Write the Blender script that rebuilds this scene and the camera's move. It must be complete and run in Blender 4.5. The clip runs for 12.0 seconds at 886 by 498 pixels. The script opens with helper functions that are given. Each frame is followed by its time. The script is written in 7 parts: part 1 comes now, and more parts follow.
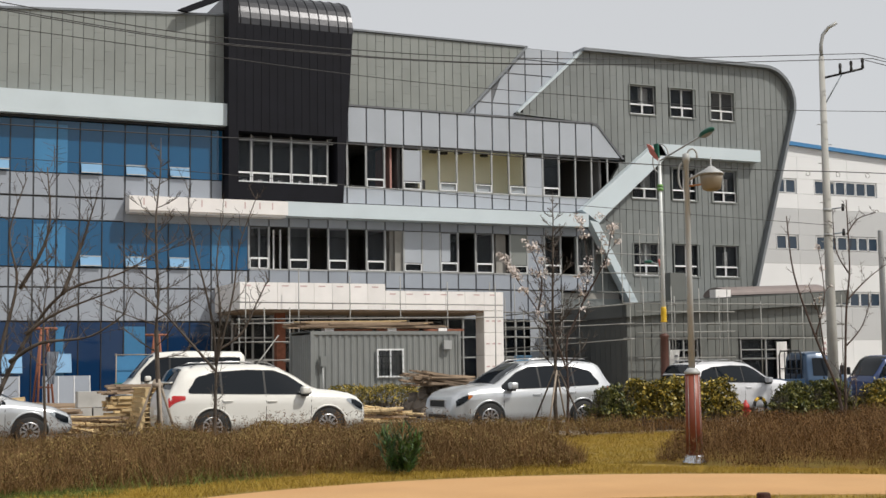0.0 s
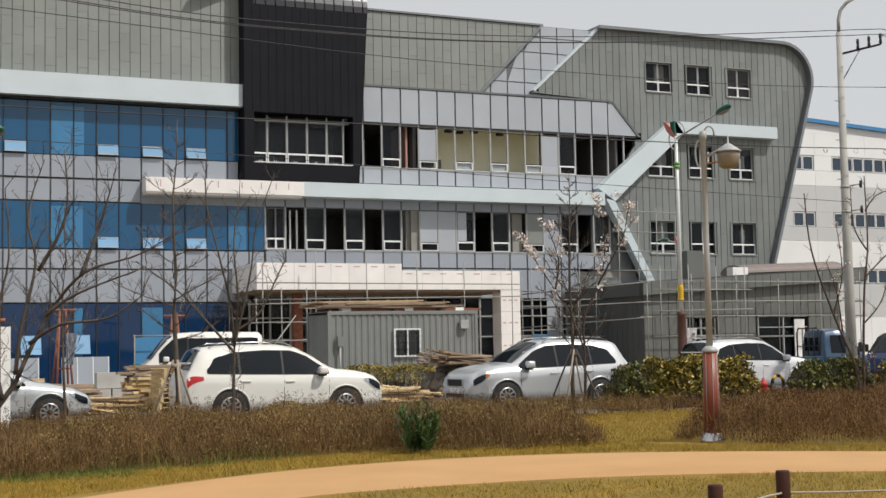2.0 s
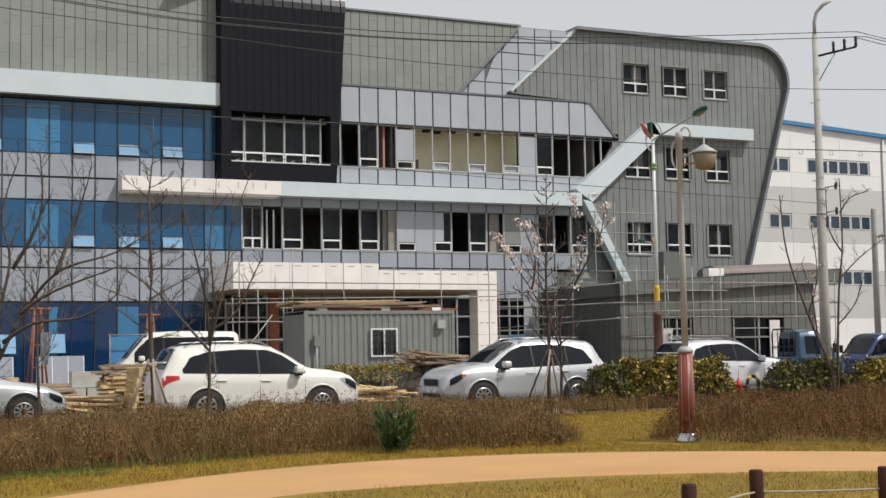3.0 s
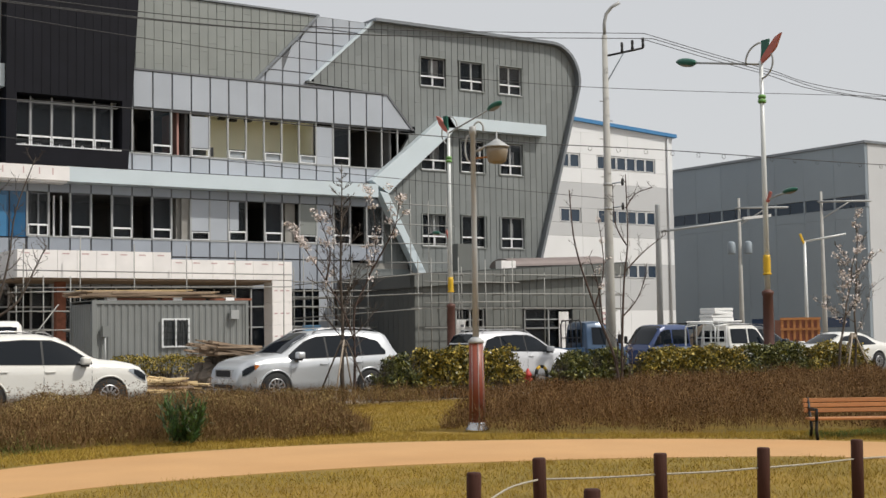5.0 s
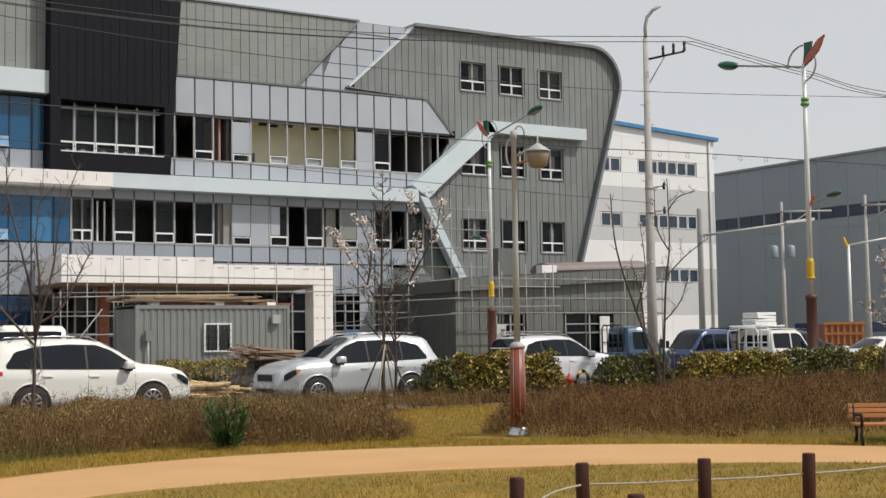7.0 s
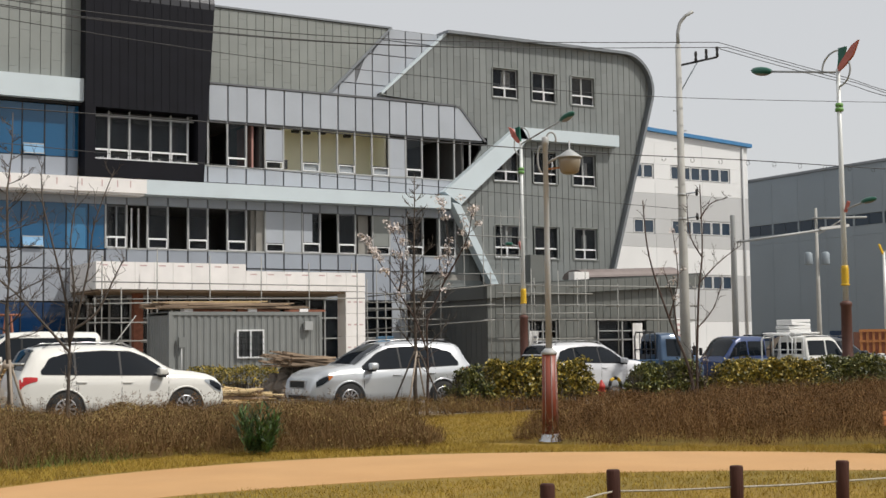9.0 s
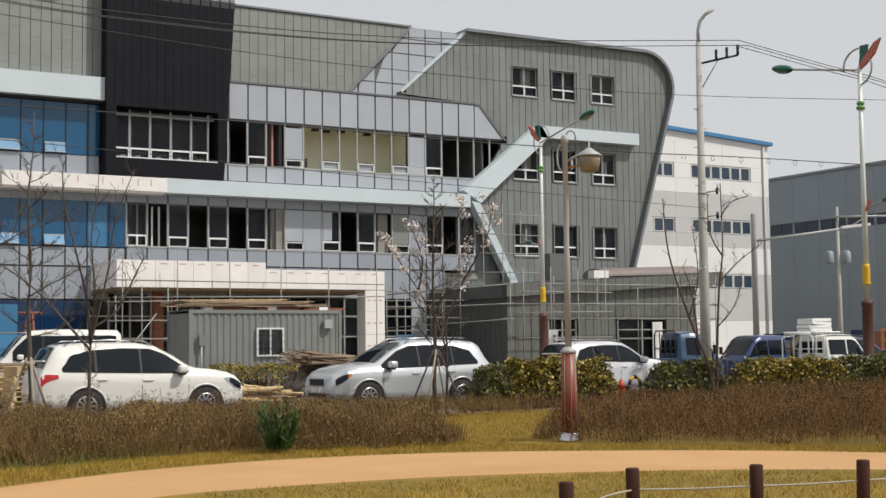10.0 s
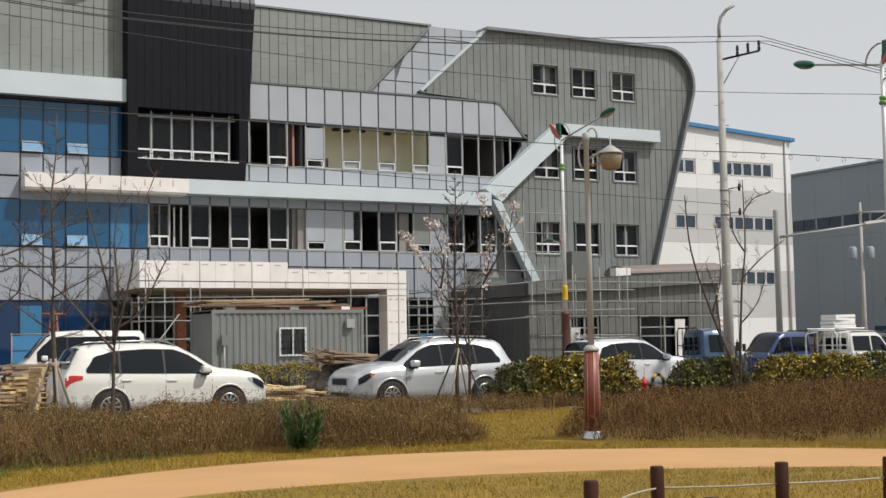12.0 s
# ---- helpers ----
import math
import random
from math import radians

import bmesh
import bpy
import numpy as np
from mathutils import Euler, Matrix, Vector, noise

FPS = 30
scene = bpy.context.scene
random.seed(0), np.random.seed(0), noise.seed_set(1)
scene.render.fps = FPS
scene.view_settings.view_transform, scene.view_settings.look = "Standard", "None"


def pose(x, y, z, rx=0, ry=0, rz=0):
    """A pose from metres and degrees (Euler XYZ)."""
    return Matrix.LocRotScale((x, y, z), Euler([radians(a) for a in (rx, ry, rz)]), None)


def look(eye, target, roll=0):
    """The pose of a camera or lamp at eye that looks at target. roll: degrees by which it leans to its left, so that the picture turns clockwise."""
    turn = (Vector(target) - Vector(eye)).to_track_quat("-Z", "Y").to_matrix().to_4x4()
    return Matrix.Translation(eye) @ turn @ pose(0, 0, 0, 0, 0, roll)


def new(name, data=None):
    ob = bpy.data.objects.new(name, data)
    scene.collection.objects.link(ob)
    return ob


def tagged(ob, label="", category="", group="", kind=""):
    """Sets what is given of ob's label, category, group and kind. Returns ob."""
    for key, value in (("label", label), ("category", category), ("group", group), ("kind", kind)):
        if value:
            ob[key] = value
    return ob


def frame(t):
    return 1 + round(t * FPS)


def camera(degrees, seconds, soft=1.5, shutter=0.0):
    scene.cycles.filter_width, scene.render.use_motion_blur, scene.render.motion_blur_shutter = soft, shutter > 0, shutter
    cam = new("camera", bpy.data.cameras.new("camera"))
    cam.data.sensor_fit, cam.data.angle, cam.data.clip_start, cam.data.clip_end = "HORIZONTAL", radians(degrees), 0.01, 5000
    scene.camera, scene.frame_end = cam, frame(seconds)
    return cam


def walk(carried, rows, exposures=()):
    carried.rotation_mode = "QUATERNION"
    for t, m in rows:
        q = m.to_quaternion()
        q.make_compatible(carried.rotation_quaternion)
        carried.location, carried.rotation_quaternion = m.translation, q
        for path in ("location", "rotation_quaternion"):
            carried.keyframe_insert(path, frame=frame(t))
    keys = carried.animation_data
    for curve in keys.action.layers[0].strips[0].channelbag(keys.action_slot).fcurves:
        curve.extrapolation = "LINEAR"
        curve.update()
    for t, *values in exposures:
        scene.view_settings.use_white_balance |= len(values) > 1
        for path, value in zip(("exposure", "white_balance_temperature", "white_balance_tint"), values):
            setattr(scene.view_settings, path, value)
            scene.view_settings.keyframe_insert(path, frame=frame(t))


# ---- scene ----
EYE, TURN = 1.65, -33.5
cam = camera(36.9, 12.0)
# seconds; yaw, pitch, roll; shift to the right and upwards: a handheld camera that turns where it stands
ROWS = [
    (0.0, 8.865, 5.012, 0.743, -0.045, 0.004),
    (0.5, 9.016, 4.799, 0.595, -0.043, 0.003),
    (1.0, 9.068, 4.711, 0.709, -0.044, 0.005),
    (1.5, 9.177, 4.471, 0.708, -0.046, 0.006),
    (2.0, 9.590, 4.134, 1.050, -0.053, 0.006),
    (2.5, 9.397, 4.144, 0.976, -0.051, 0.002),
    (3.0, 8.600, 4.124, 0.907, -0.041, -0.002),
    (3.5, 4.718, 3.960, 1.338, -0.021, -0.005),
    (3.7, 2.451, 3.836, 1.294, -0.012, -0.006),
    (4.2, -0.150, 3.680, 1.050, -0.003, -0.003),
    (4.8, -0.250, 3.600, 0.850, 0.000, -0.001),
    (5.3, -0.060, 3.590, 0.800, 0.000, 0.000),
    (5.5, 0.000, 3.600, 0.800, 0.000, 0.000),
    (6.0, 0.348, 3.672, 1.009, -0.002, 0.002),
    (6.5, 1.078, 3.760, 0.774, -0.004, 0.006),
    (7.0, 1.554, 3.812, 0.822, -0.014, 0.000),
    (7.2, 1.884, 3.715, 0.830, -0.016, -0.003),
    (8.8, 2.727, 4.141, 0.890, -0.003, -0.006),
    (9.0, 2.948, 4.127, 0.739, -0.001, -0.007),
    (9.5, 3.324, 4.175, 0.859, 0.002, -0.006),
    (10.0, 3.788, 4.077, 0.634, 0.003, -0.012),
    (10.5, 3.890, 4.104, 0.658, 0.002, -0.006),
    (11.0, 4.093, 4.094, 0.933, 0.002, -0.006),
    (11.5, 4.367, 4.051, 0.900, -0.002, -0.009),
    (12.0, 4.731, 4.029, 0.986, -0.006, -0.008),
]
walk(cam, [(t, pose(0, 0, EYE, 0, 0, TURN) @ pose(dx, 0, dz, 90 + pitch, roll, yaw)) for t, yaw, pitch, roll, dx, dz in ROWS])

# ---- light ----
SUN_AZ, SUN_EL = 142.0, 52.0   # degrees clockwise from +y, degrees above the ground
world = bpy.data.worlds.new("sky")
scene.world = world
world.use_nodes = True
_bg = world.node_tree.nodes["Background"]
_sky = world.node_tree.nodes.new("ShaderNodeTexSky")
_sky.sky_type, _sky.sun_disc = "NISHITA", False
_sky.sun_elevation, _sky.sun_rotation = radians(SUN_EL), radians(SUN_AZ)
_sky.air_density, _sky.dust_density, _sky.ozone_density = 1.0, 2.0, 1.0
# a thin white haze in front of the blue sky
_mix = world.node_tree.nodes.new("ShaderNodeMix")
_mix.data_type = "RGBA"
_mix.inputs["Factor"].default_value = 0.82
_mix.inputs["B"].default_value = (7.1, 7.1, 7.1, 1)
world.node_tree.links.new(_sky.outputs["Color"], _mix.inputs["A"])
world.node_tree.links.new(_mix.outputs["Result"], _bg.inputs["Color"])
_bg.inputs["Strength"].default_value = 0.1
_sun = bpy.data.lights.new("sun", "SUN")
_sun.energy, _sun.angle, _sun.color = 3.42, radians(1.0), (1.0, 0.95, 0.87)
sun = new("sun", _sun)
sun.matrix_world = look((0, 0, 60), (-60 * math.sin(radians(SUN_AZ)), -60 * math.cos(radians(SUN_AZ)), 60 - 60 * math.tan(radians(SUN_EL))))
scene.view_settings.exposure = 0.0

# ---- materials ----
def mat(name, color, rough=0.6, metal=0.0, var=0.12, scale=3.0, fine=60.0, bump=0.15, obj=0.0, island=0.0, stain=None, coat=0.0, stretch=(1, 1, 1), hue=None, spec=0.5):
    """A surface with broad and fine variation of tone, relief, and tone by object or by island."""
    m = bpy.data.materials.new(name)
    m.use_nodes = True
    nt = m.node_tree
    N, L = nt.nodes, nt.links
    b = N["Principled BSDF"]
    tc = N.new("ShaderNodeTexCoord")
    mp = N.new("ShaderNodeMapping")
    mp.inputs["Scale"].default_value = stretch
    geo = N.new("ShaderNodeNewGeometry")
    L.new(geo.outputs["Position"], mp.inputs["Vector"])
    n1, n2 = N.new("ShaderNodeTexNoise"), N.new("ShaderNodeTexNoise")
    for n, s, d in ((n1, scale, 5), (n2, fine, 3)):
        n.inputs["Scale"].default_value, n.inputs["Detail"].default_value = s, d
        L.new(mp.outputs["Vector"], n.inputs["Vector"])
    add = N.new("ShaderNodeMath")
    add.operation = "MULTIPLY_ADD"
    L.new(n2.outputs["Fac"], add.inputs[0])
    add.inputs[1].default_value = 0.45
    L.new(n1.outputs["Fac"], add.inputs[2])
    rng = N.new("ShaderNodeMapRange")
    rng.inputs["From Min"].default_value, rng.inputs["From Max"].default_value = 0.42, 1.02
    rng.inputs["To Min"].default_value, rng.inputs["To Max"].default_value = 1 - var, 1 + var
    L.new(add.outputs[0], rng.inputs["Value"])
    val = rng.outputs["Result"]
    for amount, src in ((obj, "obj"), (island, "island")):
        if amount:
            if src == "obj":
                out = N.new("ShaderNodeObjectInfo").outputs["Random"]
            else:
                out = geo.outputs["Random Per Island"]
            r2 = N.new("ShaderNodeMapRange")
            r2.inputs["To Min"].default_value, r2.inputs["To Max"].default_value = 1 - amount, 1 + amount
            L.new(out, r2.inputs["Value"])
            mu = N.new("ShaderNodeMath")
            mu.operation = "MULTIPLY"
            L.new(val, mu.inputs[0])
            L.new(r2.outputs["Result"], mu.inputs[1])
            val = mu.outputs[0]
    col = N.new("ShaderNodeRGB")
    col.outputs[0].default_value = (*color, 1)
    src = col.outputs[0]
    if hue:
        hm = N.new("ShaderNodeMix")
        hm.data_type = "RGBA"
        hm.inputs["B"].default_value = (*hue, 1)
        L.new(src, hm.inputs["A"])
        if island:
            L.new(geo.outputs["Random Per Island"], hm.inputs["Factor"])
        else:
            hr = N.new("ShaderNodeMapRange")
            hr.inputs["From Min"].default_value, hr.inputs["From Max"].default_value = 0.4, 0.6
            hn = N.new("ShaderNodeTexNoise")
            hn.inputs["Scale"].default_value, hn.inputs["Detail"].default_value = scale * 0.35, 6
            L.new(mp.outputs["Vector"], hn.inputs["Vector"])
            L.new(hn.outputs["Fac"], hr.inputs["Value"])
            L.new(hr.outputs["Result"], hm.inputs["Factor"])
        src = hm.outputs["Result"]
    vm = N.new("ShaderNodeVectorMath")
    vm.operation = "SCALE"
    L.new(src, vm.inputs[0])
    L.new(val, vm.inputs["Scale"])
    L.new(vm.outputs[0], b.inputs["Base Color"])
    b.inputs["Roughness"].default_value, b.inputs["Metallic"].default_value = rough, metal
    b.inputs["Specular IOR Level"].default_value = spec
    if coat:
        b.inputs["Coat Weight"].default_value, b.inputs["Coat Roughness"].default_value = coat, 0.06
    if bump:
        bp = N.new("ShaderNodeBump")
        bp.inputs["Strength"].default_value, bp.inputs["Distance"].default_value = bump, 0.02
        L.new(add.outputs[0], bp.inputs["Height"])
        L.new(bp.outputs["Normal"], b.inputs["Normal"])
    return m


def glass_mat(name, color, rough=0.03, spec=0.8, alpha=1.0, wob=0.02):
    """Tinted reflecting glass; alpha below one lets the room behind show through."""
    m = bpy.data.materials.new(name)
    m.use_nodes = True
    nt = m.node_tree
    b = nt.nodes["Principled BSDF"]
    b.inputs["Base Color"].default_value = (*color, 1)
    b.inputs["Roughness"].default_value = rough
    b.inputs["IOR"].default_value = 1.5
    b.inputs["Specular IOR Level"].default_value = spec
    b.inputs["Alpha"].default_value = alpha
    n = nt.nodes.new("ShaderNodeTexNoise")
    n.inputs["Scale"].default_value = 0.6
    g = nt.nodes.new("ShaderNodeNewGeometry")
    nt.links.new(g.outputs["Position"], n.inputs["Vector"])
    bp = nt.nodes.new("ShaderNodeBump")
    bp.inputs["Strength"].default_value, bp.inputs["Distance"].default_value = wob, 0.3
    nt.links.new(n.outputs["Fac"], bp.inputs["Height"])
    nt.links.new(bp.outputs["Normal"], b.inputs["Normal"])
    return m


M = {
    "zinc": mat("zinc_panel", (0.232, 0.248, 0.236), 0.5, 0.2, 0.10, 0.7, 30, 0.05, obj=0.03),
    "zinc_dark": mat("zinc_panel_dark", (0.197, 0.212, 0.209), 0.5, 0.2, 0.12, 0.8, 30, 0.05, obj=0.06),
    "annex": mat("annex_metal", (0.140, 0.148, 0.140), 0.5, 0.2, 0.12, 0.8, 30, 0.05, obj=0.04),
    # annex metal again, darkened in colour for the shaded side wall
    "annex_shade": mat("annex_metal_shaded", (0.082, 0.087, 0.086), 0.5, 0.2, 0.12, 0.8, 30, 0.05, obj=0.05),
    "seam": mat("panel_seam", (0.065, 0.070, 0.069), 0.6, 0.2, 0.1),
    "edge": mat("edge_trim", (0.22, 0.235, 0.25), 0.4, 0.5, 0.08, 1.5),
    "black": mat("black_cladding", (0.0068, 0.0072, 0.0112), 0.7, 0.0, 0.25, 1.2, 40, 0.06, spec=0.18),
    "rib": mat("ribbed_black_roof", (0.040, 0.041, 0.046), 0.35, 0.5, 0.15, 1.0),
    "strip": mat("pale_blue_strip", (0.56, 0.635, 0.675), 0.4, 0.05, 0.06, 0.6, 20, 0.03, obj=0.03),
    "wrap": mat("white_insulation", (0.80, 0.775, 0.76), 0.65, 0, 0.07, 1.5, 30, 0.1, obj=0.04),
    "print_red": mat("faded_red_print", (0.54, 0.38, 0.38), 0.7, 0, 0.1),
    "white_panel": mat("pale_lilac_panel", (0.385, 0.415, 0.460), 0.35, 0.05, 0.06, 0.8, 25, 0.03, obj=0.05),
    "spandrel": mat("grey_lilac_panel", (0.305, 0.335, 0.385), 0.35, 0.05, 0.07, 0.8, 25, 0.03, obj=0.06),
    "mullion": mat("grey_mullion", (0.14, 0.145, 0.155), 0.45, 0.4, 0.1),
    "pvc": mat("white_window_frame", (0.72, 0.73, 0.74), 0.4, 0, 0.05),
    "concrete": mat("bare_concrete", (0.27, 0.26, 0.24), 0.9, 0, 0.2, 1.2, 40, 0.3),
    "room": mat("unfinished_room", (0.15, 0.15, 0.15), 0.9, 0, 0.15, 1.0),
    "cream": mat("cream_wall", (0.82, 0.80, 0.62), 0.8, 0, 0.04, 1.0),
    "pink": mat("reddish_board", (0.40, 0.22, 0.19), 0.8, 0, 0.1),
    "blue_film": mat("blue_film", (0.045, 0.18, 0.35), 0.3, 0, 0.12, 1.5, 20, 0.1, obj=0.1),
    "light_blue": mat("pale_blue_pane", (0.18, 0.36, 0.57), 0.35, 0, 0.1, 1.5, obj=0.12),
    "bluewall": mat("white_factory_wall", (0.72, 0.73, 0.74), 0.6, 0, 0.05, 0.3, 10, 0.02, obj=0.02),
    "lightgrey": mat("light_grey_band", (0.50, 0.51, 0.52), 0.6, 0, 0.05, 0.3),
    "roof_blue": mat("blue_roof_edge", (0.05, 0.20, 0.42), 0.5, 0, 0.08),
    "darkgrey": mat("slate_grey_wall", (0.235, 0.275, 0.31), 0.55, 0.1, 0.06, 0.25, 8, 0.02, obj=0.03),
    "brownroof": mat("brown_roof", (0.20, 0.165, 0.155), 0.6, 0.1, 0.12, 2),
    "steel": mat("galvanised_tube", (0.27, 0.27, 0.255), 0.6, 0.15, 0.12, 8),
    "rust": mat("rusty_steel", (0.26, 0.10, 0.06), 0.8, 0.2, 0.3, 6),
    "container": mat("grey_container_paint", (0.21, 0.22, 0.215), 0.5, 0.1, 0.12, 1.2, 30, 0.08),
    "wood": mat("raw_lumber", (0.58, 0.43, 0.23), 0.8, 0, 0.2, 3, 60, 0.2, obj=0.28),
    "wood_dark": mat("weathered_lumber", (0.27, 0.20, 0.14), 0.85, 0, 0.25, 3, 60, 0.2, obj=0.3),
    "bench_wood": mat("varnished_orange_wood", (0.37, 0.15, 0.045), 0.45, 0, 0.18, 6, 90, 0.1, stretch=(1, 1, 8), obj=0.08),
    "iron": mat("black_cast_iron", (0.012, 0.012, 0.013), 0.45, 0.4, 0.15),
    "post": mat("brown_log_post", (0.048, 0.018, 0.012), 0.7, 0, 0.35, 8, 80, 0.5, stretch=(1, 1, 0.15), spec=0.2),
    "rope": mat("pale_rope", (0.38, 0.345, 0.28), 0.9, 0, 0.2, 40, 200, 0.6),
    "red_sleeve": mat("red_brown_sleeve", (0.21, 0.050, 0.028), 0.45, 0, 0.2, 5, 60, 0.15, stretch=(1, 1, 0.2)),
    "brown_sleeve": mat("dark_brown_sleeve", (0.085, 0.032, 0.022), 0.6, 0, 0.2, 5),
    "chrome": mat("polished_collar", (0.62, 0.62, 0.62), 0.22, 1.0, 0.08),
    "pole_grey": mat("grey_painted_pole", (0.36, 0.37, 0.37), 0.5, 0.05, 0.12, 2),
    "pole_white": mat("white_painted_pole", (0.62, 0.64, 0.63), 0.4, 0.1, 0.1, 2),
    "conc_pole": mat("concrete_pole", (0.36, 0.355, 0.335), 0.85, 0, 0.16, 2, 40, 0.2),
    "lens": mat("frosted_lantern", (0.24, 0.205, 0.155), 0.35, 0, 0.05),
    "green_head": mat("green_lamp_head", (0.012, 0.10, 0.065), 0.3, 0.1, 0.1),
    "green_ring": mat("bright_green_ring", (0.13, 0.30, 0.07), 0.5, 0, 0.1),
    "red_fin": mat("faded_red_fin", (0.45, 0.13, 0.10), 0.5, 0, 0.15, 4),
    "yellow": mat("yellow_guard", (0.68, 0.42, 0.02), 0.5, 0, 0.1),
    "hydrant": mat("hydrant_red", (0.42, 0.03, 0.025), 0.45, 0, 0.15),
    "cable": mat("black_cable", (0.03, 0.03, 0.032), 0.6, 0, 0.1, bump=0),
    "car_white": mat("pearl_white_paint", (0.70, 0.69, 0.65), 0.28, 0, 0.02, 1, 20, 0, coat=0.8),
    "car_silver": mat("silver_paint", (0.63, 0.65, 0.67), 0.30, 0.5, 0.03, 1, 20, 0, coat=0.8),
    "car_pale": mat("pale_silver_paint", (0.70, 0.70, 0.72), 0.3, 0.15, 0.03, 1, 20, 0, coat=0.8),
    "car_blue": mat("dark_blue_paint", (0.024, 0.062, 0.125), 0.32, 0.15, 0.06, 1, 20, 0, coat=0.7),
    "car_navy": mat("bright_navy_paint", (0.014, 0.038, 0.13), 0.32, 0.1, 0.06, 1, 20, 0, coat=0.7),
    "car_dark": mat("charcoal_paint", (0.03, 0.035, 0.04), 0.3, 0.2, 0.06, 1, 20, 0, coat=0.7),
    "car_glass": glass_mat("dark_car_glass", (0.007, 0.010, 0.014), 0.03, 0.3),
    "tyre": mat("tyre_rubber", (0.018, 0.018, 0.018), 0.85, 0, 0.2, 20),
    "rim": mat("alloy_rim", (0.45, 0.45, 0.46), 0.3, 0.8, 0.06),
    "trim_black": mat("black_plastic", (0.015, 0.015, 0.016), 0.6, 0, 0.1),
    "headlight": glass_mat("clear_headlight", (0.32, 0.35, 0.38), 0.08, 0.8),
    "taillight": mat("red_tail_lamp", (0.45, 0.012, 0.012), 0.2, 0, 0.1, coat=0.6),
    "amber": mat("amber_marker", (0.60, 0.17, 0.02), 0.25, 0, 0.1),
    "pane_blue": glass_mat("blue_reflecting_glass", (0.008, 0.082, 0.190), 0.05, 0.6),
    "pane_navy": glass_mat("deep_blue_glass", (0.005, 0.028, 0.085), 0.05, 0.5),
    "pane_dark": glass_mat("dark_window_glass", (0.010, 0.014, 0.020), 0.04, 0.5, 0.3),
    "pane_far": glass_mat("far_window_glass", (0.03, 0.048, 0.075), 0.08, 0.5),
    "pane_small": glass_mat("clear_small_sash", (0.42, 0.46, 0.50), 0.06, 0.6, 0.7),
    "grass": mat("yellowed_lawn", (0.235, 0.146, 0.019), 0.95, 0, 0.25, 1.3, 45, 0.8, hue=(0.175, 0.122, 0.017)),
    "blade": mat("dry_grass_blades", (0.38, 0.24, 0.032), 0.9, 0, 0.2, 2, 30, 0, island=0.25, hue=(0.235, 0.172, 0.022)),
    "greenblade": mat("fresh_green_blades", (0.11, 0.145, 0.026), 0.85, 0, 0.25, 2, 30, 0, island=0.35),
    "path": mat("tan_rubber_path", (0.455, 0.256, 0.105), 0.9, 0, 0.08, 0.8, 120, 0.25, hue=(0.48, 0.278, 0.12)),
    "asphalt": mat("asphalt_road", (0.075, 0.073, 0.07), 0.9, 0, 0.2, 1.0, 90, 0.4),
    "dirt": mat("site_dirt", (0.26, 0.215, 0.16), 0.95, 0, 0.25, 0.8, 40, 0.6),
    "kerb": mat("kerb_stone", (0.40, 0.39, 0.37), 0.85, 0, 0.15, 3, 60, 0.3, obj=0.08),
    "brush": mat("dry_shrub_leaves", (0.160, 0.102, 0.044), 0.9, 0, 0.65, 1.4, 9, 0, island=0.4, hue=(0.205, 0.152, 0.058), spec=0.2),
    "brush_red": mat("russet_shrub_leaves", (0.098, 0.046, 0.019), 0.9, 0, 0.65, 1.4, 9, 0, island=0.4, hue=(0.136, 0.076, 0.028), spec=0.2),
    "hedge": mat("hedge_leaves", (0.030, 0.056, 0.014), 0.5, 0, 0.45, 2.2, 20, 0, island=0.55, hue=(0.150, 0.140, 0.028)),
    "hedge_y": mat("yellow_hedge_leaves", (0.075, 0.088, 0.018), 0.5, 0, 0.45, 2.2, 20, 0, island=0.6, hue=(0.300, 0.215, 0.030)),
    "bush": mat("dark_green_leaves", (0.020, 0.052, 0.014), 0.5, 0, 0.2, 4, 20, 0, island=0.5, hue=(0.055, 0.11, 0.022)),
    "twig": mat("dry_twigs", (0.185, 0.112, 0.050), 0.9, 0, 0.3, 1.5, 14, 0, island=0.3, spec=0.2),
    "bark": mat("grey_brown_bark", (0.085, 0.068, 0.055), 0.9, 0, 0.3, 8, 60, 0.5),
    "bark_red": mat("reddish_bark", (0.072, 0.049, 0.041), 0.9, 0, 0.3, 8, 60, 0.5),
    "blossom": mat("pale_pink_blossom", (0.70, 0.63, 0.60), 0.8, 0, 0.1, 5, 30, 0, island=0.18),
    "stake": mat("stake_wood", (0.30, 0.25, 0.20), 0.85, 0, 0.2, 6),
    "ins_white": mat("white_sheet", (0.78, 0.78, 0.77), 0.5, 0, 0.06, 1),
    "orange_rust": mat("orange_steel", (0.36, 0.13, 0.05), 0.7, 0.1, 0.25, 4),
    "tarp": mat("teal_strap", (0.03, 0.26, 0.20), 0.6, 0, 0.1),
    "rubble": mat("grey_rubble", (0.17, 0.145, 0.12), 0.95, 0, 0.3, 3, 40, 0.5, obj=0.3),
}


# ---- mesh helpers ----
def mesh_of(name, verts, faces, material, smooth=False):
    me = bpy.data.meshes.new(name)
    me.from_pydata(verts, [], faces)
    for m in material if isinstance(material, (list, tuple)) else [material]:
        me.materials.append(m)
    if smooth:
        for p in me.polygons:
            p.use_smooth = True
    me.update()
    return me


def empty(name, label, category, at=(0, 0, 0), rz=0.0, group="", kind=""):
    ob = new(name)
    ob.matrix_world = pose(at[0], at[1], at[2], 0, 0, rz)
    return tagged(ob, label, category, group, kind)


def adopt(ob, parent, label=""):
    if parent is not None:
        ob.parent = parent
    if label:
        ob["label"] = label
    return ob


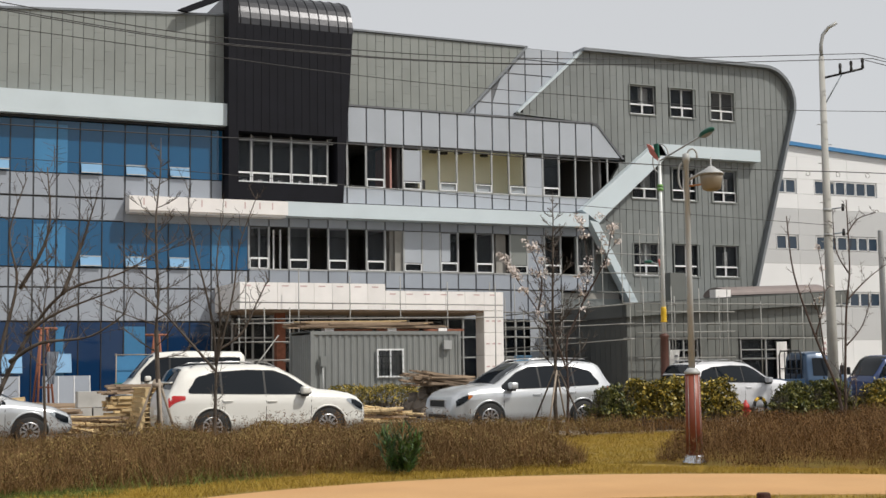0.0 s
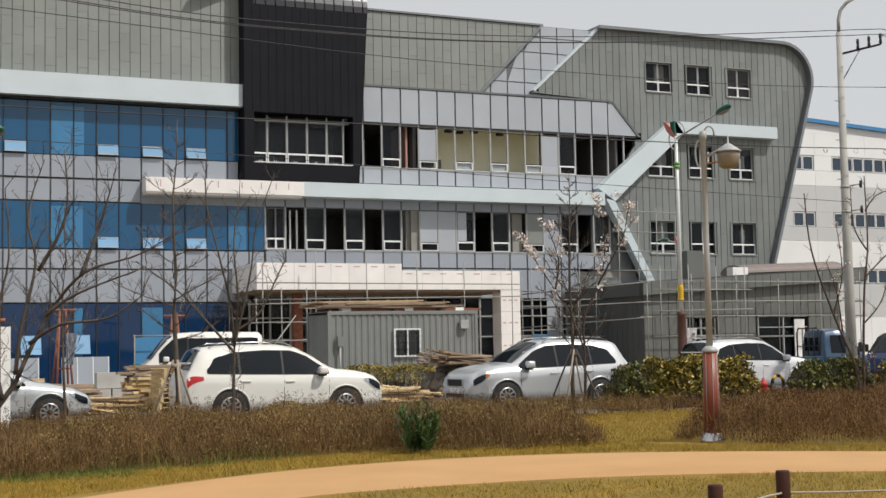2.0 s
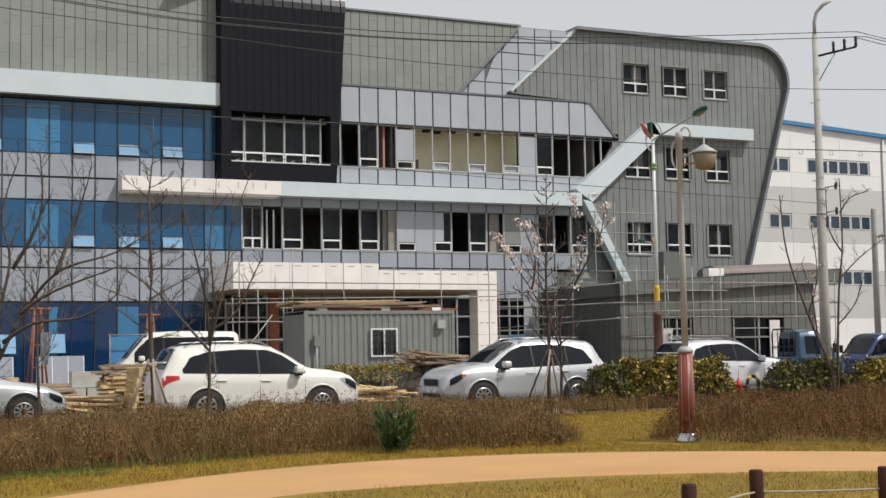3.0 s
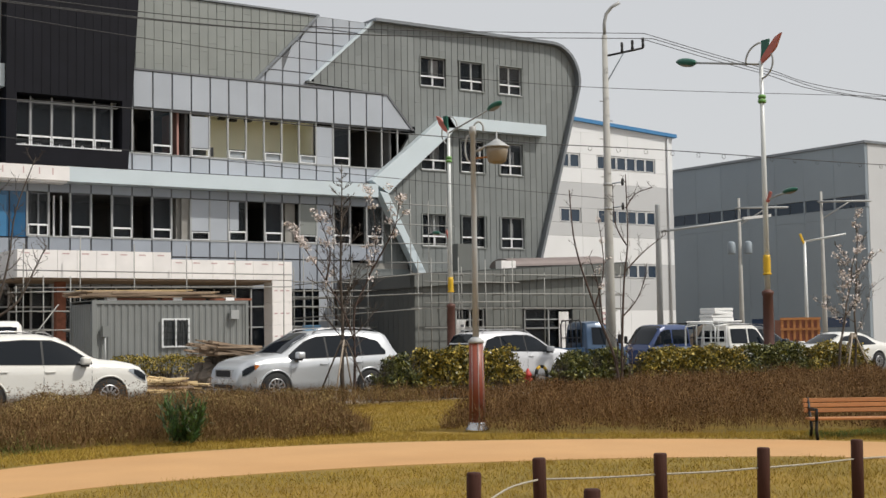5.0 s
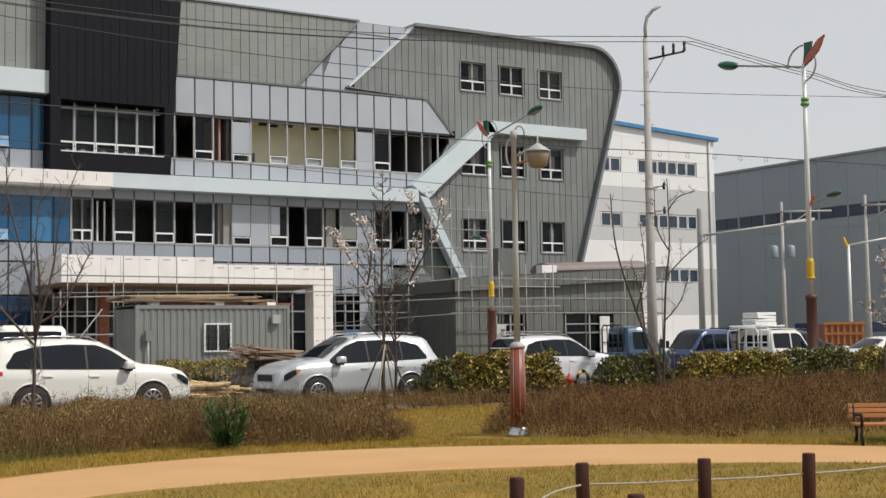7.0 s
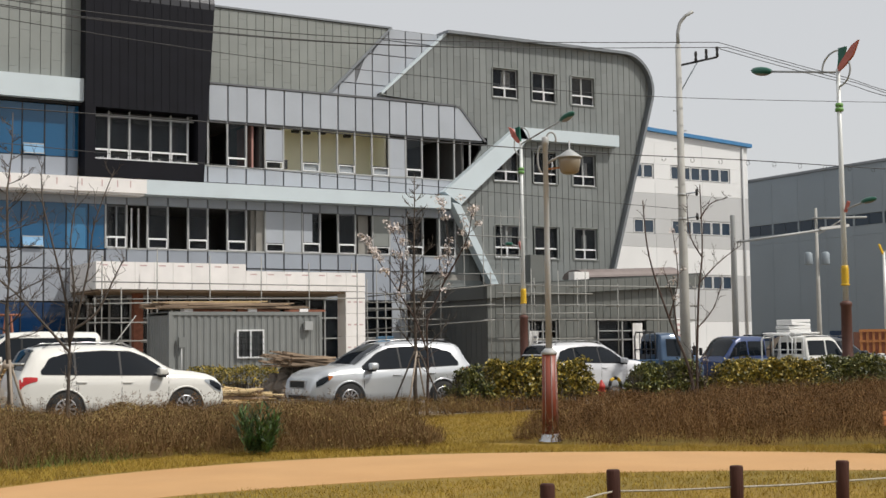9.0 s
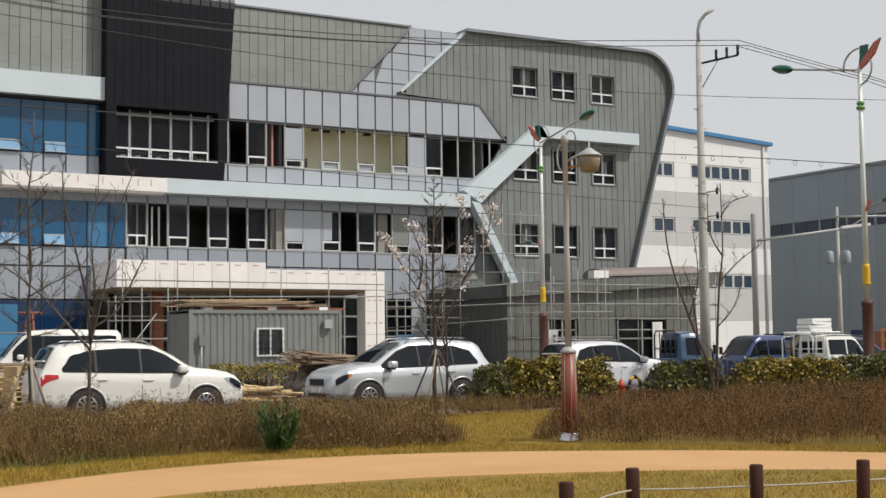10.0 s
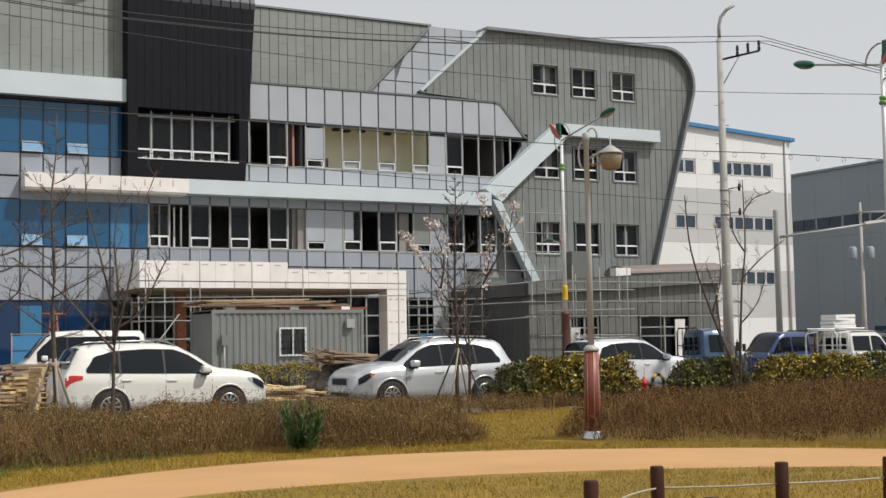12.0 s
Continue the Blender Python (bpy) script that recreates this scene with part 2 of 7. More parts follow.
def part(name, bm, material, parent, label="", smooth=False):
    """Links a bmesh as one mesh object under a thing or a part, in the parent's space."""
    bmesh.ops.recalc_face_normals(bm, faces=bm.faces)
    me = bpy.data.meshes.new(name)
    bm.to_mesh(me)
    bm.free()
    for m in material if isinstance(material, (list, tuple)) else [material]:
        me.materials.append(m)
    if smooth:
        for p in me.polygons:
            p.use_smooth = True
    return adopt(new(name, me), parent, label)


BOX_F = [(0, 1, 3, 2), (4, 6, 7, 5), (0, 4, 5, 1), (2, 3, 7, 6), (0, 2, 6, 4), (1, 5, 7, 3)]


def box(name, x0, x1, y0, y1, z0, z1, material, parent, label=""):
    v = [(x, y, z) for x in (x0, x1) for y in (y0, y1) for z in (z0, z1)]
    return adopt(new(name, mesh_of(name, v, BOX_F, material)), parent, label)


def add_box(bm, x0, x1, y0, y1, z0, z1, m=None):
    r = bmesh.ops.create_cube(bm, size=1, matrix=(m or Matrix()) @ Matrix.Translation(((x0 + x1) / 2, (y0 + y1) / 2, (z0 + z1) / 2)) @ Matrix.Diagonal((x1 - x0, y1 - y0, z1 - z0, 1)))
    return r["verts"]


def bevel(bm, w, seg=2):
    bmesh.ops.bevel(bm, geom=list(bm.edges), offset=w, segments=seg, affect="EDGES", profile=0.5)
    return bm


def prism(name, pts, y0, y1, material, parent, label=""):
    """A slab with the outline pts in x and z, from y0 to y1."""
    n = len(pts)
    v = [(x, y0, z) for x, z in pts] + [(x, y1, z) for x, z in pts]
    f = [tuple(range(n)), tuple(range(2 * n - 1, n - 1, -1))] + [(i, i + n, (i + 1) % n + n, (i + 1) % n) for i in range(n)]
    bm = bmesh.new()
    vs = [bm.verts.new(p) for p in v]
    for q in f:
        bm.faces.new([vs[i] for i in q])
    return part(name, bm, material, parent, label)


def tube(bm, pts, r, sides=8, r1=None, cap=True):
    """A tube of several stretches along pts, whose radius goes from r to r1."""
    rings = []
    n = len(pts)
    for i, p in enumerate(pts):
        p = Vector(p)
        d = (Vector(pts[min(i + 1, n - 1)]) - Vector(pts[max(i - 1, 0)])).normalized()
        a = d.orthogonal() if abs(d.z) < 0.9 else Vector((1, 0, 0))
        a = (a - d * a.dot(d)).normalized()
        b = d.cross(a)
        rr = r if r1 is None else r + (r1 - r) * i / max(1, n - 1)
        rings.append([bm.verts.new(p + a * (rr * math.cos(k * math.tau / sides)) + b * (rr * math.sin(k * math.tau / sides))) for k in range(sides)])
    for A, B in zip(rings, rings[1:]):
        # line the rings up where the side vector flips
        o = min(range(sides), key=lambda k: (B[k].co - A[0].co).length)
        for k in range(sides):
            bm.faces.new((A[k], A[(k + 1) % sides], B[(k + 1 + o) % sides], B[(k + o) % sides]))
    if cap and sides > 2:
        bm.faces.new(rings[0])
        bm.faces.new(rings[-1][::-1])
    return bm


def rod(name, pts, r, material, parent, label="", sides=8, r1=None):
    return part(name, tube(bmesh.new(), pts, r, sides, r1), material, parent, label, smooth=True)


def lathe(name, prof, material, parent, label="", sides=20, at=(0, 0, 0), caps=True):
    bm = bmesh.new()
    rings = [[bm.verts.new((at[0] + r * math.cos(k * math.tau / sides), at[1] + r * math.sin(k * math.tau / sides), at[2] + z)) for k in range(sides)] for r, z in prof]
    for A, B in zip(rings, rings[1:]):
        for k in range(sides):
            bm.faces.new((A[k], A[(k + 1) % sides], B[(k + 1) % sides], B[k]))
    if caps:
        bm.faces.new(rings[0][::-1])
        bm.faces.new(rings[-1])
    return part(name, bm, material, parent, label, smooth=True)


def spans(poly, x):
    """The stretches of z in which the vertical line at x lies inside the outline."""
    zs = []
    for (xa, za), (xb, zb) in zip(poly, poly[1:] + poly[:1]):
        if (xa - x) * (xb - x) < 0:
            zs.append(za + (zb - za) * (x - xa) / (xb - xa))
    zs.sort()
    return list(zip(zs[::2], zs[1::2]))


def clad(parent, poly, x0, x1, step, y, material, holes=(), row=2.0, depth=0.03, gap=0.02, name="panel"):
    """Upright cladding panels with staggered cross joints, cut to an outline and round openings."""
    i, x = 0, x0
    while x < x1 - 0.05:
        xa, xb = x + gap / 2, min(x + step, x1) - gap / 2
        A, B = spans(poly, xa), spans(poly, xb)
        if not A or not B or len(A) != len(B):
            xm = (xa + xb) / 2
            A = B = spans(poly, xm)
        for (a0, a1), (b0, b1) in zip(A, B):
            cuts = [(-99.0, -98.0)]
            for hx0, hx1, hz0, hz1 in holes:
                if hx0 < (xa + xb) / 2 < hx1:
                    cuts.append((hz0, hz1))
            cuts.sort()
            lo, hi = min(a0, b0), max(a1, b1)
            edges = [lo]
            z = math.floor(lo / row) * row + (i % 3) * row / 3
            while z < hi:
                if z > lo + 0.25 and z < hi - 0.25:
                    edges.append(z)
                z += row
            edges.append(hi)
            segs = []
            for s0, s1 in zip(edges, edges[1:]):
                part_segs = [(s0, s1)]
                for c0, c1 in cuts:
                    nxt = []
                    for p0, p1 in part_segs:
                        if c1 <= p0 or c0 >= p1:
                            nxt.append((p0, p1))
                        else:
                            if c0 > p0:
                                nxt.append((p0, c0))
                            if c1 < p1:
                                nxt.append((c1, p1))
                    part_segs = nxt
                segs += part_segs
            for p0, p1 in segs:
                if p1 - p0 < 0.04:
                    continue
                za0, zb0, za1, zb1 = max(p0, a0), max(p0, b0), min(p1, a1), min(p1, b1)
                if za1 - za0 < 0.02 and zb1 - zb0 < 0.02:
                    continue
                za1, zb1 = max(za1, za0 + 0.01), max(zb1, zb0 + 0.01)
                g = 0.004
                v = [(xa, y - depth, za0 + g), (xa, y - depth, za1 - g), (xa, y, za0 + g), (xa, y, za1 - g), (xb, y - depth, zb0 + g), (xb, y - depth, zb1 - g), (xb, y, zb0 + g), (xb, y, zb1 - g)]
                adopt(new(name, mesh_of(name, v, BOX_F, material)), parent)
        x += step
        i += 1


def sash(parent, x0, x1, z0, z1, y, fixed="pane_dark", low=0.34, open_low=True, frame_m="pvc", upper="mullion"):
    """A framed light with a small awning sash at its foot."""
    w = box("window", x0, x1, y + 0.05, y + 0.06, z0, z1, M[fixed], parent)
    t, d = 0.04, 0.07
    zl = z0 + low
    for a in ((x0, x1, z1 - t, z1), (x0, x1, zl - t / 2, zl + t / 2), (x0, x0 + t, zl + t / 2, z1 - t), (x1 - t, x1, zl + t / 2, z1 - t)):
        box("frame", a[0], a[1], y - 0.01, y + d - 0.02, a[2], a[3], M[frame_m if a[3] < z1 - 0.2 else upper], w)
    if open_low:
        bm = bmesh.new()
        for a in ((x0, x1, z0, z0 + t), (x0, x1, zl - t * 1.6, zl - t * 0.6), (x0, x0 + t, z0 + t, zl - t * 1.6), (x1 - t, x1, z0 + t, zl - t * 1.6)):
            add_box(bm, a[0], a[1], y - 0.05, y + 0.0, a[2], a[3])
        part("sash", bm, M["pvc"], w)
    return w

# ---- the unfinished office building ----
YF, YR, YB = 59.3, 59.25, 58.45          # main front, right wing's front, black box's front
ZROOF = 17.9
office = empty("office_building", "unfinished grey metal and blue glass office building", "building", (0, 0, 0), kind="structure")
GRID_M = [24.15 + 0.973 * k for k in range(-7, 15)]      # uprights of the middle part
GRID_L = [15.575 - 0.982 * k for k in range(0, 14)]       # uprights of the blue part

# storeys: slabs, back walls and partitions behind the openings
for z0, z1 in ((4.5, 5.3), (8.45, 9.35), (12.75, 13.7)):
    box("floor_slab", -14, 46.0, YF + 0.25, 70, z0, z1, M["concrete"], office)
box("flat_roof", -14, 32.0, YF + 0.3, 74, 16.5, 16.9, M["concrete"], office)
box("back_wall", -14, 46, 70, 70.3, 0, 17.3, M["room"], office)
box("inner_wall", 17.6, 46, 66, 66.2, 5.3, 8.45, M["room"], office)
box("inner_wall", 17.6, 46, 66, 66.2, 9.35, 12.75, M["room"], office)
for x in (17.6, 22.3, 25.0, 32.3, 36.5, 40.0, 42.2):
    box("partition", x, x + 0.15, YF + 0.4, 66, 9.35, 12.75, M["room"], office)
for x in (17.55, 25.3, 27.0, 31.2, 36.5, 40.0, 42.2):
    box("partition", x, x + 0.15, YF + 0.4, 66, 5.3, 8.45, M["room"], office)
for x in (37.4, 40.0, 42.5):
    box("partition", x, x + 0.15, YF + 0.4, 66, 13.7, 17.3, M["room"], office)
box("partition", 24.55, 24.65, YF + 0.3, 61.5, 10.0, 12.4, M["pink"], office, "reddish board partition")
# the cream room
box("cream_wall", 26.2, 32.0, 61.3, 61.4, 9.35, 12.75, M["cream"], office, "cream painted inner wall")
box("cream_wall", 26.1, 26.2, YF + 0.4, 61.3, 9.35, 12.75, M["cream"], office)
box("cream_wall", 31.9, 32.0, YF + 0.4, 61.3, 9.35, 12.75, M["cream"], office)
box("ceiling_board", 26.2, 31.9, YF + 0.4, 61.3, 12.55, 12.74, M["cream"], office)
for x, y in ((27.2, 60.6), (27.9, 60.8), (28.6, 60.5), (30.2, 60.8)):
    box("ceiling_fitting", x, x + 0.35, y, y + 0.25, 12.38, 12.5, M["trim_black"], office)

# the fourth storey's zinc cladding, left of the box and in the middle
wl = prism("metal_wall", [(-14, 13.7), (16.4, 13.7), (16.4, 18.0), (1.5, 17.05), (-14, 17.05)], YF + 0.06, YF + 0.3, M["seam"], office)
clad(wl, [(1.5, 13.75), (16.4, 13.75), (16.4, 18.0), (1.5, 17.05)], 1.5, 16.2, 0.46, YF + 0.06, M["zinc"], row=1.25, gap=0.028)
box("panel", -14, 1.5, YF + 0.03, YF + 0.06, 13.75, 17.05, M["zinc"], wl)
wm = prism("metal_wall", [(21.0, 14.1), (28.5, 14.1), (32.1, 17.9), (21.0, 17.9)], YF + 0.06, YF + 0.3, M["seam"], office)
clad(wm, [(21.0, 14.2), (28.55, 14.2), (32.05, 17.88), (21.0, 17.88)], 21.0, 32.2, 0.46, YF + 0.06, M["zinc"], row=1.25, gap=0.028)
prism("coping", [(1.5, 17.05), (16.3, 18.0), (16.3, 18.1), (1.5, 17.15)], YF - 0.05, YF + 0.32, M["edge"], office)
box("coping", 21.6, 32.15, YF - 0.05, YF + 0.32, 17.91, 18.0, M["edge"], office)
prism("edge_strip", [(28.42, 14.2), (28.58, 14.2), (32.2, 17.95), (32.05, 17.95)], YF - 0.06, YF + 0.05, M["edge"], office)

# the slanting field of pale panels between them
sl = prism("slanting_wall", [(28.5, 14.2), (36.4, 14.2), (36.4, 17.95), (32.1, 17.95)], YF + 0.22, YF + 0.34, M["mullion"], office)
for a, b, c, d in ((14.25, 14.9, 0, 0), (14.96, 16.5, 0, 0), (16.56, 17.3, 0, 0), (17.36, 17.92, 0, 0)):
    for k in range(9):
        xa = 28.2 + 0.973 * k + 0.04
        xb = xa + 0.9
        lo = 28.6 + (a - 14.2) * 0.945
        if xb > lo + 0.1 and xa < 35.9:
            xl = max(xa, lo)
            xlt = max(xa, lo + (b - a) * 0.945)
            if xlt < xb:
                adopt(prism("panel", [(xl, a), (xb, a), (xb, b), (xlt, b)], YF + 0.18, YF + 0.22, M["white_panel"], sl), sl)
            else:
                adopt(prism("panel", [(xl, a), (xb, a), (xb, a + (xb - lo) / 0.945)], YF + 0.18, YF + 0.22, M["white_panel"], sl), sl)

# the long pale strip over the blue glass
stp = box("pale_strip", -14, 16.28, YF - 0.6, YF + 0.05, 12.72, 13.74, M["strip"], office, "pale blue-white metal strip")
# black bar drawn as the shade that the strip throws on the glass
box("strip_shade", -14, 16.25, YF - 0.2, YF + 0.1, 12.6, 12.72, M["trim_black"], office)

# blue glazing with its uprights, awning lights and the panels below it
def glazing(z0, z1, xs, pane, awning, film=()):
    """Blue panes between uprights; awning lights and lighter film where the panes start at the given places."""
    g = box("curtain_wall", min(xs), max(xs), YF + 0.07, YF + 0.2, z0, z1, M["trim_black"], office)
    xs = sorted(xs)
    for a, b in zip(xs, xs[1:]):
        p = box("pane", a + 0.02, b - 0.02, YF + 0.02, YF + 0.06, z0 + 0.02, z1 - 0.02, M[pane], g)
        for x, w in film:
            if abs(a - x) < 0.3:
                box("blue_film", a + 0.03, a + 0.03 + w * (b - a - 0.06), YF + 0.008, YF + 0.018, z0 + 0.03, z1 - 0.2, M["blue_film"], p)
        if any(abs(a - x) < 0.3 for x in awning):
            bm = bmesh.new()
            add_box(bm, a + 0.05, b - 0.05, -0.02, 0.02, -0.44, 0, pose(0, YF - 0.03, z0 + 0.5, -12, 0, 0))
            w = part("awning_light", bm, M["light_blue"], p)
            bm = bmesh.new()
            for q in ((a + 0.04, b - 0.04, -0.03, 0.01), (a + 0.04, b - 0.04, -0.46, -0.42)):
                add_box(bm, q[0], q[1], -0.032, 0.0, q[2], q[3], pose(0, YF - 0.03, z0 + 0.5, -12, 0, 0))
            part("sash_frame", bm, M["pole_grey"], w)
    for x in xs:
        box("mullion", x - 0.02, x + 0.02, YF - 0.02, YF + 0.019, z0, z1, M["trim_black"], g)
    return g


def panels(z0, z1, xs, material, y=YF, m="mullion"):
    g = box("panel_band", min(xs), max(xs), y + 0.06, y + 0.22, z0, z1, M[m], office)
    for a, b in zip(sorted(xs), sorted(xs)[1:]):
        box("panel", a + 0.042, b - 0.042, y + 0.0, y + 0.06, z0 + 0.03, z1 - 0.03, M[material], g)
    return g


glazing(10.25, 12.6, GRID_L + [16.1], "pane_blue", (5.85, 9.68, 11.62, 13.6), ((7.72, 1.0), (8.7, 0.45), (15.57, 0.5)))
glazing(6.14, 8.2, GRID_L + [16.56, 17.42], "pane_blue", (9.68, 11.62, 13.6), ((7.72, 1.0), (8.7, 0.4), (15.57, 0.9)))
glazing(0.3, 3.75, [x for x in GRID_L if x < 15.6], "pane_navy", (), ((8.7, 0.4), (11.6, 1.0)))
panels(9.24, 10.25, GRID_L + [16.1], "spandrel")
panels(8.22, 9.2, [x for x in GRID_L if x < 12.0], "spandrel")
box("spandrel_behind", 11.6, 17.4, YF + 0.06, YF + 0.2, 8.2, 9.24, M["spandrel"], office)
panels(5.26, 6.12, GRID_L + [16.56, 17.3], "spandrel")
panels(3.78, 5.24, GRID_L + [16.56], "spandrel")
box("plain_wall", -14, 2.3, YF, YF + 0.2, 0, 12.6, M["spandrel"], office)
for x in (5.35, 6.9, 8.95):
    bm = bmesh.new()
    add_box(bm, -0.42, 0.42, -0.03, 0.03, 0, 0.85, pose(x, YF - 0.4, 1.55, -18, 0, 0))
    part("awning_light", bm, M["light_blue"], office, "open pale blue awning light")

# the long ledge, its last stretch still in white wrapping
bm = bmesh.new()
add_box(bm, 18.9, 35.1, YF - 0.83, YF + 0.05, 8.64, 9.32)
led = part("ledge", bm, M["strip"], office, "pale blue-white metal ledge")
bm = bmesh.new()
add_box(bm, 11.68, 18.98, YF - 0.86, YF + 0.05, 8.66, 9.3)
add_box(bm, 11.72, 18.9, YF - 0.78, YF + 0.05, 8.56, 8.66)
lw = part("ledge", bm, M["wrap"], office, "ledge still wrapped in white boards")
for x in (12.3, 12.9, 14.9, 16.0, 16.9, 17.6, 18.2):
    box("print", x, x + 0.05, YF - 0.866, YF - 0.86, 8.9, 9.2, M["print_red"], lw)

# middle part: third storey
mid = panels(12.4, 14.15, [x for x in GRID_M if 21.1 < x < 36.2], "white_panel", YF - 0.12)
prism("panel", [(35.85, 12.43), (37.55, 12.43), (36.1, 14.1), (35.85, 14.1)], YF - 0.12, YF - 0.06, M["white_panel"], mid)
prism("panel_edge", [(37.62, 12.38), (37.8, 12.38), (36.15, 14.2), (35.85, 14.2), (35.85, 14.1), (36.1, 14.1)], YF - 0.16, YF - 0.06, M["mullion"], mid)
box("coping", 21.2, 35.9, YF - 0.16, YF + 0.1, 14.15, 14.24, M["mullion"], mid)
panels(9.44, 10.24, [x for x in GRID_M if 21.0 < x < 37], "white_panel")
for x in GRID_M:
    if 21.5 < x < 37.2:
        box("mullion", x - 0.035, x + 0.035, YF - 0.03, YF + 0.08, 10.24, 12.4, M["pole_grey"], office)
box("transom", 21.2, 37.6, YF - 0.02, YF + 0.1, 12.34, 12.4, M["mullion"], office)
box("transom", 21.2, 37.2, YF - 0.03, YF + 0.1, 10.2, 10.27, M["pole_grey"], office)
for i, (a, b) in enumerate(zip(GRID_M, GRID_M[1:])):
    if 23.0 < a < 24.0 or 26.9 < a < 27.5 or 28.9 < a < 29.3 or 30.8 < a < 31.2 or 32.8 < a < 33.0:
        sash(office, a + 0.04, b - 0.04, 10.27, 12.34 if a > 32 or a < 24 else 10.72, YF, "pane_dark" if a > 32 or a < 24 else "pane_small", 0.42)
    if 25.0 < a < 25.5 or 31.6 < a < 32.2:
        p = box("panel", a + 0.04, b - 0.04, YF + 0.0, YF + 0.05, 10.68, 12.2, M["white_panel"], office, "pale lilac filling panel")
        if a < 30:
            sash(office, a + 0.04, b - 0.04, 10.27, 10.68, YF, "pane_dark", 0.38)
        else:
            box("panel", a + 0.04, b - 0.04, YF + 0.0, YF + 0.05, 10.28, 10.67, M["white_panel"], office)
box("dark_grille", 26.15, 26.3, YF - 0.02, YF + 0.05, 10.3, 10.75, M["trim_black"], office)

# middle part: second storey
panels(5.4, 6.2, [x for x in GRID_M if 17.0 < x < 36.5], "spandrel")
panels(3.9, 5.38, [x for x in GRID_M if 18.0 < x < 34.0], "spandrel")
hd = panels(8.2, 8.66, [x for x in GRID_M if 17.2 < x < 36.0], "spandrel")
for x in GRID_M:
    if 17.2 < x < 36.0:
        box("mullion", x - 0.035, x + 0.035, YF - 0.03, YF + 0.08, 6.2, 8.2, M["pole_grey"], office)
box("transom", 17.4, 35.8, YF - 0.03, YF + 0.1, 6.17, 6.24, M["pole_grey"], office)
for i, (a, b) in enumerate(zip(GRID_M, GRID_M[1:])):
    if a < 17.3 or a > 35:
        continue
    if 25.0 < a < 27.0:
        p = box("panel", a + 0.04, b - 0.04, YF + 0.0, YF + 0.05, 6.66 if a < 26 else 6.25, 8.18, M["white_panel"], office, "pale lilac filling panel")
        if a < 26:
            sash(office, a + 0.04, b - 0.04, 6.24, 6.66, YF, "pane_dark", 0.4)
    elif 30.6 < a < 31.6:
        box("panel", a + 0.04, b - 0.04, YF + 0.0, YF + 0.05, 6.66, 8.18, M["zinc"], office)
        sash(office, a + 0.04, b - 0.04, 6.24, 6.66, YF, "pane_dark", 0.4)
    elif 17.3 < a < 18.3:
        sash(office, a + 0.04, a + 0.5, 6.24, 8.15, YF, "pane_dark", 0.5)
        sash(office, a + 0.5, b - 0.04, 6.24, 8.15, YF, "pane_dark", 0.5)
    elif i % 2 == 0:
        sash(office, a + 0.04, b - 0.04, 6.24, 8.18, YF, "pane_dark", 0.46)
box("panel", 27.1, 27.62, YF + 0.0, YF + 0.045, 6.75, 8.18, M["white_panel"], office, "pale lilac filling panel")
box("pale_pier", 31.97, 32.85, YF + 0.0, YF + 0.045, 6.25, 8.18, M["spandrel"], office)
box("reveal", 24.7, 25.1, YF + 0.1, YF + 0.4, 6.25, 8.3, M["concrete"], office)
for x in (18.35, 18.62, 18.95):
    box("stored_frame", x, x + 0.07, YF + 0.35, YF + 0.45, 6.2, 8.1, M["pvc"], office, "white window frames leaning inside")
for x in (24.5, 30.3):
    box("column", x, x + 0.55, YF + 0.3, YF + 0.9, 5.3, 8.4, M["concrete"], office)

# black box with its ribbed, rounded roof
RB, ZR = 1.9, 17.5
bb = prism("black_box", [(16.16, 9.34), (21.7, 9.34), (21.75, 10.14), (16.16, 10.14)], YB, YF + 0.3, M["black"], office, "overhanging black metal box")
prism("box_front", [(16.16, 12.48), (21.9, 12.48), (22.22, ZR), (16.16, ZR)], YB, YF + 0.3, M["black"], bb)
prism("box_side", [(16.16, 10.14), (16.62, 10.14), (16.62, 12.48), (16.16, 12.48)], YB, YF + 0.3, M["black"], bb)
prism("box_side", [(21.42, 10.14), (21.75, 10.14), (21.9, 12.48), (21.42, 12.48)], YB, YF + 0.3, M["black"], bb)
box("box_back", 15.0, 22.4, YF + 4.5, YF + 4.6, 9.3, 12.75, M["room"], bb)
for k in range(1, 15):
    x = 16.16 + 0.39 * k
    box("seam", x - 0.01, x + 0.01, YB - 0.016, YB - 0.001, 12.52, ZR - 0.05, M["black"], bb)
arc = [(YB + RB - RB * math.cos(a), ZR + RB * math.sin(a)) for a in [i * math.pi / 2 / 10 for i in range(11)]]
arc = arc + [(YF + 8, ZR + RB)]
bm = bmesh.new()
rows_ = [[bm.verts.new((x, y, z)) for y, z in arc] for x in (16.62, 22.25)]
for i in range(len(arc) - 1):
    bm.faces.new((rows_[0][i], rows_[0][i + 1], rows_[1][i + 1], rows_[1][i]))
for r in rows_:
    bm.faces.new(r + [bm.verts.new((r[0].co.x, YF + 8, ZR))])
part("rounded_roof", bm, M["rib"], bb, "rounded black roof with raised ribs")
for k in range(12):
    x = 16.72 + 0.48 * k
    rod("rib", [(x, y - 0.012, z + 0.012) for y, z in arc], 0.028, M["rib"], bb, sides=6)
# frame beside the roof
prism("roof_frame", [(14.35, 17.9), (16.16, 18.75), (16.16, 19.05), (13.9, 17.95)], YF - 0.5, YF - 0.2, M["black"], bb)
box("roof_frame", 16.16, 16.62, YB, YF + 0.2, ZR, 19.6, M["black"], bb)
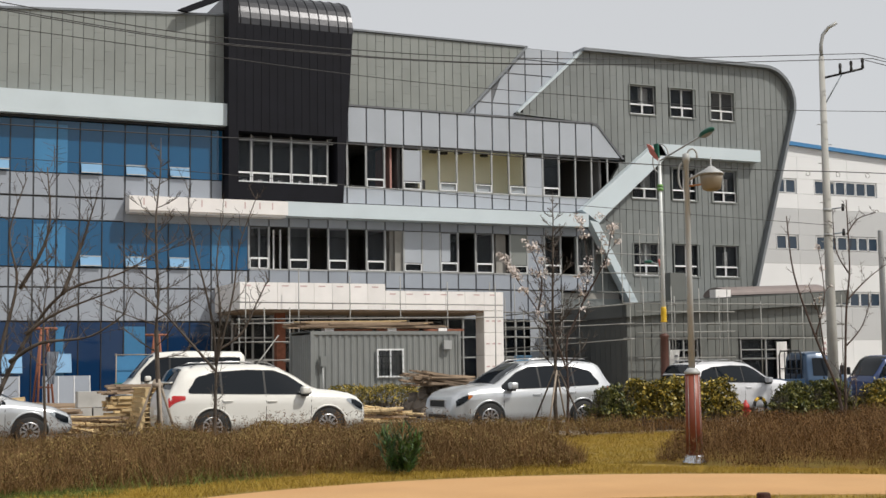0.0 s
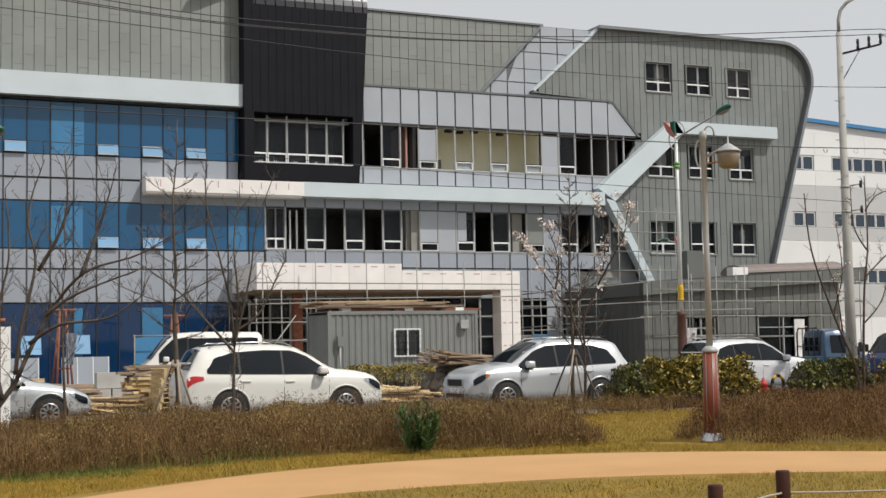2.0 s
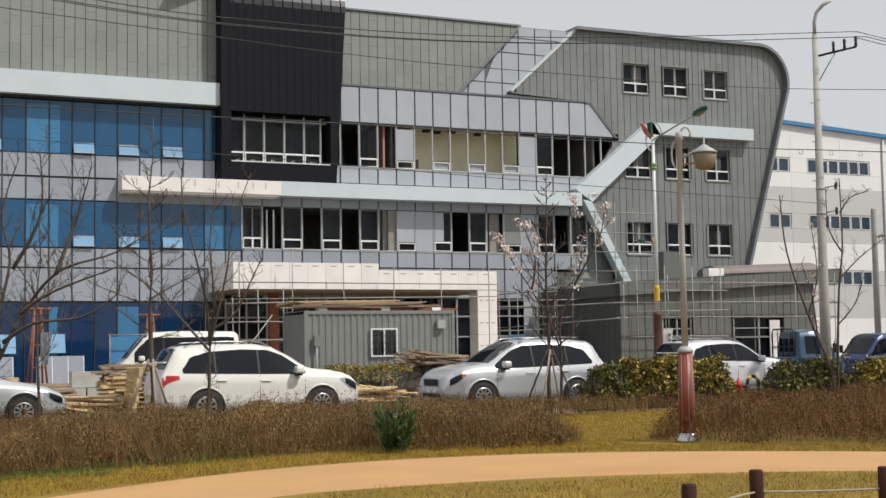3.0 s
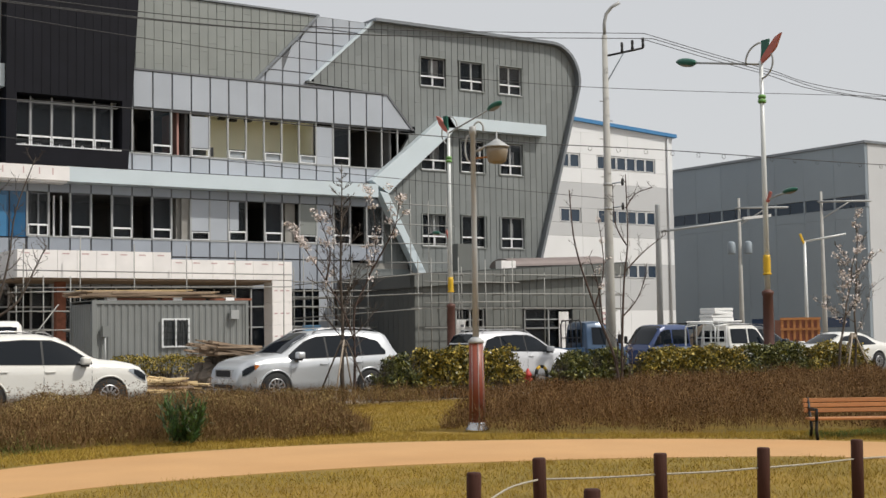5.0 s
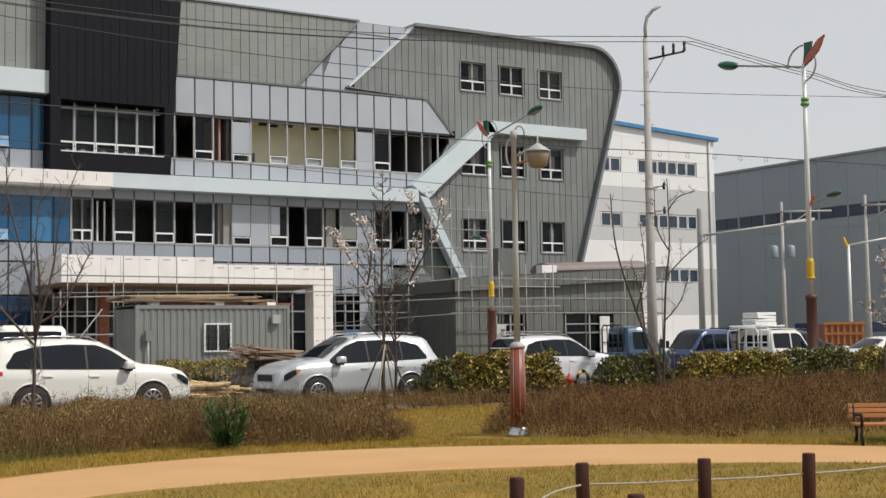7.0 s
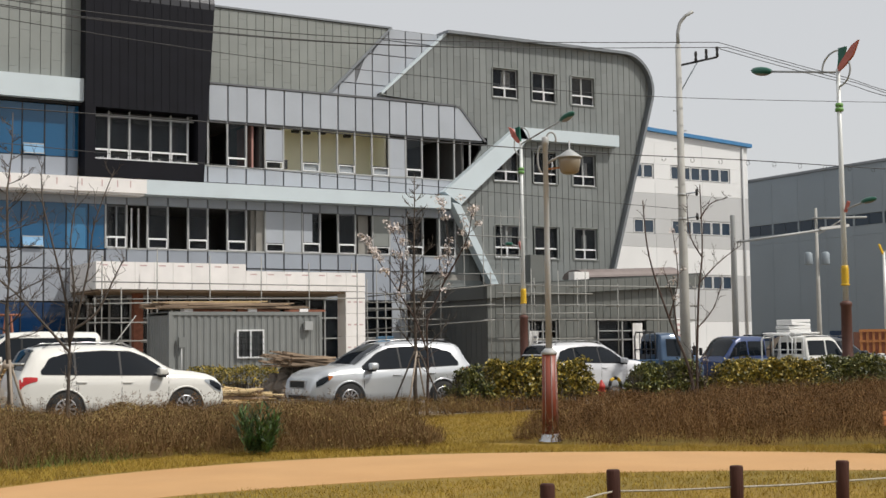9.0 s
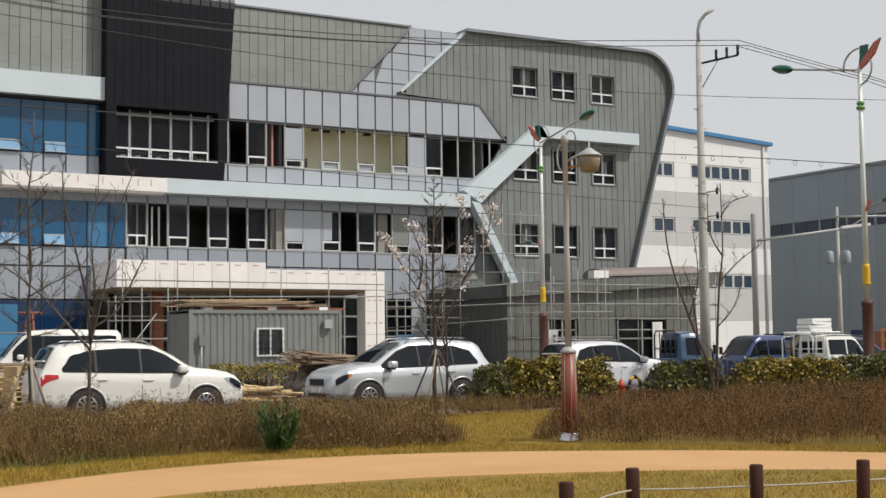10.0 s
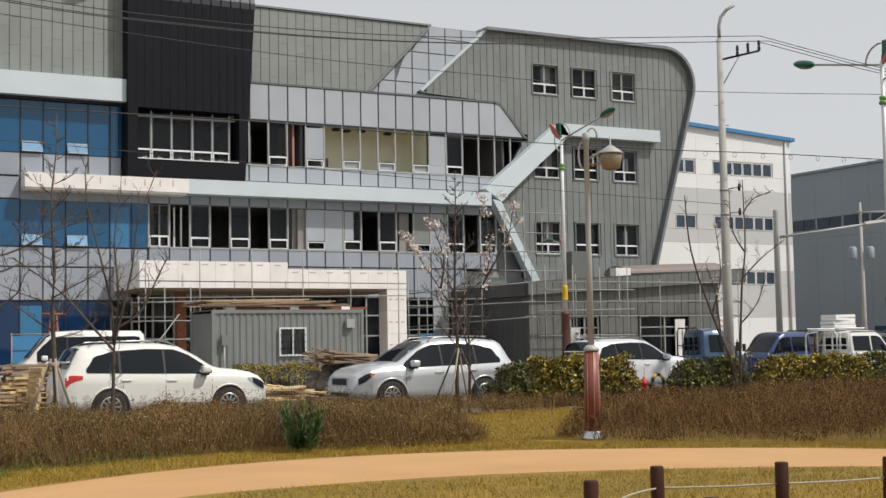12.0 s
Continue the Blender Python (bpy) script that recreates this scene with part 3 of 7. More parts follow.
# its band of windows, set back in the opening
BX = (16.6, 17.35, 18.3, 19.28, 20.25, 21.08)
for xa, xb in zip(BX, BX[1:]):
    w = sash(office, xa + 0.03, xb - 0.03, 10.2, 12.15, YB + 0.45, "pane_dark", 0.46)
    bm = bmesh.new()
    for k in range(2):
        add_box(bm, -0.012, 0.012, -0.02, 0.02, 0, 0.13, pose(xa + 0.35 + 0.12 * k, YB + 0.42, 10.2, 0, random.uniform(-30, 30), 0))
    part("window_catch", bm, M["pvc"], w)
for x in BX:
    box("mullion", x - 0.03, x + 0.03, YB + 0.42, YB + 0.55, 10.16, 12.42, M["pole_grey"], office)
box("window_sill", 16.6, 21.4, YB + 0.03, YB + 0.6, 10.145, 10.195, M["pvc"], office)
box("transom", 16.62, 21.36, YB + 0.42, YB + 0.54, 12.15, 12.2, M["pole_grey"], office)

# ---- right wing ----
K = 59.25 / 58.3
def wz(z):
    return 1.65 + (z - 1.65) * K
def wp(pts):
    return [(x * K, wz(z)) for x, z in pts]
CURVE = [(46.34 + 1.86 * math.sin(a), 15.85 + 1.92 * math.cos(a)) for a in [i * (math.pi / 2 + 0.2) / 9 for i in range(10)]]
WING = wp([(31.0, 14.2), (34.9, 17.75)] + CURVE + [(44.75, 4.2), (37.4, 4.2), (35.0, 9.1), (37.22, 12.3), (35.4, 14.02)])
HOLES = []
for x0 in (37.65, 40.18, 42.72):
    for z0, z1 in ((14.68, 16.24), (10.22, 11.95), (6.18, 7.88)):
        HOLES.append((x0 * K, (x0 + 1.62) * K, wz(z0), wz(z1)))
# the wall behind the cladding is cut into uprights and lintels, so that the openings go through
wing = empty("wing_wall", "", "")
wing.parent = office
clad(wing, WING, 31.4, 49.0, 0.405, YR + 0.25, M["seam"], holes=HOLES, row=30, depth=0.21, gap=0.0, name="backing")
clad(wing, WING, 31.4, 49.0, 0.405, YR + 0.04, M["zinc_dark"], holes=HOLES, row=2.2, depth=0.035, gap=0.032)
for x0, x1, z0, z1 in HOLES:
    for a in ((x0, x1, z0 - 0.06, z0), (x0, x1, z1, z1 + 0.05), (x0 - 0.05, x0, z0, z1), (x1, x1 + 0.05, z0, z1)):
        box("window_frame", a[0], a[1], YR - 0.05, YR + 0.2, a[2], a[3], M["zinc"], wing)
    xm = (x0 + x1) / 2
    sash(office, x0 + 0.02, xm - 0.01, z0 + 0.02, z1 - 0.02, YR + 0.12, "pane_dark", 0.55, upper="pole_grey")
    sash(office, xm + 0.01, x1 - 0.02, z0 + 0.02, z1 - 0.02, YR + 0.12, "pane_dark", 0.55, upper="pole_grey")
for x, z in ((38.5, 15.25), (38.5, 10.8), (38.45, 6.9)):
    box("white_board", x * K, x * K + 0.6, YR + 0.5, YR + 0.55, wz(z), wz(z) + 0.95, M["ins_white"], office, "white board behind the window")
for x, z in ((43.75, 6.75), (43.9, 10.75)):
    lathe("white_roll", [(0.14, 0), (0.14, 0.8), (0.05, 0.82)], M["ins_white"], office, "white roll standing behind the window", at=(x * K, YR + 0.45, wz(z)))
# rim round the wing
def rim_band(pts, t, y0, y1, material, name, label=""):
    bm = bmesh.new()
    rings = []
    for i, (x, z) in enumerate(pts):
        a, b = pts[max(i - 1, 0)], pts[min(i + 1, len(pts) - 1)]
        d = Vector((b[0] - a[0], b[1] - a[1])).normalized()
        nx, nz = -d.y, d.x
        rings.append([bm.verts.new(p) for p in ((x, y0, z), (x + nx * t, y0, z + nz * t), (x + nx * t, y1, z + nz * t), (x, y1, z))])
    for A, B in zip(rings, rings[1:]):
        for k in range(4):
            bm.faces.new((A[k], A[(k + 1) % 4], B[(k + 1) % 4], B[k]))
    bm.faces.new(rings[0])
    bm.faces.new(rings[-1][::-1])
    return part(name, bm, material, office, label)
rim_band(wp([(34.75, 17.72)] + CURVE + [(44.75, 4.2)]), 0.16, YR - 0.35, YR + 8, M["edge"], "roof_rim", "blue-grey metal rim of the wing")
rim_band(wp([(31.05, 14.25), (34.95, 17.78)]), 0.12, YR - 0.06, YR + 0.3, M["strip"], "slanting_trim", "pale slanting trim")
# pale bands of the wing: level, slanting up, slanting down
box("pale_band", 39.0 * K, 45.6 * K, YR - 0.55, YR + 0.0, wz(12.45), wz(13.08), M["strip"], office, "pale level band over the windows")
prism("pale_band", wp([(34.3, 9.42), (35.3, 8.78), (35.9, 9.35), (39.55, 12.45), (39.1, 13.08), (38.75, 12.98)]), YR - 0.55, YR + 0.0, M["strip"], office, "pale slanting band")
prism("pale_band", wp([(34.75, 8.9), (35.25, 8.8), (37.5, 4.75), (37.05, 4.75)]), YR - 0.55, YR + 0.0, M["strip"], office, "pale slanting band")
prism("soffit_side", wp([(35.25, 8.75), (35.6, 8.75), (37.85, 4.75), (37.5, 4.75)]), YR - 0.4, YR + 0.0, M["zinc_dark"], office)
# cladding that fills the corner between the main front and the wing
fc = box("corner_wall", 34.9, 38.6, YF + 0.36, YF + 0.5, 4.0, 8.75, M["seam"], office)
clad(fc, [(34.9, 4.0), (38.6, 4.0), (38.6, 8.75), (34.9, 8.75)], 34.9, 38.6, 0.4, YF + 0.36, M["zinc_dark"], row=2.2)
box("filling_panel", 16.9, 18.9, YF + 0.23, YF + 0.3, 3.7, 6.2, M["spandrel"], office)
# plain ends that close the building
box("end_wall", 36.9, 46.2, YR + 1.0, 70, 17.2, 17.6, M["concrete"], office)
box("low_wall", 33.2, 45.0, YF + 0.1, YF + 0.3, 0, 5.0, M["zinc_dark"], office)
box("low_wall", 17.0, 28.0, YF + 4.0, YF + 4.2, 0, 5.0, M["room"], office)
box("side_wall", 46.0, 46.3, YR + 0.5, 70, 0, 12, M["zinc_dark"], office)

# ---- entrance canopy wrapped in white boards ----
YC = 55.2
can = empty("entrance_canopy", "entrance canopy wrapped in white insulation boards", "canopy", (22, YC, 0), kind="structure")
can.matrix_world = Matrix()
for i in range(8):
    xa, xb = 15.75 + 0.84 * i, 15.75 + 0.84 * (i + 1)
    box("board", xa, xb - 0.012, YC, YC + 0.25, 4.17, 5.33, M["wrap"], can)
for i in range(6):
    xa, xb = 22.47 + 0.99 * i, 22.47 + 0.99 * (i + 1)
    box("board", xa, xb - 0.012, YC, YC + 0.25, 4.17 if i < 5 else 4.17, 5.03, M["wrap"], can)
for i in range(4):
    box("side_board", 15.75, 15.9, YC + 0.26 + i * 0.96, YC + 0.25 + (i + 1) * 0.96, 4.17, 5.33, M["wrap"], can)
box("roof_slab", 15.9, 28.4, YC + 0.26, YF - 0.02, 4.75, 5.0, M["concrete"], can)
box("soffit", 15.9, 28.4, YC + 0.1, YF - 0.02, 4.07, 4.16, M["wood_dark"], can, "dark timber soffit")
for z in (0.0, 1.05, 2.1, 3.15):
    box("pier_board", 27.4, 28.4, YC + 0.02, YC + 0.9, z, z + (1.04 if z < 3 else 1.0), M["wrap"], can)
    for k in range(3):
        box("print", 27.5 + 0.3 * k, 27.66 + 0.3 * k, YC + 0.014, YC + 0.02, z + 0.5, z + 0.56, M["print_red"], can)
for i in range(15):
    x = 15.95 + 0.84 * i
    box("print", x, x + 0.3, YC - 0.006, YC - 0.0005, 5.16 if x < 22.2 else 4.86, 5.21 if x < 22.2 else 4.91, M["print_red"], can)
box("column", 17.9, 18.3, YC + 1.6, YC + 2.0, 0, 4.07, M["rust"], can, "rust-red primed steel column")
# glazed entrance behind it
ent = empty("entrance_glazing", "dark unfinished entrance glazing with grey bars", "glazing", kind="structure")
box("entrance_wall", 15.5, 33.2, YF + 0.12, YF + 0.2, 0.0, 4.0, M["pane_dark"], ent)
for k in range(19):
    x = 15.6 + 0.975 * k
    box("mullion", x - 0.04, x + 0.04, YF + 0.0, YF + 0.1, 0, 3.9, M["pole_grey"], ent)
for z in (1.0, 2.0, 3.0):
    box("transom", 15.6, 33.2, YF + 0.01, YF + 0.09, z, z + 0.07, M["pole_grey"], ent)
for x in (29.3, 32.0):
    box("white_panel", x, x + 0.9, YF - 0.06, YF - 0.01, 0.4, 3.9, M["white_panel"], ent)
for x in (29.0, 30.9):
    box("blue_film", x, x + 1.0, YF - 0.4, YF - 0.36, 1.0, 2.1, M["light_blue"], ent, "sheet of pale blue film")

# ---- low annex in front of the wing ----
annex = empty("annex", "low annex clad in grey metal with a slanting roof edge", "building", kind="structure")
YA = 52.3
AH = [(35.7, 37.3, 0.3, 2.8), (39.8, 42.8, 0.3, 2.8)]
def zt(x):
    return 4.4 + (x - 33.0) * 0.058
AP = [(33.3, 0.0), (44.7, 0.0), (44.7, zt(44.7) - 0.5), (33.3, zt(33.3) - 0.5)]
aw = empty("front_wall", "", "")
aw.parent = annex
clad(aw, AP, 33.3, 44.7, 0.45, YA + 0.2, M["seam"], holes=AH, row=30, depth=0.16, gap=0, name="backing")
clad(aw, AP, 33.3, 44.7, 0.45, YA + 0.04, M["annex"], holes=AH, row=30, depth=0.035, gap=0.03)
box("side_wall", 33.3, 33.5, YA + 0.2, YF, 0, 4.3, M["seam"], annex)
# side turned from the sun: its shade is put into the panel colour
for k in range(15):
    box("side_panel", 33.27, 33.3, YA + 0.05 + 0.46 * k, YA + 0.05 + 0.46 * k + 0.435, 0, 4.2, M["annex_shade"], annex)
for x0, x1, z0, z1 in AH:
    g = box("window", x0, x1, YA + 0.22, YA + 0.24, z0, z1, M["pane_dark"], annex)
    for a in ((x0, x1, z1 - 0.08, z1), (x0, x1, 1.75, 1.83), (x0, x1, 2.2, 2.25)):
        box("frame", a[0], a[1], YA + 0.1, YA + 0.2, a[2], a[3], M["pole_grey"], g)
    n = max(2, int((x1 - x0) / 1.2))
    for k in range(n + 1):
        x = x0 + (x1 - x0) * k / n
        box("frame", x - 0.03, x + 0.03, YA + 0.1, YA + 0.2, z0, z1 - 0.09, M["pole_grey"], g)
box("white_door", 41.9, 42.5, YA + 0.02, YA + 0.08, 0.3, 2.6, M["ins_white"], annex)
# slanting fascia
fa = prism("fascia", [(33.1, zt(33.1) - 0.66), (46.3, zt(46.3) - 0.66), (46.3, zt(46.3)), (33.1, zt(33.1))], YA - 0.28, YA + 0.0, M["seam"], annex)
clad(fa, [(33.1, zt(33.1) - 0.64), (46.3, zt(46.3) - 0.64), (46.3, zt(46.3) - 0.06), (33.1, zt(33.1) - 0.06)], 33.1, 46.3, 0.45, YA - 0.28, M["annex"], row=30, gap=0.025)
box("side_fascia", 33.08, 33.25, YA + 0.0, YF, 3.75, 4.4, M["annex_shade"], annex)
prism("roof", [(33.1, zt(33.1) - 0.12), (46.3, zt(46.3) - 0.12), (46.3, zt(46.3) - 0.02), (33.1, zt(33.1) - 0.02)], YA + 0.0, YF - 0.7, M["annex"], annex)
box("end_wall", 44.5, 44.7, YA + 0.2, YF, 0, 4.4, M["annex"], annex)
box("dark_room", 33.6, 44.5, YA + 3.5, YA + 3.6, 0, 4.0, M["room"], annex)
# brown curved roof hood and boxes on top
bm = bmesh.new()
pr = [(55.0 + 1.0 * (1 - math.cos(a)), 5.0 + 0.45 * math.sin(a)) for a in [i * math.pi / 12 for i in range(13)]]
ra = [bm.verts.new((41.0, y, z)) for y, z in pr]
rb = [bm.verts.new((47.4, y, z + 0.25)) for y, z in pr]
for i in range(12):
    bm.faces.new((ra[i], ra[i + 1], rb[i + 1], rb[i]))
bm.faces.new(ra)
bm.faces.new(rb[::-1])
part("roof_hood", bm, M["brownroof"], annex, "brown rounded roof hood")
box("hood_base", 41.0, 47.4, 55.1, 56.9, 4.5, 5.0, M["annex"], annex)
box("roof_box", 36.4, 37.3, 53.2, 54.0, 4.3, 5.95, M["annex"], annex, "grey metal box on the roof")
box("roof_parcel", 39.3, 40.2, 53.6, 54.1, 4.6, 5.2, M["wrap"], annex, "pale parcel on the roof")

# ---- ground ----
def sheet(name, pts, z, material, label, thick=0.0, kind="structure"):
    bm = bmesh.new()
    vs = [bm.verts.new((x, y, z)) for x, y in pts]
    f = bm.faces.new(vs)
    if thick:
        r = bmesh.ops.extrude_face_region(bm, geom=[f])
        for v in r["geom"]:
            if isinstance(v, bmesh.types.BMVert):
                v.co.z -= thick
    bmesh.ops.triangulate(bm, faces=[f for f in bm.faces if len(f.verts) > 4])
    return tagged(part(name, bm, material, None), label, name.split("_")[0], kind=kind)


sheet("ground", [(-900, -300), (1500, -300), (1500, 1500), (-900, 1500)], 0.0, M["dirt"], "bare dusty ground of the building site")
sheet("lawn", [(-60, -30), (80, -30), (80, 27.2), (-60, 27.2)], 0.006, M["grass"], "yellowed spring lawn of the park")
sheet("road", [(-80, 28.2), (120, 28.2), (120, 40.0), (-80, 40.0)], 0.008, M["asphalt"], "grey asphalt road with parked cars")


def smooth_curve(pts, n=10):
    out = []
    for i in range(len(pts) - 1):
        p0, p1, p2, p3 = pts[max(i - 1, 0)], pts[i], pts[i + 1], pts[min(i + 2, len(pts) - 1)]
        for k in range(n):
            t = k / n
            out.append(tuple(0.5 * (2 * b + (c - a) * t + (2 * a - 5 * b + 4 * c - d) * t * t + (3 * b - a - 3 * c + d) * t ** 3) for a, b, c, d in zip(p0, p1, p2, p3)))
    return out + [pts[-1]]


NORTH = smooth_curve([(-6.0, 3.0), (-2.5, 10.5), (0.5, 14.0), (2.46, 15.65), (5.0, 17.2), (7.6, 17.75), (10.2, 17.25), (12.63, 15.82), (14.3, 14.35), (15.5, 12.6), (16.6, 9.5), (17.0, 4.0)])
SOUTH = smooth_curve([(-3.2, 3.0), (-0.2, 9.0), (1.9, 12.0), (4.12, 14.01), (6.0, 14.4), (8.27, 14.25), (10.66, 13.36), (12.5, 12.21), (13.5, 11.2), (14.1, 9.0), (14.4, 4.0)])
n_ = len(NORTH)
bm = bmesh.new()
def along(c, n):
    return [c[min(int(i * (len(c) - 1) / (n - 1)), len(c) - 1)] for i in range(n)]
va = [bm.verts.new((*p, 0.012)) for p in along(NORTH, 100)]
vb = [bm.verts.new((*p, 0.012)) for p in along(SOUTH, 100)]
vc = [bm.verts.new((*p, 0.0)) for p in along(NORTH, 100)]
vd = [bm.verts.new((*p, 0.0)) for p in along(SOUTH, 100)]
for i in range(99):
    bm.faces.new((va[i], va[i + 1], vb[i + 1], vb[i]))
    bm.faces.new((va[i], vc[i], vc[i + 1], va[i + 1]))
    bm.faces.new((vb[i], vb[i + 1], vd[i + 1], vd[i]))
tagged(part("path", bm, M["path"], None), "curving tan rubber-paved footpath through the lawn", "path", kind="structure")

# kerb stones between park and road
kerb = empty("kerb", "row of pale grey kerb stones along the road", "kerb", kind="structure")
km = mesh_of("kerb_stone", [(x, y, z) for x in (0, 0.985) for y in (0, 0.18) for z in (0, 0.15)], BOX_F, M["kerb"])
for k in range(-6, 46):
    ob = adopt(new("kerb_stone", km), kerb)
    ob.matrix_world = pose(k * 1.0, 27.9, 0)
sheet("pavement", [(-60, 27.2), (80, 27.2), (80, 27.9), (-60, 27.9)], 0.01, M["dirt"], "bare strip of soil behind the kerb")

# ---- leaves and grass, all of kind stuff ----
rng = np.random.default_rng(7)


def inside(px, py, poly):
    c = np.zeros(len(px), bool)
    for (xa, ya), (xb, yb) in zip(poly, poly[1:] + poly[:1]):
        c ^= ((ya > py) != (yb > py)) & (px < (xb - xa) * (py - ya) / (yb - ya + 1e-12) + xa)
    return c


def scatter(poly, n):
    P = np.array(poly)
    lo, hi = P.min(0), P.max(0)
    out = np.zeros((0, 2))
    while len(out) < n:
        q = lo + rng.random((n, 2)) * (hi - lo)
        out = np.vstack([out, q[inside(q[:, 0], q[:, 1], poly)]])
    return out[:n]


def stuff(name, tris, material, label, category, parent=None):
    """tris: array (n, 3, 3) of loose triangles, or (n, 4, 3) of loose quads."""
    n, k, _ = tris.shape
    me = bpy.data.meshes.new(name)
    me.vertices.add(n * k)
    me.vertices.foreach_set("co", tris.reshape(-1))
    me.loops.add(n * k)
    me.loops.foreach_set("vertex_index", np.arange(n * k, dtype=np.int32))
    me.polygons.add(n)
    me.polygons.foreach_set("loop_start", np.arange(0, n * k, k, dtype=np.int32))
    me.update(calc_edges=True)
    me.materials.append(material)
    ob = new(name, me)
    if parent is not None:
        ob.parent = parent
        ob["kind"] = "stuff"
        return ob
    return tagged(ob, label, category, kind="stuff")


def leaves(c, size, up=0.3):
    """Rhombic leaves at the places c, turned at random."""
    n = len(c)
    d = rng.normal(size=(n, 3))
    d[:, 2] += up
    d /= np.linalg.norm(d, axis=1)[:, None]
    s = np.cross(d, rng.normal(size=(n, 3)))
    s /= np.linalg.norm(s, axis=1)[:, None]
    L = (size * (0.6 + 0.8 * rng.random(n)))[:, None]
    return np.stack([c - d * L * 0.5, c + s * L * 0.28, c + d * L * 0.5, c - s * L * 0.28], 1)


def blades(c, h, w, lean=0.35):
    """Upright narrow blades or twigs."""
    n = len(c)
    a = rng.random(n) * math.tau
    side = np.stack([np.cos(a), np.sin(a), np.zeros(n)], 1) * w
    tip = c + np.stack([rng.normal(size=n) * lean * h, rng.normal(size=n) * lean * h, h * (0.6 + 0.6 * rng.random(n))], 1)
    return np.stack([c - side, c + side, tip], 1)


def lump(x, y, s=1.0, seed=0.0):
    return 0.5 + 0.5 * np.sin(x * 2.1 * s + 1.3 * np.sin(y * 1.7 * s + seed)) * np.sin(y * 2.6 * s + 0.9 * np.sin(x * 1.9 * s + 2 * seed))


def edge_dist(p, poly):
    d = np.full(len(p), 1e9)
    for a, b in zip(poly, poly[1:] + poly[:1]):
        a, b = np.array(a), np.array(b)
        ab = b - a
        t = np.clip(((p - a) @ ab) / (ab @ ab), 0, 1)
        d = np.minimum(d, np.linalg.norm(p - (a + t[:, None] * ab), axis=1))
    return d


def shrub_mass(name, poly, n_twig, n_leaf, height, material, label, seed, each=0.42):
    """Rounded shrubs grown together: loose leaves and short twigs under the crowns of many centres."""
    area = np.ptp(np.array(poly)[:, 0]) * np.ptp(np.array(poly)[:, 1])
    cen = scatter(poly, int(area / each))
    rad = 0.42 + 0.38 * rng.random(len(cen))
    hgt = height * (0.62 + 0.48 * rng.random(len(cen)))

    def crown(p):
        top = np.full(len(p), 0.16)
        for c, r, h in zip(cen, rad, hgt):
            d2 = ((p - c) ** 2).sum(1) / r ** 2
            top = np.maximum(top, h * np.sqrt(np.clip(1 - d2, 0, 1)))
        return top * np.clip(edge_dist(p, poly) / 0.35, 0.3, 1) ** 0.5

    p = scatter(poly, n_leaf)
    top = crown(p)
    top = top * (0.82 + 0.3 * lump(p[:, 0], p[:, 1], 1.1, seed))
    z = top * (1.04 - 0.6 * rng.random(n_leaf) ** 1.5)
    stuff(name, leaves(np.column_stack([p, z]), 0.034, 1.3), material, label, "shrub")
    p = scatter(poly, n_twig)
    top = crown(p)
    base = top * (0.05 + 0.75 * rng.random(n_twig))
    T = blades(np.column_stack([p, base]), np.full(n_twig, 0.30), 0.0045, 0.34)
    stuff(name + "_twigs", T, M["twig"], "thin bare twigs of the " + label, "twigs")


FRONT_A = [(-4.0, 17.0), (-1.0, 17.4), (1.76, 17.95), (4.1, 18.7), (6.9, 19.4), (9.3, 18.6), (10.6, 18.4), (11.3, 19.1)]
BRUSH_A = FRONT_A + [(11.5, 20.5), (10.9, 22.0), (9.6, 24.0), (7.0, 23.6), (4.5, 23.0), (1.0, 23.0), (-4.0, 23.2)]
BRUSH_B = [(12.55, 19.0), (12.45, 18.0), (12.9, 16.9), (13.5, 16.2), (14.6, 15.3), (15.3, 14.75), (16.4, 14.2), (18.5, 13.0), (34.0, 13.0), (36.0, 22.6), (23.0, 22.9), (16.5, 21.3), (14.2, 20.3)]
shrub_mass("dry_shrubs", BRUSH_A, 90000, 130000, 0.66, M["brush"], "low dry brown shrubs beside the path", 0.3)
shrub_mass("russet_shrubs", BRUSH_B, 110000, 210000, 0.72, M["brush_red"], "dense russet shrubs behind the park bench", 1.9)
def seed_stalks(poly, n, h, material, label):
    """Tall thin stalks with a ragged seed head, standing above the shrubs."""
    p = scatter(poly, n)
    hh = h * (0.72 + 0.42 * rng.random(n))
    foot = np.column_stack([p, np.full(n, 0.15)])
    lean = rng.normal(size=(n, 2)) * 0.09
    head = np.column_stack([p + lean, hh])
    a = rng.random(n) * math.tau
    side = np.stack([np.cos(a), np.sin(a), np.zeros(n)], 1) * 0.0045
    T = np.stack([foot - side, foot + side, head], 1)
    stuff("dry_stalks", T, M["twig"], "thin dry stalks among the " + label, "stalks")
    c = np.repeat(head, 9, axis=0) + rng.normal(size=(n * 9, 3)) * np.array([0.022, 0.022, 0.03])
    stuff("seed_heads", leaves(c, 0.025, 0.6), material, "small brown seed heads above the " + label, "seed heads")


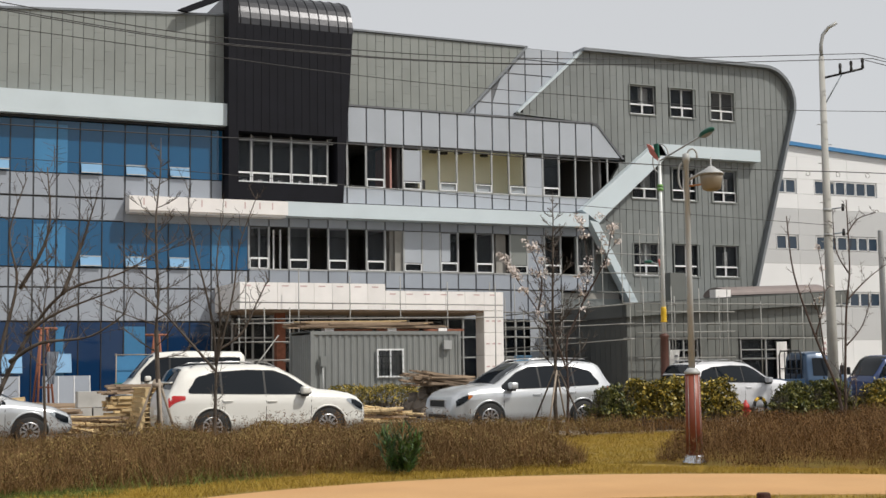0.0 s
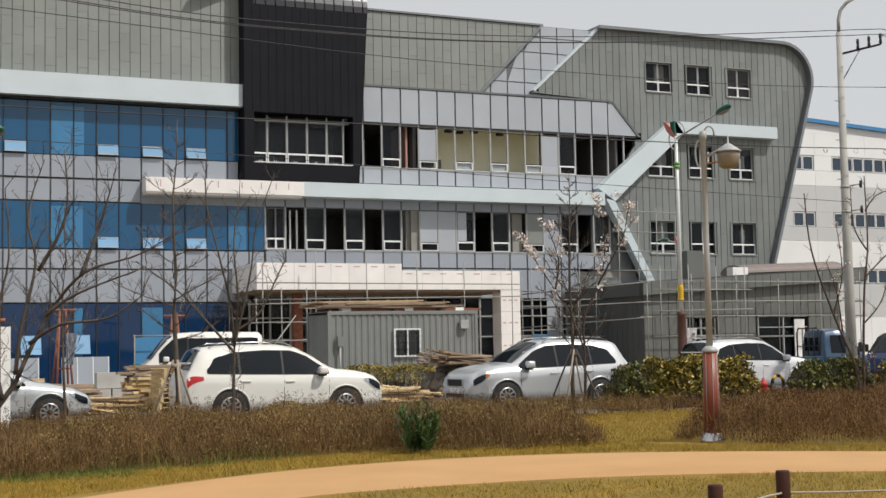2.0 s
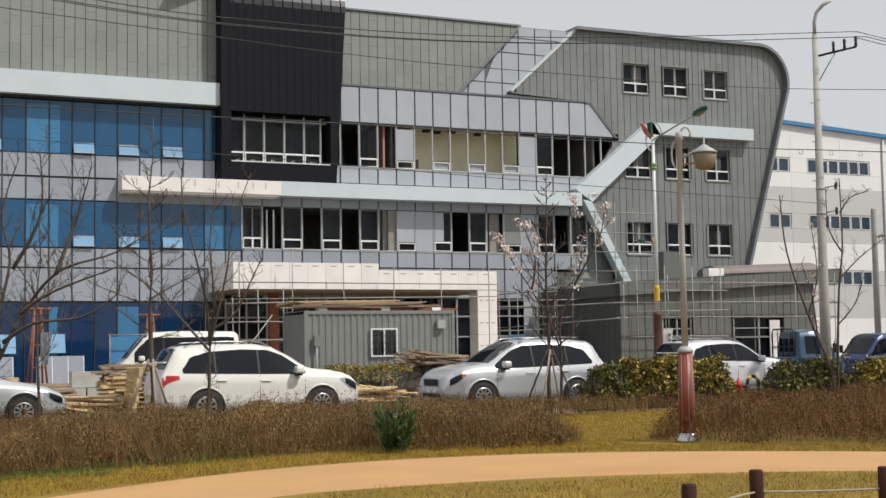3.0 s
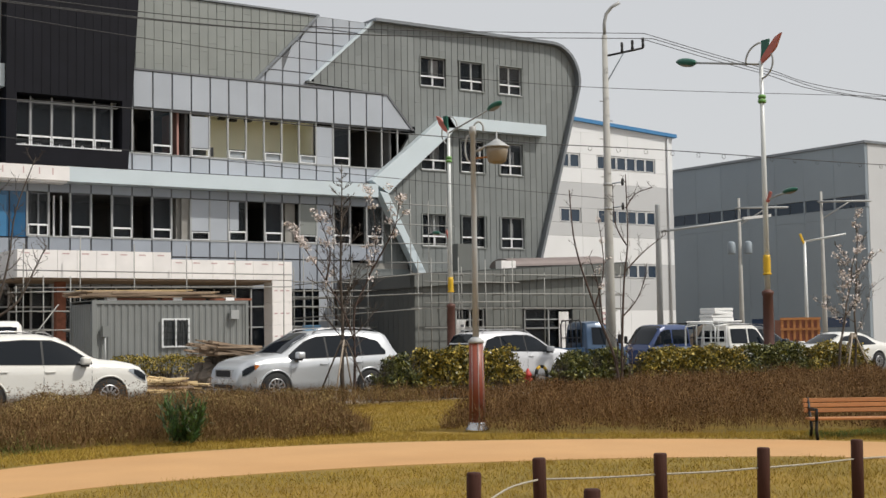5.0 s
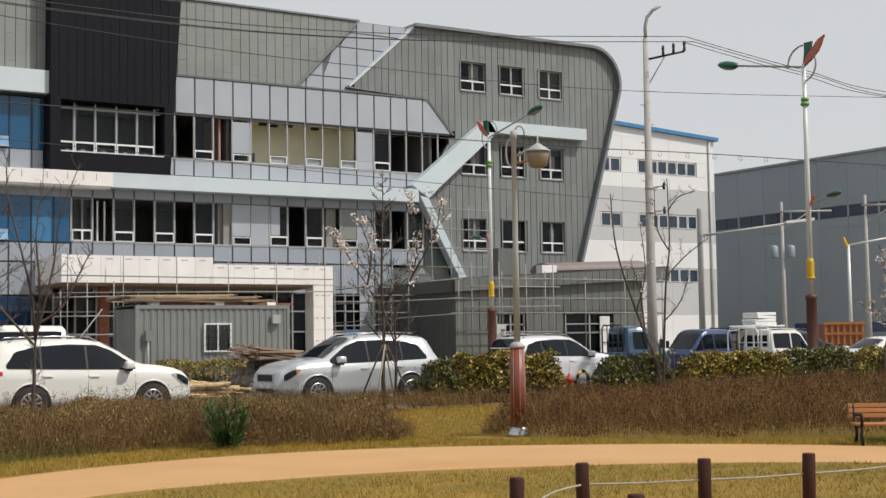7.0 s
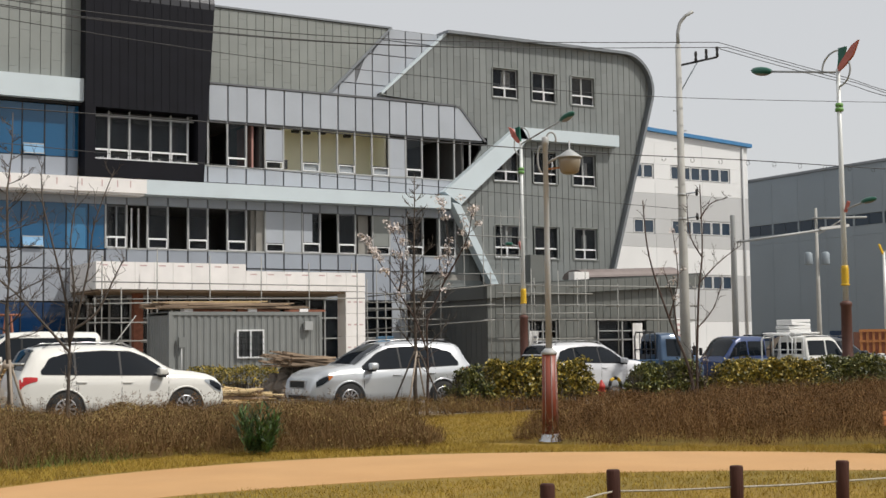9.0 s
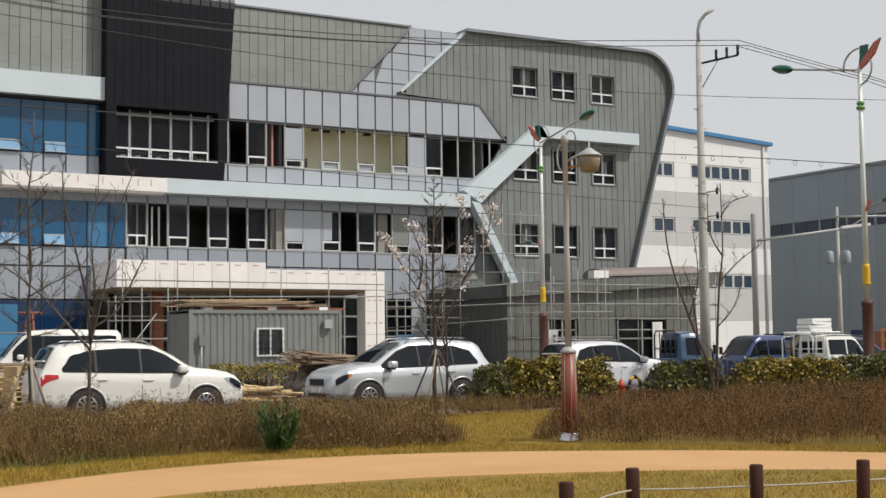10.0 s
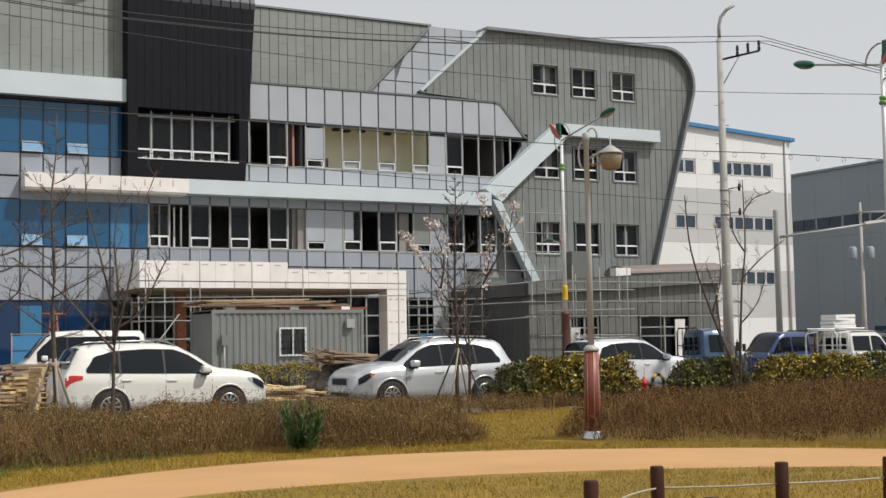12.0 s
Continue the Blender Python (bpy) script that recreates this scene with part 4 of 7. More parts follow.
seed_stalks([(1.0, 20.5), (11.0, 20.5), (9.6, 24.0), (4.5, 23.0), (1.0, 23.0)], 800, 0.76, M["brush_red"], "dry shrubs")
seed_stalks([(12.6, 24.6), (17.0, 25.2), (17.0, 27.6), (8.0, 27.6), (8.0, 24.8)], 220, 0.42, M["brush_red"], "kerb weeds")
shrub_mass("weeds", [(4.0, 24.8), (17.0, 25.6), (17.0, 27.9), (4.0, 27.9)], 7000, 26000, 0.42, M["brush"], "sparse dry weeds along the kerb", 2.6)
shrub_mass("weeds_right", [(17.0, 25.8), (40.0, 25.8), (40.0, 27.8), (17.0, 27.8)], 6000, 16000, 0.35, M["brush_red"], "sparse dry weeds under the hedge", 3.6)

# lawn blades, dense where the camera is near
for name, poly, n, h, m, label in (
    ("lawn_grass", [(2.0, 5.0), (14.2, 4.0), (13.6, 11.2), (10.6, 13.3), (6.0, 14.35), (3.5, 13.6)], 60000, 0.05, M["blade"], "short yellowed lawn grass beside the path"),
    ("verge_grass", [(-2.0, 13.0), (2.4, 15.9), (5.0, 17.35), (7.6, 17.95), (10.2, 17.45), (12.6, 16.0), (14.3, 14.5), (17, 11.0), (19, 13.0), (15.0, 15.0), (12.8, 17.0), (11.2, 19.0), (6.9, 19.4), (1.8, 18.0), (-3, 16.5)], 52000, 0.06, M["blade"], "yellowed grass verge behind the path"),
    ("gap_grass", [(11.2, 18.6), (12.6, 18.6), (16.5, 21.6), (24.0, 23.2), (24.0, 26.4), (12.0, 26.4), (10.6, 23.0)], 40000, 0.06, M["blade"], "yellowed grass between the shrubs"),
    ("green_patch", [(3.0, 17.9), (6.0, 18.9), (6.4, 20.2), (3.0, 19.6)], 500, 0.30, M["greenblade"], "fresh green shoots among the dry shrubs"),
    ("green_grass", [(-1.0, 17.6), (3.5, 17.7), (3.2, 18.9), (-1.0, 18.6)], 5000, 0.09, M["greenblade"], "tuft of fresh green grass by the shrubs"),
    ("green_grass_bench", [(15.55, 13.35), (17.3, 12.7), (17.6, 13.4), (15.85, 13.9)], 2200, 0.08, M["greenblade"], "fresh green grass under the bench"),
    ("green_weeds", [(2.5, 23.3), (6.5, 23.4), (6.5, 24.6), (2.5, 24.6)], 3500, 0.16, M["greenblade"], "fresh green weeds beside the road"),
):
    p = scatter(poly, n)
    keep = ~inside(p[:, 0], p[:, 1], NORTH + SOUTH[::-1])
    p = p[keep]
    stuff(name, blades(np.column_stack([p, np.full(len(p), 0.005)]), np.full(len(p), h) * (0.6 + 0.8 * lump(p[:, 0], p[:, 1], 3.0)), 0.0045, 0.5), m, label, "grass")

# clipped hedge, in lengths with gaps
def hedge(x0, x1, y0, y1, h, n, material, label):
    u = rng.random((n, 3))
    x = x0 + (x1 - x0) * u[:, 0]
    y = y0 + (y1 - y0) * u[:, 1]
    top = h * (0.86 + 0.2 * lump(x, y, 1.8, x0))
    e = np.clip(np.minimum(x - x0, x1 - x) / 0.3, 0.55, 1)
    foot = 0.22 + 0.22 * lump(x * 1.9, y, 1.6, x0 + 2)
    z = foot + (top * e - foot) * (1 - u[:, 2] ** 1.7) + 0.035 * rng.normal(size=n)
    bulge = 0.10 * (lump(x * 1.7, z * 3, 1.5, x0) - 0.5)
    y = y + bulge + 0.06 * rng.normal(size=n)
    keep = lump(x * 2.3, z * 4.0, 1.7, x0 * 1.3 + y0) + 0.35 * rng.random(n) > 0.33
    x, y, z = x[keep], y[keep], z[keep]
    L = leaves(np.column_stack([x, y, z]), 0.085, 0.3)
    ob = stuff("hedge", L, material, label, "hedge")
    t = np.column_stack([x0 + (x1 - x0) * rng.random(400), y0 + 0.1 + (y1 - y0 - 0.2) * rng.random(400), np.zeros(400)])
    stuff("hedge_stems", blades(t, np.full(400, h * 0.8), 0.014, 0.12), M["bark"], "thin brown stems of the hedge", "stems")


hedge(16.6, 17.5, 27.3, 28.1, 1.08, 5000, M["hedge"], "dark green end of the clipped hedge")
hedge(17.45, 20.75, 27.3, 28.1, 1.20, 16000, M["hedge_y"], "clipped hedge with many yellow leaves")
hedge(22.1, 23.2, 27.3, 28.1, 1.02, 5500, M["hedge"], "clipped green and yellow hedge")
hedge(23.2, 24.4, 27.3, 28.1, 1.12, 6000, M["hedge"], "clipped green and yellow hedge")
hedge(25.0, 29.0, 27.3, 28.1, 1.10, 15000, M["hedge_y"], "clipped hedge with many yellow leaves")
hedge(29.0, 31.6, 27.3, 28.1, 1.14, 8000, M["hedge"], "clipped green and yellow hedge")
hedge(31.5, 34.4, 27.3, 28.1, 1.12, 9000, M["hedge_y"], "clipped hedge with many yellow leaves")
hedge(15.6, 19.6, 44.2, 44.9, 0.95, 4500, M["hedge_y"], "low plants before the grey container")


# evergreen bush at the edge of the shrubs: many small upright leaves on short shoots
b0 = np.array([7.85, 18.75, 0.0])
n_shoot, per = 44, 36
n = n_shoot * per
a = np.repeat(rng.random(n_shoot) * math.tau, per)
lean = np.repeat(0.08 + 0.62 * rng.random(n_shoot), per)
reach = np.repeat(0.42 + 0.36 * rng.random(n_shoot), per)
along = np.tile(np.linspace(0.12, 1.0, per), n_shoot)
out = reach * along * np.sin(lean)
foot = np.repeat(rng.normal(size=(n_shoot, 2)) * 0.09, per, axis=0)
st = b0 + np.stack([np.cos(a) * out + foot[:, 0], np.sin(a) * out + foot[:, 1], reach * along * np.cos(lean)], 1) + rng.normal(size=(n, 3)) * 0.012
tilt = rng.normal(size=(n, 3)) * 0.45
d = np.stack([np.cos(a) * np.sin(lean), np.sin(a) * np.sin(lean), np.cos(lean)], 1) + tilt
d /= np.linalg.norm(d, axis=1)[:, None]
s = np.stack([-np.sin(a), np.cos(a), np.zeros(n)], 1)
L = (0.06 + 0.10 * rng.random(n))[:, None]
q = np.stack([st, st + d * L * 0.5 + s * 0.014, st + d * L, st + d * L * 0.5 - s * 0.014], 1)
stuff("evergreen_bush", q, M["bush"], "small dark green evergreen bush among dry shrubs", "bush")

# ---- vehicles ----
def interp(xs, ys, x):
    return float(np.interp(x, xs, ys))


class Shell:
    """A body surface lofted over stations (x, bottom, belt, top, half width at the belt, half width of the roof)."""

    def __init__(self, stations):
        self.s = stations
        self.x = [s[0] for s in stations]

    def at(self, x):
        return [interp(self.x, [s[k] for s in self.s], x) for k in range(1, 6)]

    def section(self, x):
        zb, zl, zt_, wl_, wt = self.at(x)
        cabin = max(0.0, zt_ - zl)
        h = zl - zb
        return [(0.0, zb), (wl_ * 0.86, zb), (wl_ * 0.965, zb + 0.07), (wl_ * 0.985, zb + 0.32 * h), (wl_ * 0.978, zb + 0.52 * h), (wl_ * 1.0, zb + 0.74 * h), (wl_ * 0.985, zb + 0.90 * h), (wl_ * 0.955, zl),
                (wl_ * 0.93 + (wt - wl_ * 0.93) * 0.5, zl + cabin * 0.5), (wt, zt_ - min(0.09, cabin * 0.3)), (wt * 0.88, zt_ - min(0.03, cabin * 0.1)), (wt * 0.5, zt_ - 0.006), (0.0, zt_)]

    def side(self, x, z):
        p = self.section(x)[1:11]
        return interp([q[1] + i * 1e-5 for i, q in enumerate(p)], [q[0] for q in p], z)

    def top(self, x, y):
        p = self.section(x)[8:][::-1]
        return interp([q[0] + i * 1e-5 for i, q in enumerate(p)], [q[1] for q in p], abs(y))

    def mesh(self, n=44):
        bm = bmesh.new()
        xs = sorted(set(list(np.linspace(self.x[0], self.x[-1], n)) + self.x))
        rings = []
        for x in xs:
            h = self.section(x)
            rings.append([bm.verts.new((x, y, z)) for y, z in h] + [bm.verts.new((x, -y, z)) for y, z in h[-2:0:-1]])
        for A, B in zip(rings, rings[1:]):
            for k in range(len(A)):
                bm.faces.new((A[k], A[(k + 1) % len(A)], B[(k + 1) % len(A)], B[k]))
        bm.faces.new(rings[0])
        bm.faces.new(rings[-1][::-1])
        return bm

    def side_patch(self, xs, lo, hi, sgn, off=0.012, rows=5):
        bm = bmesh.new()
        g = []
        for x, a, b in zip(xs, lo, hi):
            g.append([bm.verts.new((x, sgn * (self.side(x, a + (b - a) * r / rows) + off), a + (b - a) * r / rows)) for r in range(rows + 1)])
        for A, B in zip(g, g[1:]):
            for r in range(rows):
                bm.faces.new((A[r], A[r + 1], B[r + 1], B[r]))
        bmesh.ops.remove_doubles(bm, verts=bm.verts, dist=0.001)
        return bm

    def top_patch(self, x0, x1, frac, off=0.012, n=8):
        bm = bmesh.new()
        g = []
        for x in np.linspace(x0, x1, n):
            w = self.at(x)[4] * frac
            g.append([bm.verts.new((x + off * 0.6 * (1 if x1 > 0 else -1), w * v, self.top(x, w * v) + off)) for v in np.linspace(-1, 1, 9)])
        for A, B in zip(g, g[1:]):
            for r in range(8):
                bm.faces.new((A[r], A[r + 1], B[r + 1], B[r]))
        return bm


def wheel(parent, x, y, r, w, sgn, spokes=5):
    t = lathe("wheel", [(r * 0.62, -w / 2), (r * 0.93, -w / 2), (r, -w / 3), (r, w / 3), (r * 0.93, w / 2), (r * 0.62, w / 2)], M["tyre"], parent, "black tyre", sides=28, caps=False)
    t.matrix_basis = pose(x, y, r, 90, 0, 0)
    bm = bmesh.new()
    for k in range(spokes * 2):
        add_box(bm, 0.03, r * 0.62, -0.022, 0.022, -0.02, 0.02, pose(0, 0, -sgn * (w / 2 - 0.03), 0, 0, k * 360 / (spokes * 2)))
    rm = part("rim", bm, M["rim"], t, "silver alloy rim")
    lathe("rim_ring", [(r * 0.56, -w / 2 - 0.002), (r * 0.64, -w / 2 - 0.004), (r * 0.64, w / 2 + 0.004), (r * 0.56, w / 2 + 0.002)], M["rim"], t, sides=28, caps=False)
    lathe("hub", [(0.07, -w / 2 + 0.01), (0.07, w / 2 - 0.01)], M["trim_black"], t)
    return t


def arch(parent, S, x, r, sgn):
    """The dark wheel housing, laid on the body's side."""
    xs = [x - r * math.cos(math.pi * i / 24) for i in range(25)]
    lo = [S.at(q)[0] + 0.01 for q in xs]
    hi = [max(a + 0.004, 0.34 + r * math.sin(math.pi * i / 24)) for i, a in enumerate(lo)]
    return part("wheel_arch", S.side_patch(xs, lo, hi, sgn, 0.006, 8), M["trim_black"], parent)


SUV = [(-2.34, 0.46, 0.78, 0.84, 0.77, 0.62), (-2.31, 0.36, 0.98, 1.04, 0.85, 0.70), (-2.24, 0.31, 1.07, 1.14, 0.885, 0.78), (-2.10, 0.29, 1.09, 1.42, 0.91, 0.72), (-1.98, 0.28, 1.09, 1.63, 0.915, 0.685), (-1.84, 0.27, 1.09, 1.70, 0.92, 0.67), (-1.5, 0.26, 1.08, 1.735, 0.93, 0.67),
       (-0.9, 0.25, 1.06, 1.755, 0.935, 0.67), (-0.1, 0.24, 1.04, 1.745, 0.94, 0.67), (0.3, 0.24, 1.03, 1.68, 0.94, 0.66), (0.7, 0.24, 1.02, 1.48, 0.94, 0.67), (1.05, 0.25, 1.02, 1.25, 0.935, 0.71), (1.2, 0.25, 1.02, 1.17, 0.93, 0.78),
       (1.6, 0.26, 1.00, 1.13, 0.92, 0.79), (1.95, 0.28, 0.96, 1.06, 0.895, 0.76), (2.15, 0.30, 0.90, 0.98, 0.86, 0.71), (2.27, 0.32, 0.80, 0.87, 0.81, 0.67), (2.33, 0.34, 0.68, 0.73, 0.75, 0.60), (2.36, 0.40, 0.52, 0.55, 0.68, 0.50)]
SEDAN = [(-2.38, 0.40, 0.75, 0.82, 0.70, 0.56), (-2.33, 0.32, 0.90, 0.98, 0.80, 0.66), (-2.1, 0.28, 0.94, 1.03, 0.86, 0.70), (-1.7, 0.25, 0.95, 1.10, 0.895, 0.66), (-1.2, 0.23, 0.95, 1.34, 0.905, 0.56), (-0.7, 0.22, 0.94, 1.45, 0.91, 0.57), (0.0, 0.22, 0.93, 1.46, 0.91, 0.58),
         (0.4, 0.22, 0.92, 1.38, 0.91, 0.57), (0.8, 0.22, 0.91, 1.20, 0.91, 0.60), (1.15, 0.22, 0.90, 1.02, 0.905, 0.68), (1.5, 0.23, 0.86, 0.96, 0.895, 0.70), (1.95, 0.25, 0.78, 0.86, 0.86, 0.66), (2.25, 0.28, 0.66, 0.72, 0.76, 0.56), (2.36, 0.34, 0.54, 0.58, 0.62, 0.46)]
VAN = [(-2.2, 0.42, 1.05, 1.2, 0.80, 0.72), (-2.17, 0.36, 1.15, 1.95, 0.87, 0.74), (-2.05, 0.34, 1.16, 2.05, 0.90, 0.75), (0.0, 0.32, 1.15, 2.08, 0.91, 0.76), (0.9, 0.32, 1.14, 2.04, 0.91, 0.75), (1.2, 0.32, 1.13, 1.88, 0.90, 0.75), (1.6, 0.33, 1.10, 1.48, 0.89, 0.76), (1.85, 0.34, 1.05, 1.18, 0.87, 0.74), (2.15, 0.38, 0.88, 0.96, 0.80, 0.64), (2.22, 0.42, 0.7, 0.75, 0.7, 0.5)]


def car(name, label, x, y, rz, stations, paint, panes, high, shield, rear, wheels, rails=True, r=0.36, grille=True, tint="car_glass", size=1.0):
    t = empty(name, label, "car", (x, y, 0), rz, group="parked cars along the road")
    t.matrix_world = t.matrix_world @ Matrix.Scale(size, 4)
    S = Shell(stations)
    body = part("body", S.mesh(), M[paint], t, smooth=True)
    for sgn in (1, -1):
        xs = list(np.linspace(panes[0][0] + 0.02, panes[-1][1] - 0.01, 24))
        lo = [S.at(q)[1] + 0.015 for q in xs]
        hi = [max(a + 0.01, min(interp(high[0], high[1], q) + 0.018, S.at(q)[2] - 0.055)) * (1.0 if i else 0.97) for i, (a, q) in enumerate(zip(lo, xs))]
        hi = [max(a + 0.01, b) for a, b in zip(lo, hi)]
        if panes[0][2]:
            hi[:4] = [a + (b - a) * f for a, b, f in zip(lo[:4], hi[:4], (0.35, 0.55, 0.78, 0.95))]
        part("window_surround", S.side_patch(xs, lo, hi, sgn, 0.006), M["trim_black"], t, smooth=True)
        for p0, p1, f0, f1 in panes:
            xs = list(np.linspace(p0, p1, 9))
            lo, hi = [], []
            for i, xx in enumerate(xs):
                zb, zl, zt_, wl_, wt = S.at(xx)
                a = zl + 0.035
                b = max(a + 0.004, min(interp(high[0], high[1], xx), zt_ - 0.07))
                u = i / 8
                if f0 and u < 0.25:
                    b = a + (b - a) * (0.35 + 0.65 * u / 0.25)
                lo.append(a)
                hi.append(b)
            part("side_window", S.side_patch(xs, lo, hi, sgn), M[tint], t, "dark tinted side window", smooth=True)
        for wx in wheels:
            yy = S.at(wx)[3] * 0.99
            arch(t, S, wx, r + 0.075, sgn)
            wheel(t, wx, sgn * (yy - 0.085), r, 0.22, sgn)
            lip = []
            for i in range(17):
                q = math.pi * (0.02 + 0.96 * i / 16)
                px, pz = wx - (r + 0.085) * math.cos(q), 0.34 + (r + 0.085) * math.sin(q)
                lip.append((px, sgn * (S.side(px, pz) + 0.006), pz))
            rod("arch_lip", lip, 0.022, M[paint], t, sides=6)
        # door seams and handles
        for dx in (panes[0][1] + 0.02, panes[-1][0] - 0.02, panes[-1][1] - 0.02):
            zb, zl = S.at(dx)[:2]
            part("door_seam", S.side_patch([dx - 0.006, dx + 0.006], [zb + 0.15] * 2, [zl] * 2, sgn, 0.003), M["trim_black"], t)
        for dx in (panes[-1][0] + 0.12, panes[0][1] - 0.25 if len(panes) < 3 else panes[1][0] + 0.1):
            zl = S.at(dx)[1]
            bm = bmesh.new()
            yy = S.side(dx, zl - 0.13)
            add_box(bm, dx - 0.11, dx + 0.11, min(sgn * yy, sgn * (yy + 0.035)), max(sgn * yy, sgn * (yy + 0.035)), zl - 0.15, zl - 0.115)
            part("door_handle", bevel(bm, 0.008, 1), M[paint], t)
        # mirror
        mx = panes[-1][1] - 0.22
        zl = S.at(mx)[1]
        y0 = S.at(mx)[3] * 0.95
        bm = bmesh.new()
        add_box(bm, mx - 0.09, mx + 0.11, min(sgn * (y0 + 0.05), sgn * (y0 + 0.27)), max(sgn * (y0 + 0.05), sgn * (y0 + 0.27)), zl + 0.03, zl + 0.20)
        mr = part("mirror", bevel(bm, 0.045, 3), M[paint], t, smooth=True)
        bm = bmesh.new()
        add_box(bm, mx - 0.05, mx + 0.09, min(sgn * (y0 - 0.04), sgn * (y0 + 0.2)), max(sgn * (y0 - 0.04), sgn * (y0 + 0.2)), zl - 0.015, zl + 0.035)
        part("mirror_foot", bm, M["trim_black"], mr)
        # lamps
        x1 = stations[-1][0]
        xs = [x1 - 0.52, x1 - 0.40, x1 - 0.28, x1 - 0.17, x1 - 0.10]
        lo = [S.at(q)[1] - d for d, q in zip((0.09, 0.17, 0.22, 0.22, 0.18), xs)]
        hi = [S.at(q)[1] - d for d, q in zip((0.05, 0.025, 0.02, 0.02, 0.02), xs)]
        hl = part("headlight", S.side_patch(xs, lo, hi, sgn, 0.010), M["headlight"], t, "clear headlight", smooth=True)
        if paint == "car_silver" and rails:
            part("marker", S.side_patch(xs[:2], [v + 0.015 for v in lo[:2]], [v - 0.005 for v in hi[:2]], sgn, 0.014), M["amber"], hl, "amber side marker")
        part("projector", S.side_patch(xs[1:], [v + 0.03 for v in lo[1:]], [v - 0.015 for v in hi[1:]], sgn, 0.014), M["car_glass"], hl)
        x0 = stations[0][0]
        xs = [x0 + 0.05, x0 + 0.16, x0 + 0.28, x0 + 0.42]
        part("tail_light", S.side_patch(xs, [S.at(q)[1] - 0.22 + 0.035 * i for i, q in enumerate(xs)], [S.at(q)[1] + 0.0 - 0.012 * i for i, q in enumerate(xs)], sgn, 0.012), M["taillight"], t, "red tail lamp", smooth=True)
        if rails:
            rr = [S.at(q) for q in (-1.75, -1.5, -0.7, 0.0, 0.2)]
            rod("roof_rail", [(q, sgn * (v[4] * 0.93), v[2] + (0.045 if 0 < i < 4 else -0.02)) for i, (q, v) in enumerate(zip((-1.75, -1.5, -0.7, 0.0, 0.2), rr))], 0.018, M["rim"], t)
    if shield:
        part("windscreen", S.top_patch(shield[0], shield[1], 0.93), M[tint], t, "dark windscreen", smooth=True)
    if rear:
        part("rear_window", S.top_patch(rear[0], rear[1], 0.90), M[tint], t, "dark rear window", smooth=True)
    x1, x0 = stations[-1][0], stations[0][0]
    if grille:
        zg = S.at(x1 - 0.09)[1]
        bm = bmesh.new()
        add_box(bm, x1 - 0.16, x1 + 0.0, -0.40, 0.40, zg - 0.17, zg - 0.005)
        gr = part("grille", bevel(bm, 0.03, 2), M["trim_black"], t, "black grille")
        bm = bmesh.new()
        for q in ((-0.42, 0.42, zg - 0.19, zg - 0.168), (-0.42, 0.42, zg - 0.01, zg + 0.012), (-0.42, -0.398, zg - 0.168, zg - 0.01), (0.398, 0.42, zg - 0.168, zg - 0.01)):
            add_box(bm, x1 - 0.12, x1 + 0.008, q[0], q[1], q[2], q[3])
        part("grille_frame", bm, M["rim"], gr, "bright grille frame")
        bm = bmesh.new()
        add_box(bm, x1 - 0.12, x1 + 0.01, -0.5, 0.5, 0.36, 0.46)
        part("air_intake", bevel(bm, 0.02, 1), M["trim_black"], t)
        bm = bmesh.new()
        add_box(bm, x1 - 0.1, x1 + 0.016, -0.26, 0.26, 0.48, 0.59)
        part("number_plate", bm, M["ins_white"], t, "white number plate")
    if rails:
        bm = bmesh.new()
        zr = S.at(x0 + 0.36)[2]
        add_box(bm, x0 + 0.12, x0 + 0.5, -0.58, 0.58, -0.02, 0.02, pose(0, 0, zr + 0.02, 0, -8, 0))
        part("roof_spoiler", bevel(bm, 0.015, 2), M[paint], t)
    bm = bmesh.new()
    add_box(bm, x0 - 0.015, x0 + 0.08, -0.26, 0.26, 0.62, 0.74)
    part("number_plate", bm, M["ins_white"], t, "white number plate")
    return t


SUV_P = [(-1.84, -1.12, 1, 0), (-1.07, -0.12, 0, 0), (-0.07, 1.0, 0, 0)]
SUV_H = ([-2.05, -1.9, -1.6, -1.2, -0.5, 0.15, 0.5, 1.02], [1.20, 1.30, 1.48, 1.56, 1.60, 1.58, 1.45, 1.10])
car("white_suv", "white SUV with dark tinted windows and roof rails", 8.95, 29.9, 0, SUV, "car_white", SUV_P, SUV_H, (0.28, 1.14), (-2.21, -1.93), (-1.32, 1.38))
car("silver_suv", "silver SUV with dark windows, parked facing oncoming traffic", 16.0, 30.3, 182, SUV, "car_silver", SUV_P, SUV_H, (0.28, 1.14), (-2.21, -1.93), (-1.32, 1.38))
car("silver_white_suv", "pale silver SUV parked behind the hedge", 25.45, 34.2, 2, SUV, "car_pale", SUV_P, SUV_H, (0.28, 1.14), (-2.21, -1.93), (-1.32, 1.38), size=0.955)
SED_P = [(-1.25, -0.30, 1, 0), (-0.24, 0.92, 0, 0)]
SED_H = ([-1.3, -0.9, -0.3, 0.3, 0.92], [1.02, 1.26, 1.34, 1.26, 0.96])
car("silver_sedan", "silver sedan with its bonnet towards the lumber", 2.5, 31.2, 0, SEDAN, "car_silver", SED_P, SED_H, (0.42, 1.12), (-1.65, -0.95), (-1.35, 1.42), rails=False, r=0.33)
car("white_sedan", "white sedan parked beyond the hedge", 40.2, 33.6, 180, SEDAN, "car_white", SED_P, SED_H, (0.42, 1.12), (-1.65, -0.95), (-1.35, 1.42), rails=False, r=0.33)
